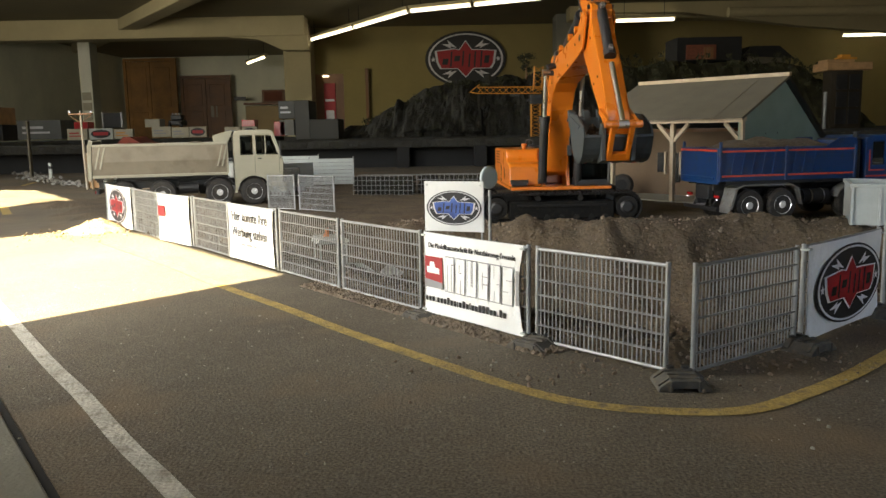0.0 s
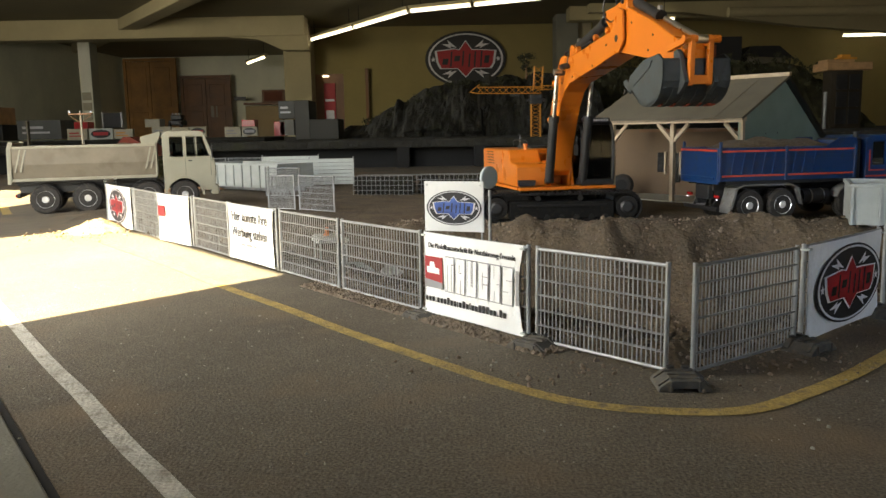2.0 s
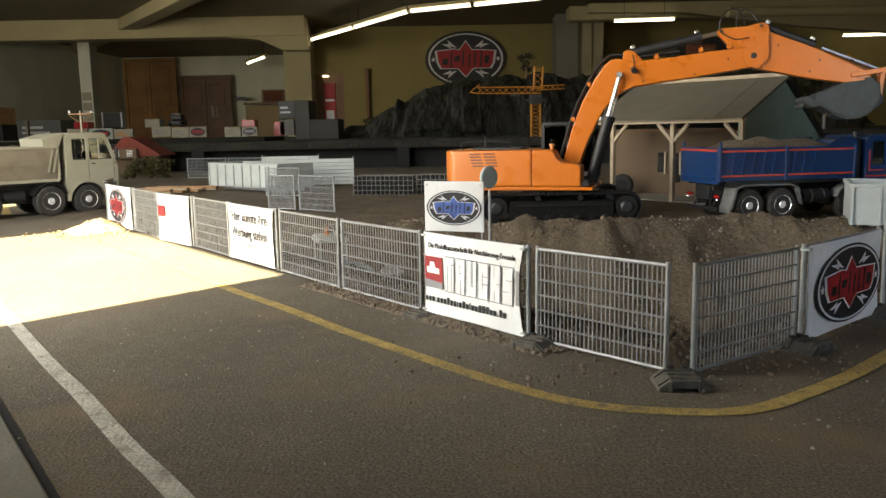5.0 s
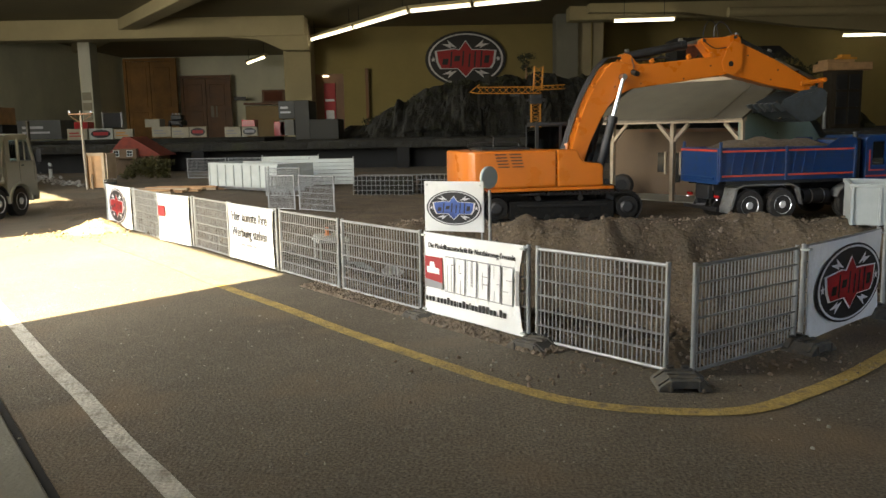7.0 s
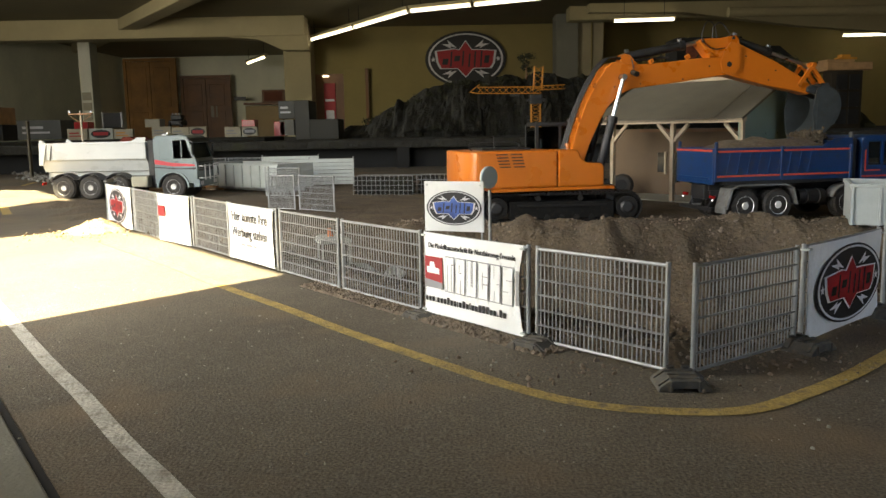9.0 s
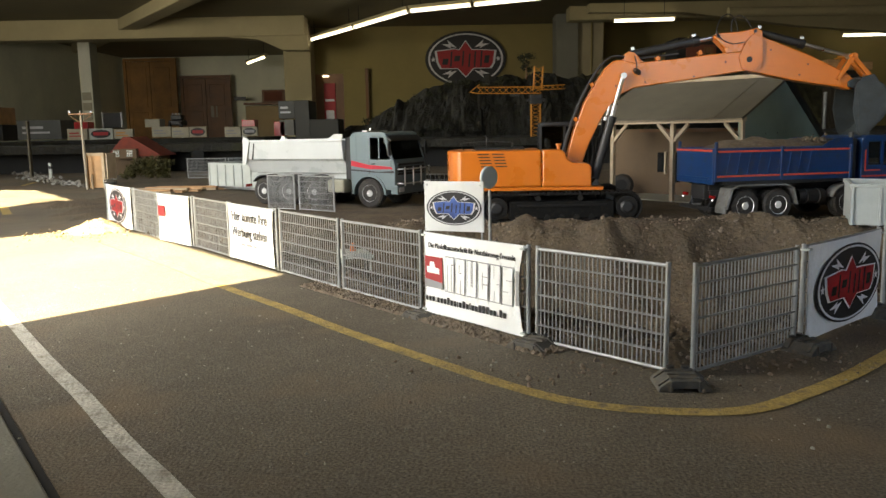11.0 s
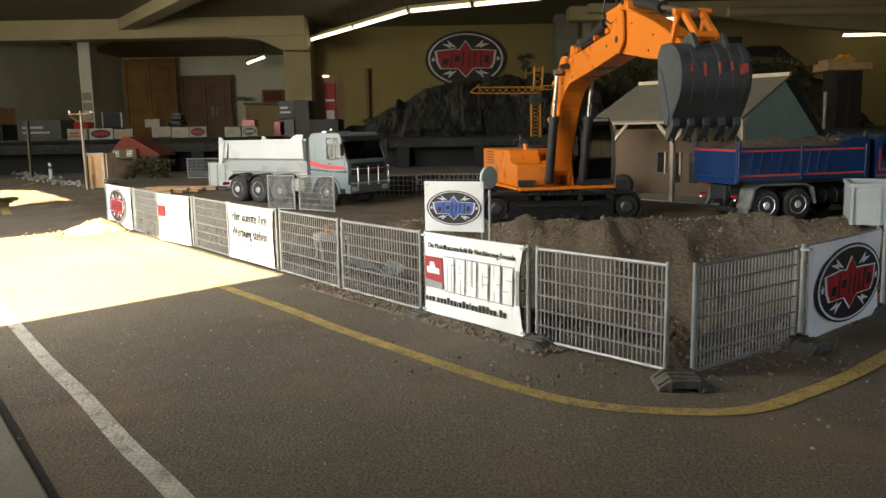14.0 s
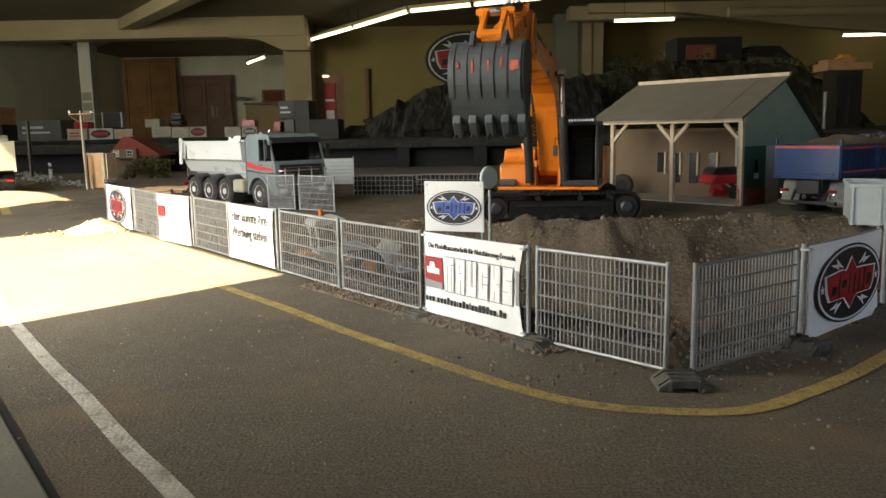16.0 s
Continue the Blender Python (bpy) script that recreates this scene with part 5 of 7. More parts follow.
def scatter(name, mat, label, n, place, r0, r1, seed, inside=False):
    rnd = random.Random(seed)
    proto = bmesh.new()
    bmesh.ops.create_icosphere(proto, subdivisions=1, radius=1)
    pv = [v.co.copy() for v in proto.verts]
    pf = [[v.index for v in f.verts] for f in proto.faces]
    proto.free()
    verts, faces = [], []
    for _ in range(n):
        x, y = place(rnd)
        while inside and fence_inset(x, y) < 0.02:
            x, y = place(rnd)
        r = r0 + (r1 - r0) * rnd.random() ** 3
        s = Vector((r * rnd.uniform(0.7, 1.3), r * rnd.uniform(0.7, 1.3), r * rnd.uniform(0.5, 0.9)))
        q = Euler((rnd.uniform(0, 6), rnd.uniform(0, 6), rnd.uniform(0, 6))).to_matrix()
        c = Vector((x, y, ground_z(x, y) + 0.25 * r))
        base = len(verts)
        verts += [c + q @ Vector((v.x * s.x * rnd.uniform(0.75, 1.2), v.y * s.y * rnd.uniform(0.75, 1.2), v.z * s.z)) for v in pv]
        faces += [[base + i for i in f] for f in pf]
    me = bpy.data.meshes.new(name)
    me.from_pydata(verts, [], faces)
    me.materials.append(mat)
    return tagged(new(name, me), label, "earth clods", kind="stuff")


def along_fence(spread, lo=0.05, hi=0.72):
    def f(rnd):
        t = lo + (hi - lo) * rnd.random()
        s = max(-0.025, min(0.036, rnd.gauss(0.013, spread)))
        return 0.165 - 0.847 * t - 0.79 * s, 0.580 + 1.106 * t - 0.613 * s
    return f


scatter("earth_clods", CLOD, "crumbly brown earth clods under the fence", 8500, along_fence(0.015, 0.07, 0.36), 0.0009, 0.0037, 11)
scatter("dig_clods", CLOD, "brown clods over the dig", 5200, lambda r: (r.uniform(-0.4, 0.75), r.uniform(0.8, 1.6)), 0.001, 0.0042, 12, True)
# the dig floor's shade is put into the dark colour of these clods
scatter("moist_clods", material("shaded_earth", (0.06, 0.046, 0.032), 0.9, var=0.35, scale=60, bump=1.0, bump_scale=300), "clods on the floor of the dig, darkened for its shade", 7000, lambda r: (r.uniform(-0.35, 0.55), r.uniform(0.62, 1.2)), 0.0012, 0.0050, 17, True)
scatter("grit", CONCRETE, "fine grit and small stones on the asphalt", 420, lambda r: (r.uniform(-0.5, 0.5), r.uniform(0.42, 1.0)), 0.0005, 0.0016, 13)
scatter("corner_clods", CLOD, "small stones beside the fence corner", 260, lambda r: (0.165 + r.gauss(0.0, 0.09), 0.60 + r.gauss(0, 0.035)), 0.0008, 0.0032, 14)
scatter("right_clods", CLOD, "small stones under the corner fence", 420, lambda r: (lambda t: (0.19 + 0.24 * t + r.gauss(0, 0.006), 0.60 + 0.19 * t + r.gauss(0, 0.006)))(r.random()), 0.001, 0.0042, 15)


def build_heap():
    bm = bmesh.new()
    n = 56
    g = []
    for j in range(n + 1):
        row = []
        for i in range(n + 1):
            u, v = i / n * 2 - 1, j / n * 2 - 1
            d = max(0.0, 1 - math.hypot(u, v))
            x, y = -0.668 + 0.062 * u, 1.60 + 0.10 * v
            z = 0.024 * d ** 1.1 * (1 + 0.9 * noise.noise((x * 24, y * 24, 4))) + 0.007 * d * noise.noise((x * 70, y * 70, 1)) + 0.004 * d * noise.noise((x * 160, y * 160, 2)) - 0.003 * (d == 0)
            row.append(bm.verts.new((x, y, z)))
        g.append(row)
    for j in range(n):
        for i in range(n):
            bm.faces.new((g[j][i], g[j][i + 1], g[j + 1][i + 1], g[j + 1][i]))
    tagged(part("sand_mound", bm, material("pale_sand", (0.3, 0.22, 0.12), 0.95, var=0.3, scale=30, bump=0.8, bump_scale=200)), "low heap of pale sand at the fence end", "sand heap")


build_heap()
scatter("sand_lumps", material("damp_sand", (0.24, 0.17, 0.09), 0.95, var=0.3, scale=60), "crumbled sand lumps round the sand heap", 420, lambda r: (-0.66 + r.gauss(0, 0.045), 1.545 + r.gauss(0, 0.06)), 0.0008, 0.0042, 16)
# ---- excavator ----
SLEW = (0.2276, 1.6705)
FOOT_X, FOOT_Y, FOOT_Z = 0.0367, -0.0034, 0.1007
BOOM, STICK = 0.3893, 0.2009
BOOM_ROD, BOOM_EAR, STICK_HEEL, STICK_TOP, ROCKER_PIN, BUCKET_PIN = (0.170, 0.1015), (0.2051, 0.1284), (-0.0677, 0.0290), (-0.002, 0.056), (0.1742, 0.0068), (-0.0117, 0.0387)


def boom_shape(x, z):
    """The drawn crank of the boom brought to its true length and rise."""
    return np.interp(x, [-0.02, 0.0, 0.182, 0.226, 0.30, 0.3975, 0.4135], [-0.02, 0.0, 0.170, 0.2055, 0.285, 0.3893, 0.4045]), z * np.interp(x, [0.0, 0.182, 0.226, 0.30, 0.3975], [1.0, 0.965, 0.905, 0.93, 1.0])


def stick_shape(x, z):
    return np.interp(x, [-0.09, 0.0, 0.172, 0.2122, 0.222], [-0.0765, 0.0, 0.1742, 0.2009, 0.2095]), z * np.interp(x, [-0.08, 0.015, 0.10], [0.86, 0.88, 1.0])


def build_excavator():
    ex = thing("excavator", "orange tracked model excavator with black tracks and grey bucket", "excavator", pose(SLEW[0], SLEW[1], 0.0))
    # undercarriage
    for s in (-1, 1):
        y0, y1 = (s * 0.088 - 0.021, s * 0.088 + 0.021)
        r, half = 0.0265, 0.124
        loop = [(half + r * math.sin(a), r + 0.0015 + r * math.cos(a)) for a in [math.pi * i / 14 for i in range(15)]]
        loop += [(-half - r * math.sin(a), r + 0.0015 - r * math.cos(a)) for a in [math.pi * i / 14 for i in range(15)]]
        sag = [(x, z - (0.002 * math.cos(x / half * math.pi / 2) if z > r + 0.02 else 0)) for x, z in loop]
        def belt(bm):
            inner = [(x * 0.975, (z - r) * 0.86 + r) for x, z in sag]
            k = len(sag)
            for i in range(k):
                j = (i + 1) % k
                prism(bm, [sag[i], sag[j], inner[j], inner[i]], y0 + 0.006, y1 - 0.006, "y")
        track = made("track", TRACK_STEEL, belt, ex, "black steel crawler track with dried mud")
        # separate track shoes
        per = []
        for i in range(len(sag)):
            p, q = Vector(sag[i]), Vector(sag[(i + 1) % len(sag)])
            n = max(1, round((q - p).length / 0.0085))
            for k in range(n):
                per.append((p.lerp(q, (k + 0.5) / n), (q - p).normalized()))
        shoe = bpy.data.meshes.new("track_shoe")
        bm = bmesh.new()
        prism(bm, [(-0.0035, -0.0015), (0.0035, -0.0015), (0.0035, 0.0014), (0.001, 0.0018), (0, 0.0042), (-0.001, 0.0018), (-0.0035, 0.0014)], y0, y1, "y")
        bm.to_mesh(shoe)
        bm.free()
        shoe.materials.append(TRACK_STEEL)
        for p, d in per:
            o = new("track_shoe", shoe)
            o.parent = track
            o.matrix_basis = Matrix(((d.x, 0, -d.y, p.x), (0, 1, 0, 0), (d.y, 0, d.x, p.y), (0, 0, 0, 1)))
        made("track_frame", MATT_BLACK, lambda bm: box(bm, -0.100, 0.100, y0 + 0.002, y1 - 0.002, 0.006, 0.040, 0.003), ex)
        made("track_guard", TRACK_STEEL, lambda bm: box(bm, -0.085, 0.085, s * 0.109 - 0.0015, s * 0.109 + 0.0015, 0.030, 0.0345, 0.001), ex)
        for x in (-half, half):
            sp = made("sprocket", TRACK_STEEL, lambda bm: lathe(bm, [(-0.02, 0.008), (-0.02, 0.0205), (-0.012, 0.0225), (0.012, 0.0225), (0.02, 0.0205), (0.02, 0.008)], s * 0.088, 28, (x, r + 0.0015)), ex)
            made("hub", BLACK_STEEL, lambda bm: lathe(bm, [(-0.0235, 0.003), (-0.0235, 0.009), (-0.021, 0.013), (0.021, 0.013), (0.0235, 0.009), (0.0235, 0.003)], s * 0.088, 20, (x, r + 0.0015)), sp)
            for k in range(8):
                a = 2 * math.pi * k / 8
                made("bolt", TRACK_STEEL, lambda bm: rod(bm, (x + 0.0165 * math.cos(a), s * 0.088 - 0.0215, r + 0.0015 + 0.0165 * math.sin(a)), (x + 0.0165 * math.cos(a), s * 0.088 + 0.0215, r + 0.0015 + 0.0165 * math.sin(a)), 0.0012, 6), sp)
        for x in (-0.045, 0.035):
            made("top_roller", TRACK_STEEL, lambda bm: rod(bm, (x, s * 0.108, 0.046), (x, s * 0.074, 0.046), 0.0052, 12), ex)
        for k in range(7):
            x = -0.084 + 0.028 * k
            made("track_roller", TRACK_STEEL, lambda bm: rod(bm, (x, s * 0.1095, 0.0095), (x, s * 0.07, 0.0095), 0.0055, 12), ex)
    made("car_body", MATT_BLACK, lambda bm: box(bm, -0.06, 0.06, -0.075, 0.075, 0.022, 0.048, 0.005), ex)
    made("slew_ring", BLACK_STEEL, lambda bm: rod(bm, (0, 0, 0.045), (0, 0, 0.060), 0.055, 32), ex)
    # upper structure: everything on it turns with it
    up = made("upper_deck", ORANGE, lambda bm: box(bm, -0.16, 0.086, -0.099, 0.096, 0.060, 0.0665, 0.0015), ex, "orange slewing deck")
    def rear(bm):
        pts = [(-0.03, -0.099), (-0.185, -0.099)]
        pts += [(-0.185 - 0.03 * math.sin(a), -0.099 * math.cos(a)) for a in [math.pi * i / 12 for i in range(1, 12)]]
        pts += [(-0.185, 0.099), (-0.03, 0.099)]
        prism(bm, pts, 0.0668, 0.137, "z", 0.004)
    made("counterweight", ORANGE, rear, up, "orange engine house and counterweight")
    made("side_box", ORANGE, lambda bm: prism(bm, [(-0.029, 0.0668), (0.064, 0.0668), (0.064, 0.104), (0.058, 0.110), (0.028, 0.1125), (0.018, 0.120), (0.013, 0.132), (0.008, 0.137), (-0.029, 0.137)], -0.0995, -0.036, "y", 0.003), up, "orange stepped tool box")
    made("engine_cover", ORANGE, lambda bm: box(bm, -0.03, 0.0, -0.035, 0.02, 0.0668, 0.128, 0.003), up)
    for row in range(5):
        for c in range(2):
            x = -0.152 + c * 0.028 - row * -0.0016
            made("vent_slot", BLACK_STEEL, lambda bm: box(bm, x, x + 0.022, -0.1002, -0.0982, 0.1295 - row * 0.0058, 0.1315 - row * 0.0058), up)
    made("lifting_knob", ORANGE, lambda bm: (rod(bm, (0.004, -0.062, 0.136), (0.004, -0.062, 0.144), 0.0035, 12), rod(bm, (0.004, -0.062, 0.144), (0.004, -0.062, 0.148), 0.0055, 12)), up, smooth=False)
    def rail(bm):
        z = 0.152
        pipe(bm, [(-0.18, -0.03, 0.136), (-0.18, -0.03, z), (-0.09, -0.03, z), (-0.09, -0.03, 0.136)], 0.0012)
        pipe(bm, [(-0.135, -0.03, 0.136), (-0.135, -0.03, z)], 0.0012)
        pipe(bm, [(-0.135, -0.03, z), (-0.135, -0.03, 0.162), (-0.139, -0.03, 0.166)], 0.0014)
    made("handrail", BLACK_STEEL, rail, up)
    made("engine_hood", BLACK_STEEL, lambda bm: box(bm, -0.16, -0.06, -0.03, 0.07, 0.136, 0.141, 0.002), up, "black hood plate")
    made("hose_block", BLACK_STEEL, lambda bm: (box(bm, 0.064, 0.078, -0.096, -0.066, 0.068, 0.076, 0.001), rod(bm, (0.072, -0.098, 0.076), (0.072, -0.064, 0.076), 0.004, 8)), up)
    for y in (-0.034, 0.014):
        made("boom_bracket", ORANGE, lambda bm: prism(bm, [(0.0, 0.0665), (0.06, 0.0665), (0.052, 0.092), (FOOT_X + 0.01, FOOT_Z + 0.014), (FOOT_X - 0.012, FOOT_Z + 0.014), (0.0, 0.092)], y, y + 0.006, "y"), up)
    # cab
    x0, x1, y0, y1, z0, z1 = -0.030, 0.082, 0.026, 0.094, 0.0668, 0.190
    cab = made("cab", BLACK_STEEL, lambda bm: (box(bm, x0, x1, y0, y1, z0, z0 + 0.012, 0.002), prism(bm, [(x0, z1 - 0.008), (x1 - 0.016, z1 - 0.008), (x1 - 0.012, z1 - 0.004), (x1 - 0.02, z1), (x0 + 0.004, z1)], y0, y1, "y", 0.002),
        *[pipe(bm, [(x1 - 0.001, y, z0 + 0.008), (x1 - 0.001, y, z0 + 0.085), (x1 - 0.014, y, z1 - 0.006)], 0.003) for y in (y0 + 0.003, y1 - 0.003)],
        *[box(bm, x0, x0 + 0.006, y, y + 0.006, z0, z1 - 0.004) for y in (y0, y1 - 0.006)], *[box(bm, x0 + 0.05, x0 + 0.055, y, y + 0.004, z0, z1 - 0.004) for y in (y0, y1 - 0.004)],
        box(bm, x0, x0 + 0.004, y0, y1, z0, z0 + 0.055)), up, "black-framed operator cab with tinted glass")
    tint = TINTED
    made("front_window", tint, lambda bm: prism(bm, [(x1 - 0.0025, z0 + 0.012), (x1 - 0.001, z0 + 0.085), (x1 - 0.014, z1 - 0.008), (x1 - 0.0155, z1 - 0.008), (x1 - 0.0025, z0 + 0.085), (x1 - 0.004, z0 + 0.012)], y0 + 0.004, y1 - 0.004, "y"), cab)
    for y in (y0 + 0.0015, y1 - 0.0025):
        for a, b in ((x0 + 0.006, x0 + 0.05), (x0 + 0.055, x1 - 0.014)):
            made("side_window", tint, lambda bm: box(bm, a, b, y, y + 0.001, z0 + 0.014, z1 - 0.010), cab)
    made("rear_window", tint, lambda bm: box(bm, x0 + 0.001, x0 + 0.002, y0 + 0.006, y1 - 0.006, z0 + 0.055, z1 - 0.01), cab)
    made("operator_seat", GREY_INK, lambda bm: (box(bm, x0 + 0.02, x0 + 0.052, y0 + 0.016, y1 - 0.016, z0 + 0.012, z0 + 0.04, 0.004), box(bm, x0 + 0.014, x0 + 0.024, y0 + 0.016, y1 - 0.016, z0 + 0.038, z0 + 0.09, 0.004)), cab)
    made("light_bar", BLACK_STEEL, lambda bm: box(bm, x1 - 0.02, x1 - 0.010, y0 + 0.006, y1 - 0.006, z1 - 0.003, z1 + 0.006, 0.001), cab)
    for k in range(9):
        y = y0 + 0.012 + k * 0.0055
        made("lamp_lens", SILVER_INK, lambda bm: box(bm, x1 - 0.0101, x1 - 0.009, y - 0.0019, y + 0.0019, z1 - 0.0005, z1 + 0.0035), cab)
    def mirror(bm):
        pipe(bm, [(x1 - 0.006, y0 - 0.001, 0.15), (x1 + 0.004, y0 - 0.012, 0.16), (x1 + 0.004, y0 - 0.012, 0.13)], 0.0008)
        box(bm, x1 + 0.002, x1 + 0.005, y0 - 0.017, y0 - 0.008, 0.125, 0.145, 0.001)
    made("cab_mirror", BLACK_STEEL, mirror, cab)
    # boom, in its own frame: foot pin at the origin, tip pin at (BOOM, 0, 0)
    w = 0.021
    bo = made("boom", ORANGE, lambda bm: prism(bm, [(-0.016, -0.004), (-0.008, -0.014), (0.008, -0.012), (0.050, 0.022), (0.094, 0.050), (0.125, 0.066), (0.159, 0.075), (0.195, 0.073), (0.232, 0.061), (0.300, 0.024), (0.384, -0.016), (0.402, -0.016), (0.413, -0.004), (0.411, 0.010), (0.397, 0.019), (0.340, 0.052), (0.287, 0.082), (0.222, 0.122), (0.200, 0.137), (0.184, 0.141), (0.165, 0.138), (0.133, 0.124), (0.088, 0.098), (0.043, 0.064), (-0.010, 0.016)], -w, w, "y", 0.002), ex, "orange cranked main boom")
    made("cylinder_ear", ORANGE, lambda bm: [prism(bm, [(0.200, 0.128), (0.240, 0.110), (0.234, 0.140), (0.226, 0.150), (0.216, 0.148)], y, y + 0.005, "y", 0.001) for y in (-0.012, 0.007)], bo)
    made("tip_pin", BLACK_STEEL, lambda bm: rod(bm, (0.3975, -w - 0.003, 0), (0.3975, w + 0.003, 0), 0.0055, 14), bo)
    made("foot_pin", BLACK_STEEL, lambda bm: rod(bm, (0, -w - 0.006, 0), (0, w + 0.006, 0), 0.005, 12), bo)
    made("rod_pin", BLACK_STEEL, lambda bm: rod(bm, (0.182, -w - 0.018, 0.104), (0.182, w + 0.018, 0.104), 0.0052, 12), bo)
    for x, z in ((0.055, 0.075), (0.120, 0.118), (0.262, 0.099), (0.33, 0.06), (0.372, 0.035)):
        made("hose_clip", ORANGE, lambda bm: box(bm, x - 0.004, x + 0.004, -w - 0.002, -w + 0.006, z - 0.001, z + 0.008, 0.001), bo)
    for x, z in ((0.16, 0.095), (0.22, 0.075), (0.30, 0.03), (0.36, 0.02)):
        made("rivet", BLACK_STEEL, lambda bm: rod(bm, (x, -w - 0.0012, z), (x, -w, z), 0.0018, 8), bo)
    for y in (-0.010, 0.0, 0.010):
        made("hydraulic_hose", BLACK_STEEL, lambda bm: pipe(bm, [(-0.02, y, 0.02), (0.03, y, 0.064), (0.08, y, 0.103), (0.128, y, 0.132), (0.166, y, 0.148), (0.2, y, 0.148), (0.24, y, 0.122), (0.3, y, 0.086)], 0.0022), bo)
    made("work_lamp", BLACK_STEEL, lambda bm: (rod(bm, (0.215, -w - 0.002, 0.105), (0.215, -w - 0.016, 0.100), 0.0065, 12), pipe(bm, [(0.215, -w - 0.004, 0.105), (0.225, -w - 0.002, 0.12), (0.23, -w + 0.002, 0.135)], 0.0011)), bo)
    # stick, boom tip pin at the origin, bucket pin at (STICK, 0, 0)
    ws = 0.0165
    st = made("stick", ORANGE, lambda bm: prism(bm, [(-0.090, 0.030), (-0.083, 0.040), (-0.036, 0.054), (-0.014, 0.064), (0.000, 0.070), (0.010, 0.066), (0.014, 0.054), (0.10, 0.037), (0.19, 0.020), (0.218, 0.010), (0.222, -0.002), (0.214, -0.009), (0.18, -0.009), (0.10, -0.017), (0.006, -0.024), (-0.014, -0.020), (-0.030, -0.010), (-0.060, 0.012)], -ws, ws, "y", 0.002), ex, "orange dipper stick")
    made("stick_cheek", ORANGE, lambda bm: [prism(bm, [(-0.02, 0.03), (-0.01, 0.052), (0.012, 0.050), (0.025, 0.0), (0.012, -0.024), (-0.012, -0.022), (-0.024, -0.002)], s * (w + 0.001) - 0.0015, s * (w + 0.001) + 0.0015, "y") for s in (-1, 1)], st)
    for x, z in ((0.035, 0.03), (0.11, 0.018), (0.10, -0.005)):
        made("rivet", BLACK_STEEL, lambda bm: rod(bm, (x, -ws - 0.001, z), (x, ws + 0.001, z), 0.0018, 8), st)
    for x, z in ((-0.080, 0.034), (-0.004, 0.062), (0.172, 0.006), (0.2122, 0.0)):
        made("pin", BLACK_STEEL, lambda bm: rod(bm, (x, -ws - 0.003, z), (x, ws + 0.003, z), 0.0036, 12), st)
    made("hydraulic_hose", BLACK_STEEL, lambda bm: pipe(bm, [(-0.05, -0.008, 0.046), (-0.058, -0.009, 0.072), (-0.047, -0.01, 0.088), (-0.03, -0.01, 0.084), (-0.012, -0.012, 0.068)], 0.0014), st)
    made("hydraulic_hose", BLACK_STEEL, lambda bm: pipe(bm, [(-0.03, 0.004, 0.05), (-0.05, 0.0, 0.08), (-0.072, -0.006, 0.086), (-0.087, -0.016, 0.066), (-0.084, -0.019, 0.036), (-0.05, -0.0185, 0.024), (-0.02, -0.018, 0.034)], 0.0012), st)
    # bucket, pin at the origin, teeth along +x, curved back towards +z
    hw = 0.052
    key = [Vector(p) for p in ((-0.012, 0.010), (-0.006, 0.040), (0.012, 0.058), (0.036, 0.064), (0.062, 0.058), (0.088, 0.038), (0.110, 0.012))]
    back = []
    for i in range(6):
        p0, p1, p2, p3 = key[max(i - 1, 0)], key[i], key[i + 1], key[min(i + 2, 6)]
        for k in range(3):
            t = k / 3
            q = 0.5 * (2 * p1 + (p2 - p0) * t + (2 * p0 - 5 * p1 + 4 * p2 - p3) * t * t + (3 * p1 - p0 - 3 * p2 + p3) * t ** 3)
            back.append((q.x, q.y))
    back.append((0.110, 0.012))
    def shell(bm):
        prism(bm, back + [(x * 0.97 + 0.001, z - 0.0035) for x, z in back[::-1]], -hw, hw, "y")
    bu = made("bucket", BUCKET_STEEL, shell, ex, "worn grey steel digging bucket with five teeth")
    for y in (-hw, hw - 0.003):
        made("side_plate", BUCKET_STEEL, lambda bm: prism(bm, back + [(0.100, 0.000), (0.05, -0.010), (0.0, -0.004)], y, y + 0.003, "y"), bu)
    for y in (-hw - 0.0012, hw):
        made("side_cutter", BUCKET_STEEL, lambda bm: prism(bm, [(0.02, 0.0), (0.1, 0.004), (0.108, 0.012), (0.09, 0.020), (0.03, 0.008)], y, y + 0.0012, "y"), bu)
    for i in range(6):
        y = -hw + 0.004 + i * (2 * hw - 0.012) / 5
        made("wear_strip", BUCKET_STEEL, lambda bm: prism(bm, back[4:15] + [(p[0] + 0.0006, p[1] + 0.0018) for p in back[14:3:-1]], y - 0.004, y + 0.004, "y"), bu)
    for i in range(5):
        y = -hw + 0.006 + i * (2 * hw - 0.012) / 4
        tooth = made("tooth", BUCKET_STEEL, lambda bm: prism(bm, [(0.096, 0.026), (0.104, 0.011), (0.116, 0.000), (0.1285, 0.000), (0.1265, 0.007), (0.110, 0.026)], y - 0.0058, y + 0.0058, "y", 0.0016), bu)
        made("tooth_pin", BLACK_STEEL, lambda bm: rod(bm, (0.113, y, 0.012), (0.1185, y, 0.0175), 0.0022, 10), tooth)
    for i, (y, x) in enumerate(((-0.038, 0.036), (-0.018, 0.038), (0.004, 0.034), (0.022, 0.036), (0.040, 0.036))):
        made("paint_wear", WORN_RED, lambda bm: prism(bm, [(x - 0.006 - 0.004 * (i % 2), 0.0645), (x + 0.006 + 0.004 * (i % 3), 0.0645), (x + 0.004, 0.0667), (x - 0.004, 0.0668)], y - 0.0015 - 0.005 * (i == 4), y + 0.0016 + 0.004 * (i == 4), "y"), bu, "worn red paint")
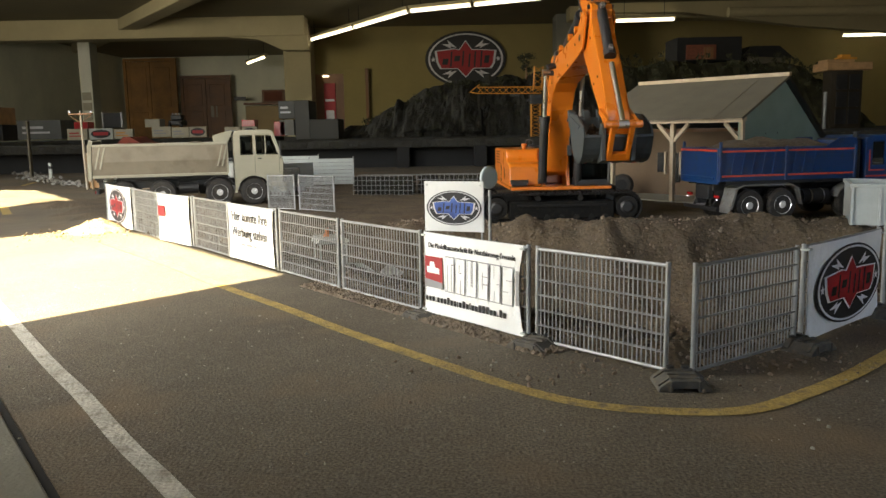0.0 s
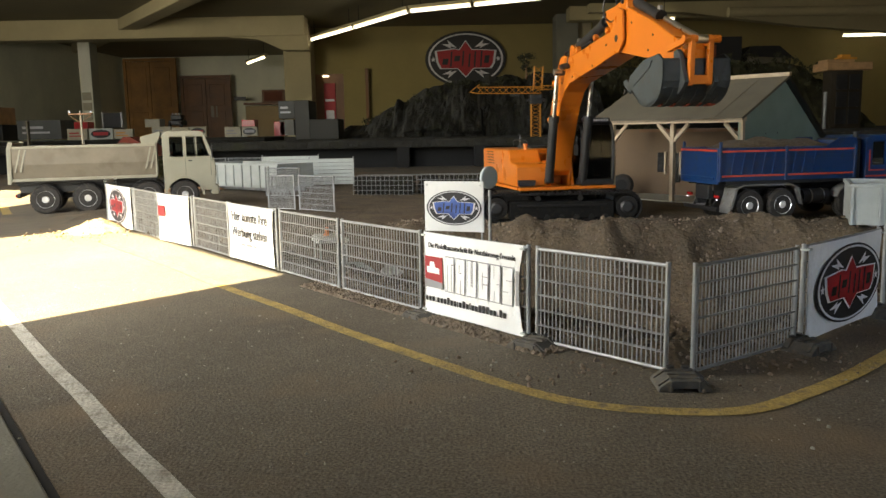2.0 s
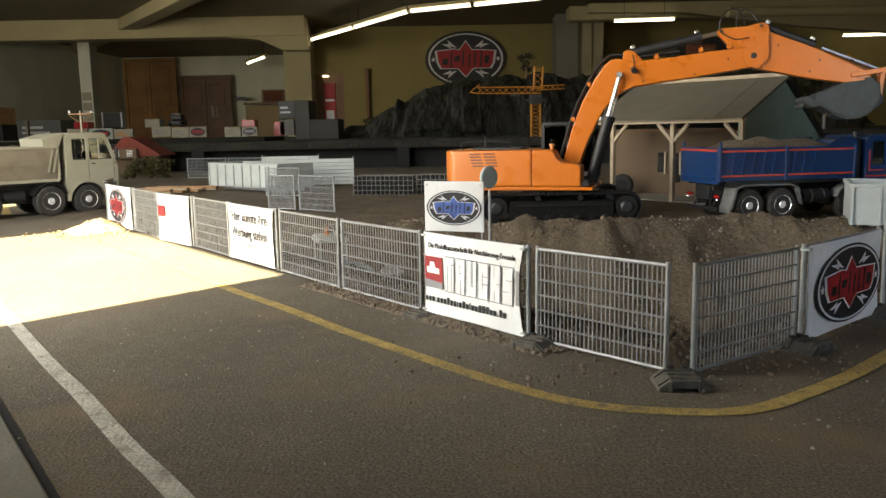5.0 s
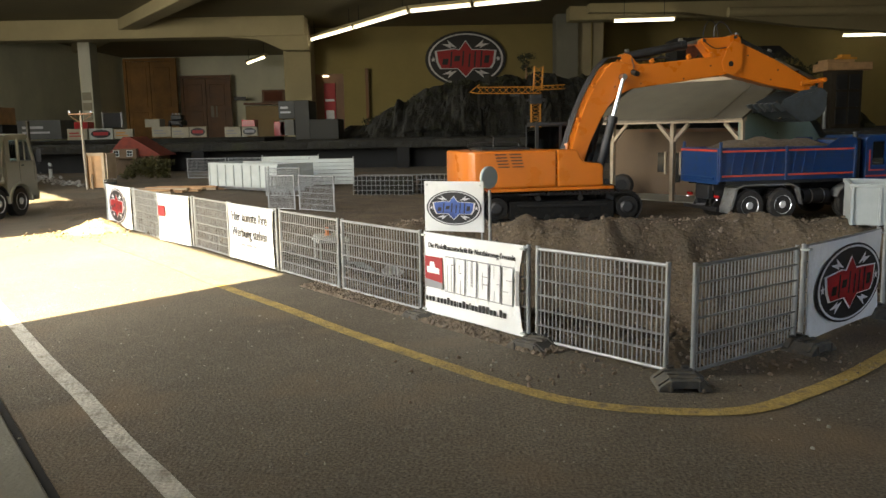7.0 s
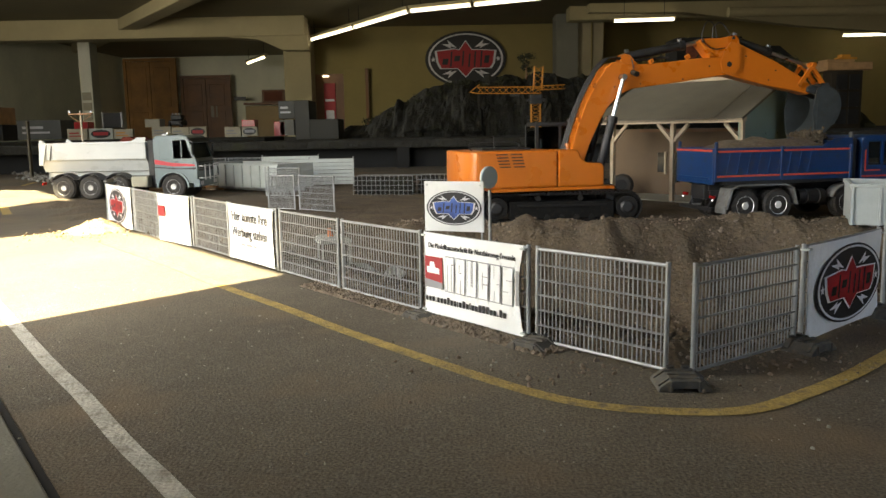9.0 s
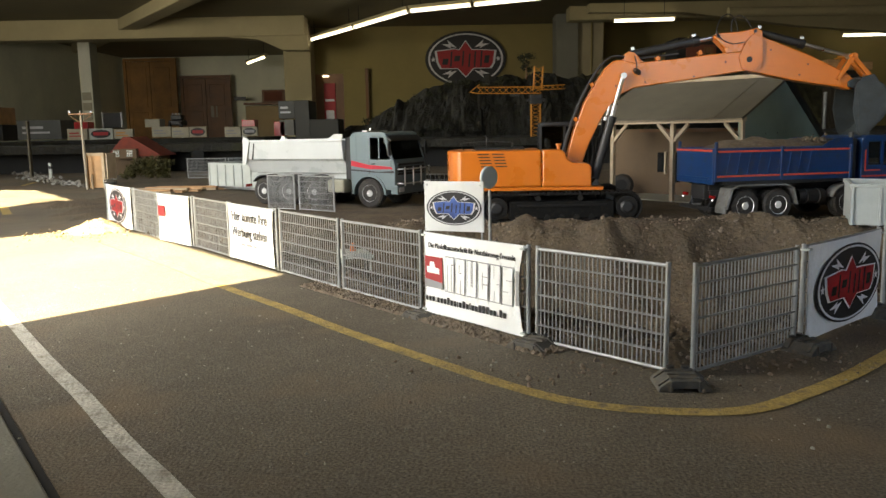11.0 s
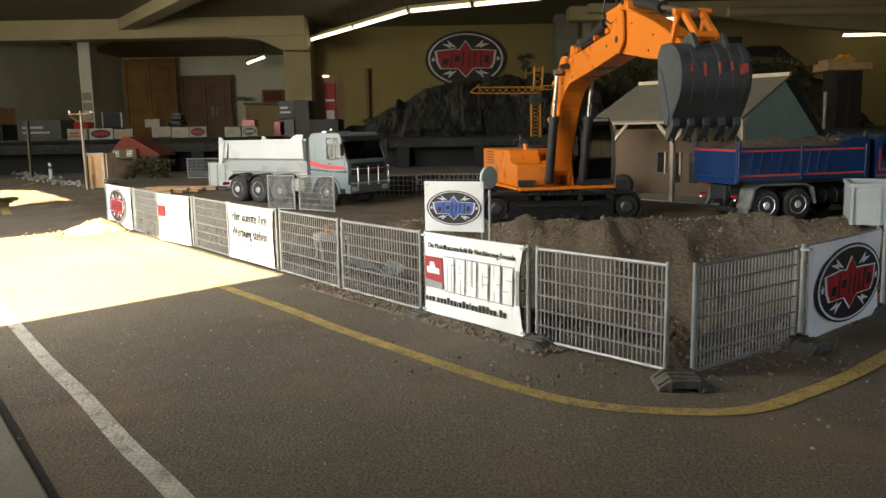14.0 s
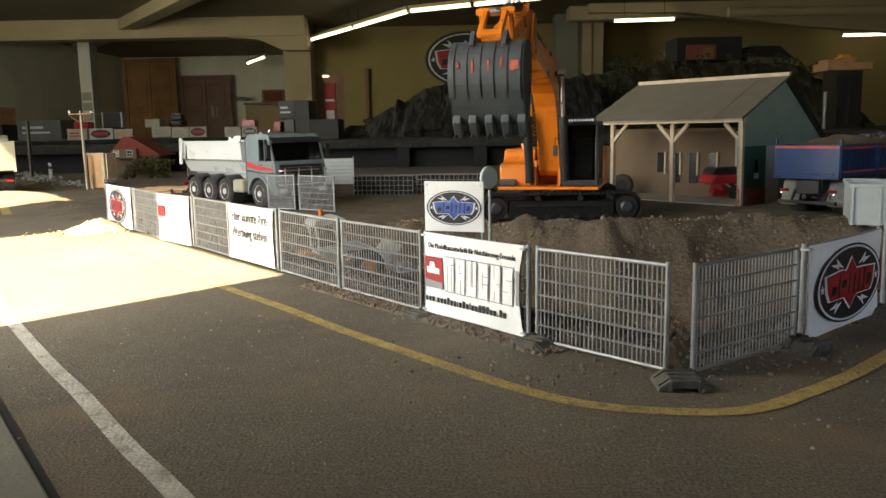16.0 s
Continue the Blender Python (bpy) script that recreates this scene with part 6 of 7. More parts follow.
    for y in (-0.026, 0.019):
        made("bucket_ear", BUCKET_STEEL, lambda bm: prism(bm, [(-0.012, 0.000), (-0.006, -0.009), (0.004, -0.009), (0.018, 0.045), (0.004, 0.058), (-0.011, 0.052), (-0.020, 0.046), (-0.018, 0.036)], y, y + 0.007, "y", 0.001), bu)
    # rams and links
    for name, r in (("boom_ram", 0.0085), ("stick_ram", 0.0085), ("bucket_ram", 0.0075)):
        for s in ((-1, 1) if name == "boom_ram" else (0,)):
            ln = {"boom_ram": 0.125, "stick_ram": 0.135, "bucket_ram": 0.10}[name]
            b = made(name, BLACK_STEEL, lambda bm: (rod(bm, (0, 0, 0), (ln, 0, 0), r, 16), rod(bm, (ln - 0.012, 0, 0), (ln, 0, 0), r * 1.18, 16), rod(bm, (0, -0.008, 0), (0, 0.008, 0), 0.006, 12)), ex, "black hydraulic ram barrel")
            for fx in (ln - 0.012, 0.004):
                made("fitting", CHROME, lambda bm: box(bm, fx, fx + 0.008, -0.003, 0.003, r - 0.001, r + 0.006, 0.001), b)
            rd = made("ram_rod", CHROME, lambda bm: (rod(bm, (-0.005, 0, 0), (-ln - 0.01, 0, 0), r * 0.5, 12), rod(bm, (0, -0.007, 0), (0, 0.007, 0), 0.0058, 12)), ex, "bright steel ram rod")
            RAMS.append((name, s, b, rd))
    ro = made("rocker_link", ORANGE, lambda bm: [rod(bm, (0.0, -0.0222, 0), (0.0, 0.0222, 0), 0.003, 10)] + [prism(bm, [(-0.005, -0.004), (0.049, -0.0045), (0.055, 0), (0.049, 0.0045), (-0.005, 0.004)], y, y + 0.005, "y", 0.001) for y in (-0.0225, 0.0175)], ex)
    tl = made("tipping_link", ORANGE, lambda bm: (*[prism(bm, [(-0.005, -0.004), (0.055, -0.0045), (0.060, 0), (0.055, 0.0045), (-0.005, 0.004)], y, y + 0.007, "y", 0.001) for y in (-0.0165, 0.0095)], box(bm, 0.046, 0.058, -0.0165, 0.0165, -0.004, 0.004, 0.001), rod(bm, (0, -0.026, 0), (0, 0.026, 0), 0.005, 12)), ex)
    for piece in (bu, *bu.children):
        piece.data.transform(Matrix.Diagonal((0.90, 0.94, 0.88, 1)))
    for arm, shape in ((bo, boom_shape), (st, stick_shape)):
        for piece in (arm, *arm.children):
            for v in piece.data.vertices:
                v.co.x, v.co.z = shape(v.co.x, v.co.z)
    return ex, up, bo, st, bu, ro, tl


TINTED = glass("tinted_glass", (0.16, 0.18, 0.18), 0.03)
RAMS = []
EXC = build_excavator()

# ---- lorries ----


def wheel(th, x, y, r, w, rim_mat, hub=True):
    prof = [(-w / 2, r * 0.58), (-w / 2, r * 0.90), (-w / 2 + w * 0.12, r), (w / 2 - w * 0.12, r), (w / 2, r * 0.90), (w / 2, r * 0.58)]
    wh = made("wheel", RUBBER, lambda bm: lathe(bm, prof, seg=28), th, "black treaded tyre", pose(x, y, r), smooth=False)
    out = -1 if y < 0 else 1
    def rim(bm):
        lathe(bm, [(out * (w / 2 - 0.012), r * 0.56), (out * (w / 2 + 0.0015), r * 0.60), (out * (w / 2 - 0.004), r * 0.5), (out * (w / 2 - 0.006), r * 0.34), (out * (w / 2 - 0.001), r * 0.26), (out * (w / 2 + 0.002), r * 0.2)], seg=24)
    made("rim", rim_mat, rim, wh, smooth=False)
    # black pegs stand in for the shade in the rim's hand holes
    def hole_pegs(bm):
        for k in range(8):
            a = 2 * math.pi * k / 8
            rod(bm, (r * 0.42 * math.cos(a), out * (w / 2 - 0.008), r * 0.42 * math.sin(a)), (r * 0.42 * math.cos(a), out * (w / 2 - 0.0035), r * 0.42 * math.sin(a)), r * 0.095, 8)
    made("hand_hole", BLACK_STEEL, hole_pegs, wh)
    def tread(bm):
        for k in range(28):
            a = 2 * math.pi * (k + 0.5) / 28
            m = Matrix.Rotation(-a, 4, "Y") @ Matrix.Translation((r, 0, 0))
            for s in (-1, 1):
                box(bm, -0.001, 0.0012, s * w * 0.08, s * w * 0.40, -r * 0.07, r * 0.07, m=m)
    made("tread_block", RUBBER, tread, wh)
    return wh


def arch_profile(x0, x1, z0, ax, r):
    """Lower edge from x0 to x1 at z0 with a wheel arch round ax."""
    pts = [(x0, z0)]
    for i in range(9):
        a = math.pi - math.pi * i / 8
        pts.append((ax + r * math.cos(a), max(z0, z0 * 0.4 + r * math.sin(a) + 0.012)))
    pts.append((x1, z0))
    return pts


def truck_cab(th, paint, ax, x0=0.117, x1=0.248, hw=0.08, stripe=None, dark_front=False, roof=0.192, belt=0.122):
    low = arch_profile(x0, x1, 0.046, ax, 0.050) + [(x1 + 0.002, belt - 0.02), (x1 - 0.003, belt), (x0, belt)]
    cab = made("cab", paint, lambda bm: prism(bm, low, -hw, hw, "y", 0.002), th, "flat-nosed lorry cab with open side windows")
    made("cab_roof", paint, lambda bm: prism(bm, [(x0 + 0.001, roof - 0.016), (x1 - 0.022, roof - 0.016), (x1 - 0.024, roof - 0.005), (x1 - 0.036, roof), (x0 + 0.012, roof), (x0 + 0.001, roof - 0.006)], -hw + 0.001, hw - 0.001, "y", 0.003), cab)
    for y in (-hw, hw - 0.005):
        made("pillar", paint, lambda bm: prism(bm, [(x1 - 0.012, belt - 0.002), (x1 - 0.003, belt - 0.002), (x1 - 0.022, roof - 0.012), (x1 - 0.031, roof - 0.012)], y, y + 0.005, "y"), cab)
        made("pillar", paint, lambda bm: box(bm, x0 + 0.052, x0 + 0.060, y, y + 0.005, belt - 0.002, roof - 0.012), cab)
        made("rear_quarter", paint, lambda bm: box(bm, x0, x0 + 0.018, y, y + 0.005, belt - 0.002, roof - 0.01), cab)
        made("pillar", paint, lambda bm: box(bm, x0 + 0.084, x0 + 0.087, y + 0.001, y + 0.004, belt - 0.002, roof - 0.014), cab)
        made("side_window", GLAZING, lambda bm: box(bm, x0 + 0.018, x1 - 0.016, y + 0.002, y + 0.003, belt, roof - 0.014), cab)
        made("door_handle", BLACK_STEEL, lambda bm: box(bm, x0 + 0.064, x0 + 0.074, (y - 0.0015) if y < 0 else y + 0.005, (y) if y < 0 else y + 0.0065, belt - 0.012, belt - 0.009), cab)
        made("door_seam", BLACK_STEEL, lambda bm: [box(bm, xx, xx + 0.0008, (y - 0.0004) if y < 0 else y + 0.0049, (y + 0.0005) if y < 0 else y + 0.0054, 0.085, belt) for xx in (x0 + 0.056, x1 - 0.010)], cab)
    made("back_wall", paint, lambda bm: box(bm, x0, x0 + 0.003, -hw + 0.005, hw - 0.005, belt - 0.002, roof - 0.012), cab)
    made("windscreen", TINTED if dark_front else GLAZING, lambda bm: prism(bm, [(x1 - 0.0065, belt), (x1 - 0.005, belt), (x1 - 0.024, roof - 0.014), (x1 - 0.0255, roof - 0.014)], -hw + 0.005, hw - 0.005, "y"), cab)
    made("grille", BLACK_STEEL, lambda bm: [box(bm, x1 + 0.0005, x1 + 0.0035, -hw + 0.014, hw - 0.014, z, z + 0.006, 0.001) for z in (0.082, 0.090, 0.098, 0.106)], cab)
    bump = made("bumper", paint if not dark_front else GREY_BLUE, lambda bm: box(bm, x1 - 0.012, x1 + 0.008, -hw, hw, 0.034, 0.058, 0.003), cab)
    for s in (-1, 1):
        made("headlight", SILVER_INK, lambda bm: box(bm, x1 + 0.0075, x1 + 0.0095, s * 0.060 - 0.012, s * 0.060 + 0.012, 0.040, 0.052, 0.001), bump)
        made("wing_mirror", BLACK_STEEL, lambda bm: (box(bm, x1 - 0.008, x1 - 0.004, s * (hw + 0.013) - 0.006, s * (hw + 0.013) + 0.006, 0.132, 0.164, 0.001), pipe(bm, [(x1 - 0.008, s * hw, 0.166), (x1 - 0.006, s * (hw + 0.012), 0.168), (x1 - 0.006, s * (hw + 0.012), 0.128), (x1 - 0.008, s * hw, 0.126)], 0.0008)), cab)
        made("mudguard", paint, lambda bm: prism(bm, [(ax + k * math.cos(a), 0.034 + k * math.sin(a)) for k, a in [(0.0455, math.pi * i / 12) for i in range(0, 13)] + [(0.0515, math.pi * i / 12) for i in range(12, -1, -1)]], *sorted((s * hw * 0.62, s * (hw + 0.004))), "y"), cab)
        if stripe:
            made("side_stripe", stripe, lambda bm: prism(bm, [(x0 + 0.002, belt - 0.016), (x0 + 0.06, belt - 0.024), (x1 - 0.004, belt - 0.024), (x1 - 0.008, belt - 0.018), (x0 + 0.055, belt - 0.013), (x0 + 0.002, belt - 0.002)], *sorted((s * hw, s * (hw + 0.0008))), "y"), cab, "red flash along the cab")
            made("side_stripe", INK, lambda bm: prism(bm, [(x0 + 0.002, belt - 0.028), (x1 - 0.002, belt - 0.034), (x1 - 0.002, belt - 0.028), (x0 + 0.06, belt - 0.032), (x0 + 0.002, belt - 0.024)], *sorted((s * hw, s * (hw + 0.0006))), "y"), cab)
    for y in (-0.04, 0.02):
        made("seat", BLACK_STEEL, lambda bm: (box(bm, x0 + 0.03, x0 + 0.06, y, y + 0.03, belt - 0.02, belt + 0.002, 0.003), box(bm, x0 + 0.025, x0 + 0.033, y, y + 0.03, belt, belt + 0.038, 0.003)), cab)
    made("steering_wheel", BLACK_STEEL, lambda bm: lathe(bm, [(-0.001, 0.010), (-0.001, 0.013), (0.001, 0.013), (0.001, 0.010)], 0.035, 20, (x1 - 0.034, belt + 0.008)), cab)
    return cab


def chassis(th, axles, r, w, rim_mat, duals, frame_mat=BLACK_STEEL, tyre=0.080):
    made("chassis_frame", frame_mat, lambda bm: [box(bm, -0.235, 0.235, s * 0.028 - 0.004, s * 0.028 + 0.004, 0.052, 0.070, 0.001) for s in (-1, 1)] + [box(bm, x, x + 0.006, -0.028, 0.028, 0.054, 0.068) for x in (-0.23, -0.12, 0.0, 0.11, 0.2)], th)
    made("gearbox", BLACK_STEEL, lambda bm: (box(bm, 0.02, 0.10, -0.024, 0.024, 0.03, 0.066, 0.006), rod(bm, (-0.17, 0, 0.04), (0.03, 0, 0.045), 0.006, 10)), th)
    out = []
    for i, x in enumerate(axles):
        made("axle", BLACK_STEEL, lambda bm: (rod(bm, (x, -0.07, r), (x, 0.07, r), 0.007, 10), rod(bm, (x, -0.0, r - 0.014), (x, 0.0, r + 0.014), 0.014, 12)), th)
        made("leaf_spring", BLACK_STEEL, lambda bm: [box(bm, x - 0.034 + 0.006 * k, x + 0.034 - 0.006 * k, s * 0.036 - 0.004, s * 0.036 + 0.004, r + 0.006 - 0.002 * k, r + 0.008 - 0.002 * k) for s in (-1, 1) for k in range(4)], th)
        for s in (-1, 1):
            ww = w * (1.75 if duals[i] else 1.0)
            out.append((wheel(th, x, s * (tyre - ww / 2), r, ww, rim_mat), r))
    return out


def wheel_cover(th, x, r, y0, y1, mat, a0=0.12, a1=0.88):
    made("mudguard", mat, lambda bm: prism(bm, [(x + k * math.cos(t), r + k * math.sin(t)) for k, t in [(r + 0.006, math.pi * (a0 + (a1 - a0) * i / 9)) for i in range(10)] + [(r + 0.0085, math.pi * (a0 + (a1 - a0) * i / 9)) for i in range(9, -1, -1)]], y0, y1, "y"), th)


def load_heap(bm, x0, x1, hw, z, h, seed):
    nx, ny = 26, 14
    g = [[bm.verts.new((x0 + (x1 - x0) * i / nx, -hw + 2 * hw * j / ny, z + (h * math.sin(math.pi * j / ny) ** 0.7 * (0.6 + 0.7 * noise.noise((i * 0.22, j * 0.18, seed))) + 0.003 * noise.noise((i * 0.9, j * 0.9, seed))) * min(1, 4 * i / nx, 4 * (nx - i) / nx))) for i in range(nx + 1)] for j in range(ny + 1)]
    for j in range(ny):
        for i in range(nx):
            bm.faces.new((g[j][i], g[j][i + 1], g[j + 1][i + 1], g[j + 1][i]))


def build_white_truck():
    th = thing("tipper_truck", "cream four-axle model tipper truck loaded with earth", "truck")
    wheels = chassis(th, (0.168, 0.076, -0.072, -0.172), 0.0365, 0.026, RIM_STEEL, (False, False, True, True))
    truck_cab(th, CREAM, 0.168, roof=0.204, belt=0.136)
    hw, x0, x1, zb, zt = 0.082, -0.243, 0.100, 0.088, 0.168
    def body(bm):
        for s in (-1, 1):
            prism(bm, [(x0 + 0.004, zt), (x1, zt), (x1, 0.126), (x0, 0.126)], *sorted((s * hw, s * (hw - 0.003))), "y")
            vs = [(x0, s * hw, 0.126), (x1, s * hw, 0.126), (x1, s * (hw - 0.007), zb), (x0 - 0.002, s * (hw - 0.007), zb)]
            v = [bm.verts.new(p) for p in vs] + [bm.verts.new((p[0], p[1] - s * 0.003, p[2])) for p in vs]
            for q in ((0, 1, 2, 3), (7, 6, 5, 4), (0, 4, 5, 1), (1, 5, 6, 2), (2, 6, 7, 3), (3, 7, 4, 0)):
                bm.faces.new([v[k] for k in q])
        box(bm, x0, x1, -hw + 0.008, hw - 0.008, zb, zb + 0.004)
        bmesh.ops.recalc_face_normals(bm, faces=bm.faces)
    b = made("tipper_body", CREAM_DUST, body, th, "dusty beige steel tipping body")
    made("headboard", CREAM, lambda bm: (box(bm, x1 - 0.002, x1 + 0.003, -hw, hw, zb, zt + 0.024, 0.001), prism(bm, [(x1 - 0.034, zt + 0.002), (x1 + 0.003, zt), (x1 + 0.016, zt + 0.032), (x1 + 0.010, zt + 0.035), (x1 - 0.036, zt + 0.022)], -hw, hw, "y", 0.001)), b, "cream cab guard over the headboard")
    for s in (-1, 1):
        made("top_rail", CREAM, lambda bm: box(bm, x0, x1, *sorted((s * (hw - 0.003), s * (hw + 0.003))), zt - 0.002, zt + 0.004, 0.001), b)
        made("bottom_rail", CREAM, lambda bm: box(bm, x0 - 0.003, x1, *sorted((s * (hw - 0.008), s * (hw + 0.001))), zb - 0.004, zb + 0.003, 0.001), b)
        for x in (x0 + 0.006, x0 + 0.018, x1 - 0.028, x1 - 0.016):
            made("brace", CREAM, lambda bm: prism(bm, [(x, zb + 0.02), (x + 0.004, zb + 0.02), (x + 0.018, zt - 0.004), (x + 0.014, zt - 0.004)], *sorted((s * hw, s * (hw + 0.0025))), "y"), b)
    gate = made("tailgate", CREAM, lambda bm: prism(bm, [(x0 - 0.006, zb - 0.006), (x0 - 0.001, zb - 0.006), (x0 + 0.002, zt), (x0 + 0.008, zt + 0.012), (x0 - 0.002, zt + 0.013), (x0 - 0.006, zt - 0.002)], -hw - 0.003, hw + 0.003, "y", 0.001), b, "cream tailgate")
    for y in (-hw - 0.003, hw - 0.004):
        made("gate_post", CREAM, lambda bm: prism(bm, [(x0 - 0.011, zb - 0.010), (x0 - 0.004, zb - 0.010), (x0 - 0.001, zt), (x0 + 0.007, zt + 0.014), (x0 - 0.002, zt + 0.016), (x0 - 0.008, zt)], y, y + 0.007, "y"), gate)
    made("earth_load", SOIL, lambda bm: load_heap(bm, x0 + 0.01, x1 - 0.004, hw - 0.004, zt - 0.004, 0.013, 3.1), th, "brown earth load", smooth=True)
    [made("tank", BLACK_STEEL, lambda bm: rod(bm, (-0.03, y, 0.05), (0.02, y, 0.05), 0.015, 16), th) for y in (-0.055, 0.055)]
    made("tipping_frame", BLACK_STEEL, lambda bm: (box(bm, -0.24, 0.1, -0.034, 0.034, 0.070, 0.086, 0.002), box(bm, -0.24, 0.1, -0.07, 0.07, 0.078, 0.086, 0.002)), th)
    made("rear_crossbar", BLACK_STEEL, lambda bm: (box(bm, -0.238, -0.228, -0.075, 0.075, 0.042, 0.054, 0.002), box(bm, -0.236, -0.23, -0.03, 0.03, 0.05, 0.08)), th)
    for s in (-1, 1):
        made("tail_light", LAMP_RED, lambda bm: box(bm, -0.241, -0.238, s * 0.062 - 0.012, s * 0.062 + 0.012, 0.044, 0.052, 0.001), th)
        wheel_cover(th, 0.076, 0.0365, *sorted((s * 0.05, s * 0.081)), BLACK_STEEL)
    return th, wheels


def build_grey_truck():
    th = thing("tipper_truck", "grey-blue model tipper truck with white half-pipe body and red flash", "truck")
    wheels = chassis(th, (0.1725, -0.0025, -0.0875, -0.1725), 0.0365, 0.026, RIM_STEEL, (False, True, True, True))
    cab = truck_cab(th, GREY_BLUE, 0.1725, stripe=CRIMSON, dark_front=True)
    hw, x0, x1, zb, zm, zt = 0.082, -0.235, 0.092, 0.086, 0.118, 0.172
    sect = [(-hw, zt), (-hw + 0.004, zm + 0.006), (-hw + 0.012, zm), (-0.050, zb), (0.050, zb), (hw - 0.012, zm), (hw - 0.004, zm + 0.006), (hw, zt)]
    def body(bm):
        inn = [(y * 0.965, z + (0.003 if z < zt else 0)) for y, z in sect]
        prism(bm, sect + inn[::-1], x0, x1 - 0.004, "x")
        prism(bm, sect, x1 - 0.004, x1, "x")
    b = made("tipper_body", WHITE_BOX, body, th, "glossy white half-pipe tipping body")
    [made("cab_guard", WHITE_BOX, lambda bm: prism(bm, [(x1 - 0.05, zt), (x1, zt - 0.01), (x1 + 0.004, zt + 0.016), (x1 - 0.022, zt + 0.016)], *sorted((s * hw, s * (hw - 0.003))), "y"), b) for s in (-1, 1)]
    made("tailgate", WHITE_BOX, lambda bm: prism(bm, [(y, z) for y, z in sect], x0 - 0.006, x0, "x", 0.001), b)
    for s in (-1, 1):
        made("top_rail", WHITE_BOX, lambda bm: box(bm, x0 - 0.004, x1, *sorted((s * (hw - 0.004), s * (hw + 0.003))), zt - 0.003, zt + 0.003, 0.001), b)
        made("rear_post", WHITE_BOX, lambda bm: prism(bm, [(x0 - 0.006, zm - 0.01), (x0 + 0.006, zm - 0.01), (x0 + 0.022, zt), (x0 + 0.008, zt + 0.012), (x0, zt + 0.012)], *sorted((s * (hw - 0.002), s * (hw + 0.003))), "y"), b)
        made("groove", BLACK_STEEL, lambda bm: prism(bm, [(x0 + 0.026, zm + 0.004), (x0 + 0.0275, zm + 0.004), (x0 + 0.036, zt - 0.006), (x0 + 0.0345, zt - 0.006)], *sorted((s * (hw - 0.004), s * (hw + 0.001))), "y"), b)
        for x in (-0.0025, -0.0875, -0.1725):
            wheel_cover(th, x, 0.0365, *sorted((s * 0.036, s * 0.082)), BLACK_STEEL, 0.2, 0.8)
        made("tail_light", LAMP_RED, lambda bm: box(bm, -0.243, -0.240, s * 0.062 - 0.012, s * 0.062 + 0.012, 0.046, 0.054, 0.001), th)
    [made("side_tank", CREAM, lambda bm: box(bm, 0.040, 0.092, y, y + 0.040, 0.036, 0.070, 0.005), th, "cream side tank") for y in (-0.080, 0.040)]
    for s in (-1, 1):
        made("sleeper_side", GREY_BLUE, lambda bm: box(bm, 0.134, 0.170, *sorted((s * 0.0752, s * 0.0795)), 0.120, 0.181, 0.001), cab)
    made("bulkhead", BLACK_STEEL, lambda bm: box(bm, 0.094, 0.114, -0.07, 0.07, 0.07, 0.18, 0.003), th, "black air stack behind the cab")
    made("tipping_frame", WHITE_BOX, lambda bm: box(bm, -0.235, 0.085, -0.034, 0.034, 0.070, 0.085, 0.002), th)
    def bar(bm):
        xf = 0.268
        for z in (0.062, 0.098):
            pipe(bm, [(0.252, -0.07, z), (xf, -0.062, z), (xf, 0.062, z), (0.252, 0.07, z)], 0.002, 8)
        for y in (-0.062, -0.02, 0.02, 0.062):
            pipe(bm, [(xf, y, 0.055), (xf, y, 0.103)], 0.002, 8)
    made("bull_bar", CHROME, bar, cab, "chrome bull bar")
    made("sun_visor", BLACK_STEEL, lambda bm: prism(bm, [(0.222, 0.176), (0.238, 0.168), (0.239, 0.171), (0.226, 0.182)], -0.078, 0.078, "y"), cab)
    made("roof_beacon", CHROME, lambda bm: (box(bm, 0.135, 0.150, -0.05, 0.05, 0.191, 0.196, 0.001), rod(bm, (0.142, -0.02, 0.196), (0.142, -0.02, 0.202), 0.004, 10)), cab)
    return th, wheels


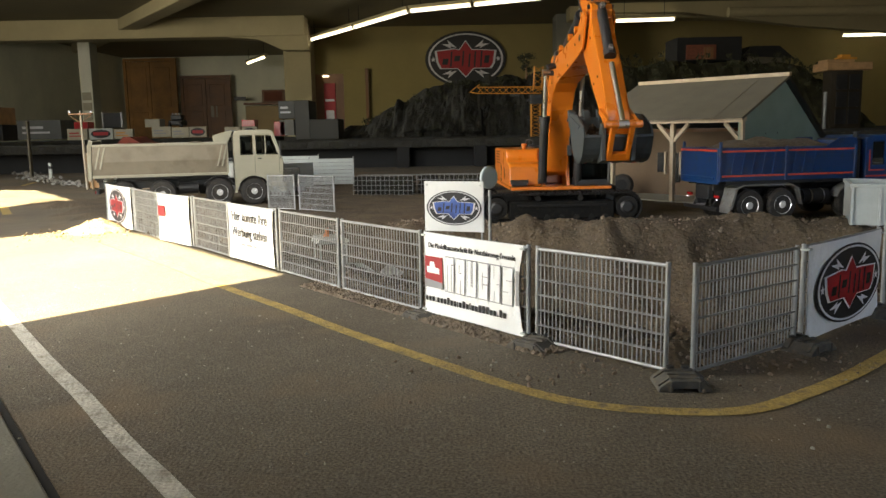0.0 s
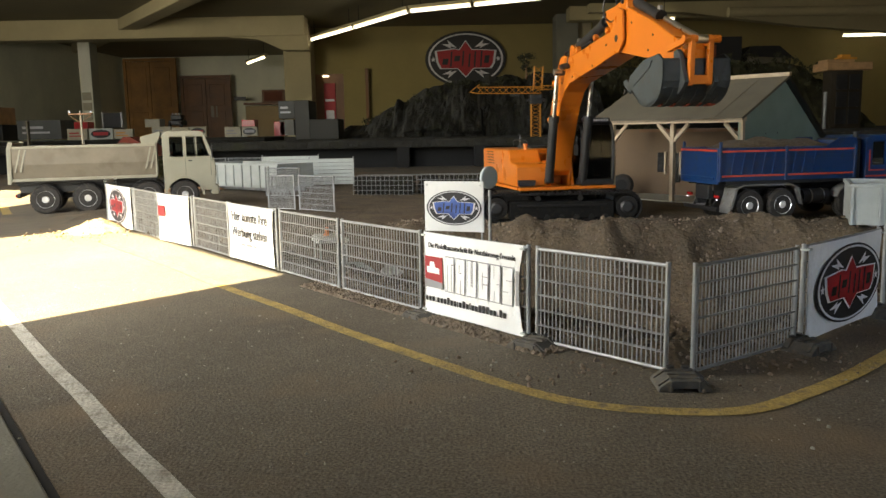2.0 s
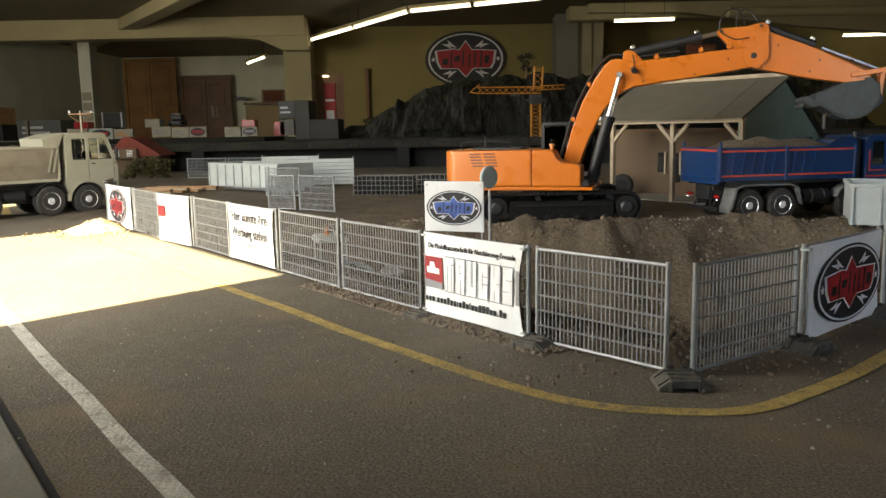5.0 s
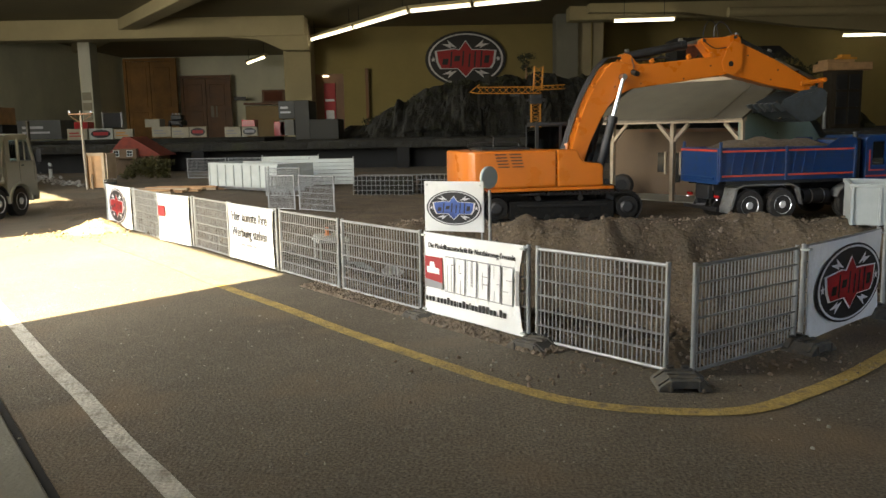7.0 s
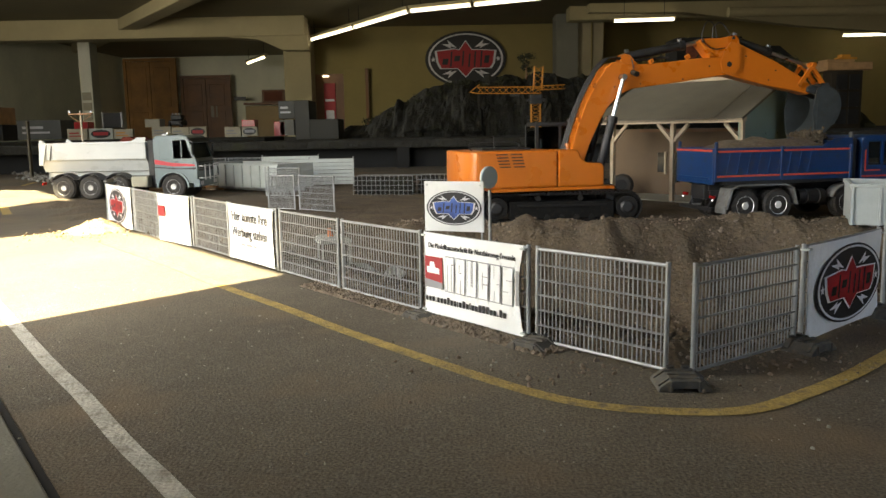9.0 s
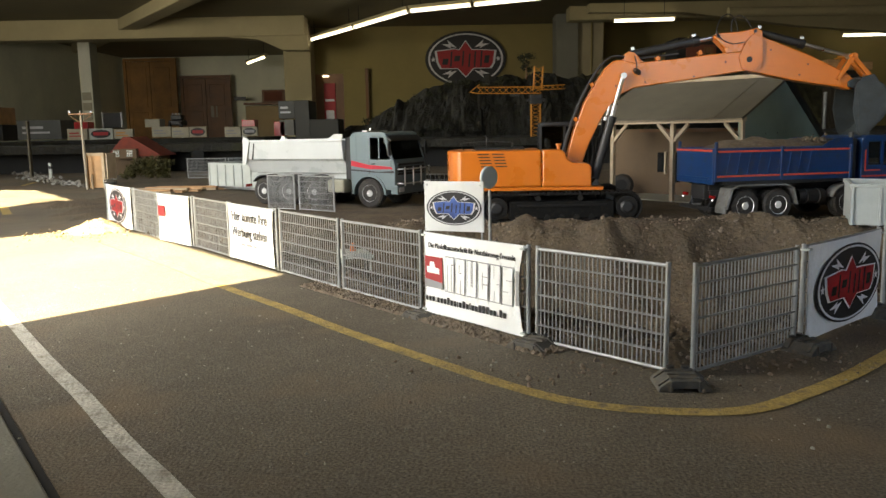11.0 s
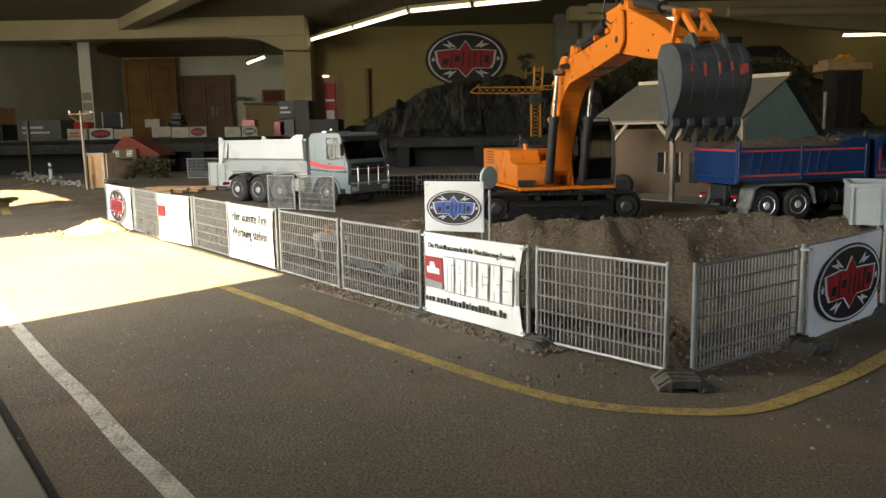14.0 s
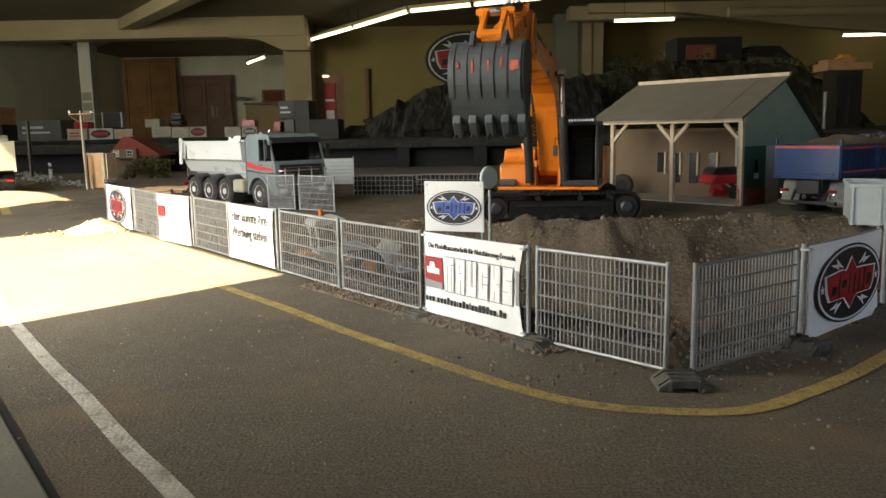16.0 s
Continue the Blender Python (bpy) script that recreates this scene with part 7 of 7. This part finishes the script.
def build_blue_truck():
    th = thing("tipper_truck", "blue model tipper truck with orange stripes, loaded with earth", "truck")
    wheels = chassis(th, (0.20, 0.095, -0.0875, -0.1725), 0.0365, 0.026, RIM_STEEL, (False, False, True, True))
    cab = truck_cab(th, BLUE, 0.20, x0=0.128, x1=0.262)
    for s in (-1, 1):
        made("side_stripe", RED_STRIPE, lambda bm: [prism(bm, q, *sorted((s * 0.08, s * 0.081)), "y") for q in ([(0.13, 0.094), (0.25, 0.094), (0.25, 0.098), (0.13, 0.098)], [(0.14, 0.108), (0.18, 0.108), (0.18, 0.111), (0.14, 0.111)], [(0.137, 0.108), (0.140, 0.108), (0.140, 0.158), (0.137, 0.158)])], cab)
    hw, x0, x1, zb, zt = 0.082, -0.255, 0.100, 0.098, 0.170
    b = made("tipper_body", BLUE, lambda bm: (*[prism(bm, [(x0, zb), (x1, zb), (x1, zt), (x0, zt)], *sorted((s * hw, s * (hw - 0.003))), "y") for s in (-1, 1)], box(bm, x0, x1, -hw, hw, zb - 0.004, zb), box(bm, x1 - 0.002, x1 + 0.002, -hw, hw, zb, zt + 0.01)), th, "blue steel tipping body")
    for s in (-1, 1):
        made("body_stripe", RED_STRIPE, lambda bm: [box(bm, x0 + 0.002, x1, *sorted((s * hw, s * (hw + 0.0016))), z, z + 0.004) for z in (zb + 0.006, zt - 0.010)], b, "orange-red stripe")
        for k in range(9):
            x = x0 + 0.03 + k * 0.026
            made("rib", BLUE, lambda bm: prism(bm, [(x, zb + 0.012), (x + 0.0035, zb + 0.012), (x + 0.012, zt - 0.012), (x + 0.0085, zt - 0.012)], *sorted((s * hw, s * (hw + 0.0022))), "y"), b)
        for x in (x0 + 0.002, -0.085, x1 - 0.004):
            made("stake", BLUE, lambda bm: box(bm, x - 0.003, x + 0.004, *sorted((s * (hw - 0.001), s * (hw + 0.004))), zb - 0.004, zt + (0.014 if x < -0.2 else 0.002), 0.001), b)
        made("sill", BLACK_STEEL, lambda bm: box(bm, x0 + 0.02, x1, *sorted((s * (hw - 0.01), s * (hw - 0.002))), zb - 0.012, zb - 0.004, 0.001), b)
        made("headboard_wing", BLUE, lambda bm: prism(bm, [(0.02, zt), (x1, zt), (x1, zt + 0.018), (0.055, zt + 0.018)], *sorted((s * hw, s * (hw - 0.002))), "y"), b)
        for x in (-0.13,):
            made("mudguard", DULL_GREY, lambda bm: [prism(bm, q, *sorted((s * 0.036, s * 0.084)), "y") for q in ([(-0.224, 0.030), (-0.219, 0.030), (-0.206, 0.076), (-0.211, 0.078)], [(-0.211, 0.078), (-0.206, 0.076), (-0.19, 0.082), (-0.19, 0.085)], [(-0.19, 0.082), (-0.07, 0.082), (-0.07, 0.085), (-0.19, 0.085)], [(-0.07, 0.082), (-0.052, 0.074), (-0.049, 0.076), (-0.07, 0.085)], [(-0.052, 0.074), (-0.042, 0.036), (-0.038, 0.036), (-0.049, 0.076)])], th, "grey steel mudguard")
        wheel_cover(th, 0.095, 0.0365, *sorted((s * 0.05, s * 0.084)), DULL_GREY, 0.1, 0.9)
        made("tail_light", LAMP_RED, lambda bm: box(bm, -0.249, -0.244, s * 0.062 - 0.011, s * 0.062 + 0.011, 0.055, 0.062, 0.001), th, "red tail light")
        made("marker_lamp", LAMP_WHITE, lambda bm: box(bm, -0.2505, -0.2488, s * 0.068 - 0.0014, s * 0.068 + 0.0014, 0.050, 0.0528), th, "small bright lamp")
        made("mud_flap", DULL_GREY, lambda bm: box(bm, -0.226, -0.223, *sorted((s * 0.04, s * 0.083)), 0.020, 0.036), th)
    gate = made("tailgate", BLUE, lambda bm: (box(bm, x0 - 0.005, x0 + 0.001, -hw - 0.002, hw + 0.002, zb - 0.010, zt, 0.001), box(bm, x0 - 0.009, x0 - 0.003, -hw + 0.01, hw - 0.01, zb + 0.0, zb + 0.006, 0.001)), b, "blue tailgate")
    made("body_stripe", RED_STRIPE, lambda bm: box(bm, x0 - 0.0066, x0 - 0.0048, -hw, hw, zt - 0.008, zt - 0.003), gate)
    made("earth_load", SOIL, lambda bm: load_heap(bm, x0 + 0.004, x1 - 0.004, hw - 0.004, zt - 0.006, 0.034, 8.3), th, "brown earth load", smooth=True)
    made("tow_frame", BLACK_STEEL, lambda bm: (box(bm, -0.25, -0.235, -0.03, 0.03, 0.05, 0.085, 0.003), box(bm, -0.256, -0.246, -0.075, 0.075, 0.026, 0.034, 0.001), *[prism(bm, [(-0.25, 0.03), (-0.244, 0.03), (-0.225, 0.06), (-0.231, 0.06)], y, y + 0.005, "y") for y in (-0.045, 0.04)], rod(bm, (-0.262, 0, 0.045), (-0.24, 0, 0.045), 0.006, 12)), th)
    [made("side_tank", BLACK_STEEL, lambda bm: rod(bm, (-0.03, y, 0.052), (0.04, y, 0.052), 0.018, 18), th) for y in (-0.06, 0.06)]
    for x, s in ((-0.01, -1), (-0.01, 1), (0.022, -1), (0.022, 1)):
        made("tank_strap", CHROME, lambda bm: rod(bm, (x, s * 0.06, 0.052), (x + 0.003, s * 0.06, 0.052), 0.0186, 18), th)
    made("tipping_frame", BLACK_STEEL, lambda bm: box(bm, -0.24, 0.1, -0.034, 0.034, 0.070, 0.094, 0.002), th)
    made("exhaust_stack", BLACK_STEEL, lambda bm: (box(bm, 0.104, 0.122, -0.07, 0.07, 0.07, 0.185, 0.003), rod(bm, (0.113, -0.06, 0.18), (0.113, -0.06, 0.2), 0.006, 12)), th)
    th.scale = (0.8, 0.8, 0.8)
    return th, wheels


WHITE = build_white_truck()
GREY = build_grey_truck()
BLUET = build_blue_truck()
WHITE[0].scale = GREY[0].scale = (0.92, 0.92, 0.92)


def build_loader():
    th = thing("wheel_loader", "white and yellow model wheel loader working down in the dig", "wheel loader")
    made("chassis", YELLOW_PAINT, lambda bm: prism(bm, [(-0.085, 0.030), (-0.02, 0.026), (0.05, 0.026), (0.05, 0.040), (-0.01, 0.046), (-0.03, 0.062), (-0.080, 0.060), (-0.088, 0.045)], -0.026, 0.026, "y", 0.003), th, "yellow engine hood")
    cab = made("cab", SKIP_WHITE, lambda bm: (box(bm, -0.022, 0.022, -0.024, 0.024, 0.045, 0.060, 0.002), prism(bm, [(-0.026, 0.100), (0.022, 0.100), (0.026, 0.104), (0.018, 0.109), (-0.022, 0.109)], -0.027, 0.027, "y", 0.002), *[box(bm, x, x + 0.003, y, y + 0.003, 0.06, 0.101) for x in (-0.022, 0.019) for y in (-0.024, 0.021)]), th, "white cab with large windows")
    made("window", GLAZING, lambda bm: box(bm, -0.019, 0.019, -0.0225, -0.0215, 0.061, 0.100), cab)
    made("window", GLAZING, lambda bm: box(bm, 0.0205, 0.0215, -0.021, 0.021, 0.061, 0.100), cab)
    made("beacon", ORANGE, lambda bm: (rod(bm, (-0.005, 0, 0.108), (-0.005, 0, 0.112), 0.005, 12), rod(bm, (-0.005, 0, 0.112), (-0.005, 0, 0.122), 0.0038, 12, 0.003)), cab, "orange warning beacon")
    for y in (-0.016, 0.013):
        made("lift_arm", SKIP_WHITE, lambda bm: prism(bm, [(0.02, 0.055), (0.05, 0.050), (0.095, 0.022), (0.10, 0.026), (0.055, 0.060), (0.02, 0.064)], y, y + 0.004, "y"), th)
    made("bucket", GALVANISED, lambda bm: [prism(bm, q, -0.042, 0.042, "y") for q in ([(0.095, 0.008), (0.14, 0.004), (0.14, 0.007), (0.097, 0.011)], [(0.094, 0.008), (0.097, 0.010), (0.094, 0.040), (0.091, 0.040)], [(0.091, 0.040), (0.094, 0.040), (0.106, 0.050), (0.104, 0.052)])], th)
    for x in (-0.058, 0.045):
        for s in (-1, 1):
            w = made("wheel", RUBBER, lambda bm: lathe(bm, [(-0.010, 0.014), (-0.010, 0.024), (-0.007, 0.027), (0.007, 0.027), (0.010, 0.024), (0.010, 0.014)], s * 0.036, 24, (x, 0.027)), th)
            made("rim", YELLOW_PAINT, lambda bm: lathe(bm, [(-0.0105, 0.004), (-0.0105, 0.0135), (0.0105, 0.0135), (0.0105, 0.004)], s * 0.036, 20, (x, 0.027)), w)
    return th


LOADER = build_loader()


def build_spoil():
    bm = bmesh.new()
    rnd = random.Random(21)
    for _ in range(260):
        p = Vector((rnd.gauss(0, 0.013), rnd.gauss(0, 0.017), rnd.gauss(0, 0.006)))
        g = bmesh.ops.create_icosphere(bm, subdivisions=1, radius=rnd.choice((0.002, 0.003, 0.003, 0.004, 0.006)))
        for v in g["verts"]:
            v.co = p + Vector((v.co.x * rnd.uniform(0.7, 1.3), v.co.y, v.co.z * rnd.uniform(0.6, 1.1)))
    return tagged(part("earth_spoil", bm, SOIL), "loose brown earth tipped from the bucket", "earth", kind="stuff")


SPOIL = build_spoil()
# ---- what moves ----


def ease(rows, t):
    """A value read from (time, value) pairs with a smooth curve through them."""
    if t <= rows[0][0]:
        return rows[0][1]
    if t >= rows[-1][0]:
        return rows[-1][1]
    i = max(k for k in range(len(rows)) if rows[k][0] <= t)
    (t0, v0), (t1, v1) = rows[i], rows[i + 1]

    def slope(k):
        if k == 0 or k == len(rows) - 1:
            return 0.0
        a = (rows[k][1] - rows[k - 1][1]) / (rows[k][0] - rows[k - 1][0])
        b = (rows[k + 1][1] - rows[k][1]) / (rows[k + 1][0] - rows[k][0])
        return 0.0 if a * b <= 0 else 2 * a * b / (a + b)
    h = t1 - t0
    s = (t - t0) / h
    m0, m1 = slope(i) * h, slope(i + 1) * h
    return (2 * s ** 3 - 3 * s * s + 1) * v0 + (s ** 3 - 2 * s * s + s) * m0 + (3 * s * s - 2 * s ** 3) * v1 + (s ** 3 - s * s) * m1


YAW = [(0.0, -87.4), (1.0, -87.6), (1.5, -86.0), (2.0, -78.4), (2.5, -67.3), (3.0, -55.6), (3.5, -46.8), (4.0, -37.0), (5.2, -12.0), (6.5, 8.3), (7.0, 12.0), (8.0, 13.5), (9.2, 12.9), (10.2, 7.0), (11.5, -14.0), (12.0, -30.5), (12.5, -44.0), (13.0, -55.0), (13.5, -66.5), (14.0, -78.4), (14.5, -88.8), (15.0, -99.2), (15.5, -105.8), (16.0, -105.4)]
BOOM_ANGLE = [(0.0, 33.5), (1.0, 33.6), (2.0, 33.2), (3.0, 32.1), (4.0, 31.5), (6.5, 31.0), (9.2, 30.9), (11.5, 31.1), (13.0, 31.6), (14.0, 32.9), (16.0, 32.3)]
STICK_ANGLE = [(0.0, -44.1), (0.5, -29.5), (1.0, -13.3), (1.5, -12.7), (2.0, -12.7), (3.0, -12.7), (3.5, -13.6), (4.0, -15.2), (6.5, -15.6), (9.2, -15.5), (11.5, -14.8), (12.5, -14.3), (13.5, -13.2), (14.0, -11.9), (14.5, -10.6), (16.0, -8.8)]
BUCKET_ANGLE = [(0.0, -194.8), (0.5, -182.0), (1.0, -167.4), (2.0, -166.8), (3.0, -167.0), (4.0, -167.0), (6.5, -168.0), (7.0, -166.0), (7.5, -163.0), (7.8, -140.0), (8.0, -123.0), (8.5, -109.0), (9.2, -91.0), (11.5, -88.0), (12.0, -88.0), (13.0, -79.0), (13.5, -78.5), (14.0, -78.5), (14.5, -77.5), (16.0, -76.3)]


def plane(yaw):
    """The frame of the digging arm's upright plane in the excavator's space."""
    return pose(0, 0, 0, 0, 0, yaw) @ Matrix.Translation((0, FOOT_Y, 0))


def at_angle(x, z, deg, y=0.0):
    return Matrix.Translation((x, y, z)) @ Matrix.Rotation(-radians(deg), 4, "Y")


def turn2(p, deg):
    c, s = math.cos(radians(deg)), math.sin(radians(deg))
    return (p[0] * c - p[1] * s, p[0] * s + p[1] * c)


def add2(a, b):
    return (a[0] + b[0], a[1] + b[1])


def arm_poses(t):
    """Poses of all arm pieces at time t, in the excavator's space."""
    pl = plane(ease(YAW, t))
    b, s, k = ease(BOOM_ANGLE, t), ease(STICK_ANGLE, t), ease(BUCKET_ANGLE, t)
    foot = (FOOT_X, FOOT_Z)
    tip = add2(foot, turn2((BOOM, 0), b))
    pin = add2(tip, turn2((STICK, 0), s))
    out = {"boom": pl @ at_angle(*foot, b), "stick": pl @ at_angle(*tip, s), "bucket": pl @ at_angle(*pin, k)}
    rock = add2(tip, turn2(ROCKER_PIN, s))
    ear = add2(pin, turn2(BUCKET_PIN, k))
    d = math.hypot(ear[0] - rock[0], ear[1] - rock[1])
    r1, r2 = 0.0485, 0.0551
    d = min(max(d, 0.007), r1 + r2 - 0.0005)
    a = (r1 * r1 - r2 * r2 + d * d) / (2 * d)
    h = math.sqrt(max(r1 * r1 - a * a, 0.0))
    ux, uz = (ear[0] - rock[0]) / d, (ear[1] - rock[1]) / d
    cands = [(rock[0] + a * ux - q * h * uz, rock[1] + a * uz + q * h * ux) for q in (-1, 1)]
    along = turn2((0.6, 0.8), s)
    joint = max(cands, key=lambda p: (p[0] - rock[0]) * along[0] + (p[1] - rock[1]) * along[1])
    ang = lambda p, q: math.degrees(math.atan2(q[1] - p[1], q[0] - p[0]))
    out["rocker"] = pl @ at_angle(*rock, ang(rock, joint))
    out["tipping"] = pl @ at_angle(*joint, ang(joint, ear))
    ends = {"boom_ram": ((0.076, 0.078), add2(foot, turn2(BOOM_ROD, b))),
            "stick_ram": (add2(foot, turn2(BOOM_EAR, b)), add2(tip, turn2(STICK_HEEL, s))),
            "bucket_ram": (add2(tip, turn2(STICK_TOP, s)), joint)}
    for name, (p, q) in ends.items():
        for side in ((-1, 1) if name == "boom_ram" else (0,)):
            out[name, side] = (pl @ at_angle(*p, ang(p, q), side * 0.034), pl @ at_angle(*q, ang(p, q), side * 0.034))
    return out


def drive(truck, wheels, rows):
    """Drive a lorry along rows of time, x, y and heading; its wheels roll with it."""
    scale = truck.scale.copy()
    channels = [[(r[0], r[k]) for r in rows] for k in (1, 2, 3)]
    steps = [i / 10 for i in range(161)]
    path = [(t, *(ease(c, t) for c in channels)) for t in steps]
    walk(truck, [(t, pose(x, y, 0, 0, 0, h)) for t, x, y, h in path])
    truck.scale = scale
    for wh, r in wheels:
        base = wh.matrix_basis.translation.copy()
        angle, turned, last = 0.0, [], path[0]
        for p in path:
            go = (p[1] - last[1]) * math.cos(radians(p[3])) + (p[2] - last[2]) * math.sin(radians(p[3]))
            angle += max(-80.0, min(80.0, math.degrees(go / (r * scale.x))))
            turned.append((p[0], pose(*base, 0, angle, 0)))
            last = p
        walk(wh, turned)
    return path


def motions():
    ex, up, bo, st, bu, ro, tl = EXC
    steps = [i / 5 for i in range(81)]
    arm = [(t, arm_poses(t)) for t in steps]
    walk(up, [(t, pose(0, 0, 0, 0, 0, ease(YAW, t))) for t in steps])
    for ob, key in ((bo, "boom"), (st, "stick"), (bu, "bucket"), (ro, "rocker"), (tl, "tipping")):
        walk(ob, [(t, a[key]) for t, a in arm])
    for name, side, barrel, ram in RAMS:
        walk(barrel, [(t, a[name, side][0]) for t, a in arm])
        walk(ram, [(t, a[name, side][1]) for t, a in arm])
    drive(*WHITE, [(0.0, -0.642, 2.12, 15), (1.0, -0.722, 2.09, 16), (2.0, -0.80, 2.05, 18), (3.0, -0.885, 2.02, 20), (4.2, -0.955, 1.96, 24), (5.2, -1.00, 1.87, 50), (6.3, -1.035, 1.81, 76), (7.0, -1.06, 1.765, 86), (7.5, -1.068, 1.735, 89), (8.0, -1.14, 1.66, 92), (9.2, -1.27, 1.55, 93), (11.3, -1.36, 1.55, 95), (13.0, -1.36, 1.85, 105), (14.6, -1.32, 2.38, 118), (16.0, -1.535, 2.80, 120)])
    drive(*GREY, [(0.0, -2.7, 3.5, -38), (5.0, -2.7, 3.5, -38), (6.3, -2.05, 3.15, -38), (7.0, -1.60, 2.82, -42), (7.5, -1.30, 2.62, -42), (8.0, -1.135, 2.48, -22), (8.5, -1.04, 2.42, -8), (9.0, -0.91, 2.41, -3), (10.2, -0.54, 2.26, -16), (11.3, -0.225, 2.036, -31), (12.3, -0.19, 1.99, -34), (13.0, -0.198, 2.015, -34), (13.5, -0.278, 2.08, -34), (14.0, -0.367, 2.15, -35), (14.5, -0.45, 2.18, -37), (15.0, -0.51, 2.17, -43), (16.0, -0.50, 2.155, -45)])
    blue = drive(*BLUET, [(0.0, 0.689, 1.608, 12), (8.3, 0.689, 1.608, 12), (9.0, 0.680, 1.606, 12), (13.0, 0.680, 1.606, 12), (13.5, 0.686, 1.607, 13), (14.0, 0.712, 1.612, 16), (14.5, 0.747, 1.625, 22), (15.0, 0.801, 1.682, 28), (15.5, 0.845, 1.711, 33), (16.0, 0.878, 1.735, 36)])
    # earth rides in the bucket, drops into the blue lorry and drives off with it
    rows = [(t, Matrix.Translation((*SLEW, 0)) @ arm_poses(t)["bucket"] @ Matrix.Translation((0.044, 0, 0.024))) for t in [i / 5 for i in range(41)]]
    start = rows[-1][1].translation
    t0, bx, by, bh = min(blue, key=lambda p: abs(p[0] - 9.2))
    rest = (pose(bx, by, 0, 0, 0, bh) @ pose(0.035, 0.0, 0.139)).translation
    for k in range(1, 8):
        f = (k / 7) ** 1.6
        p = start.lerp(rest, f)
        rows.append((8.0 + 0.165 * k, pose(*p, 0, 0, bh)))
    rows += [(t, pose(x, y, 0, 0, 0, h) @ pose(0.035, 0.0, 0.139)) for t, x, y, h in blue if t > 9.2 and round(t * 10) % 2 == 0]
    walk(SPOIL, rows)
    walk(LOADER, [(t, pose(x, y, z, 0, p, h)) for t, x, y, z, h, p in ((0.0, -0.175, 1.27, -0.090, 20, 0), (4.0, -0.175, 1.27, -0.088, 20, 0), (9.0, -0.17, 1.27, -0.090, 18, 0), (11.3, -0.14, 1.29, -0.118, 14, 2), (12.3, -0.14, 1.29, -0.118, 14, 2), (13.0, -0.165, 1.28, -0.095, 18, 0), (14.5, -0.17, 1.27, -0.082, 20, -3), (15.3, -0.17, 1.265, -0.066, 22, -5), (16.0, -0.17, 1.26, -0.058, 24, -6))])


motions()
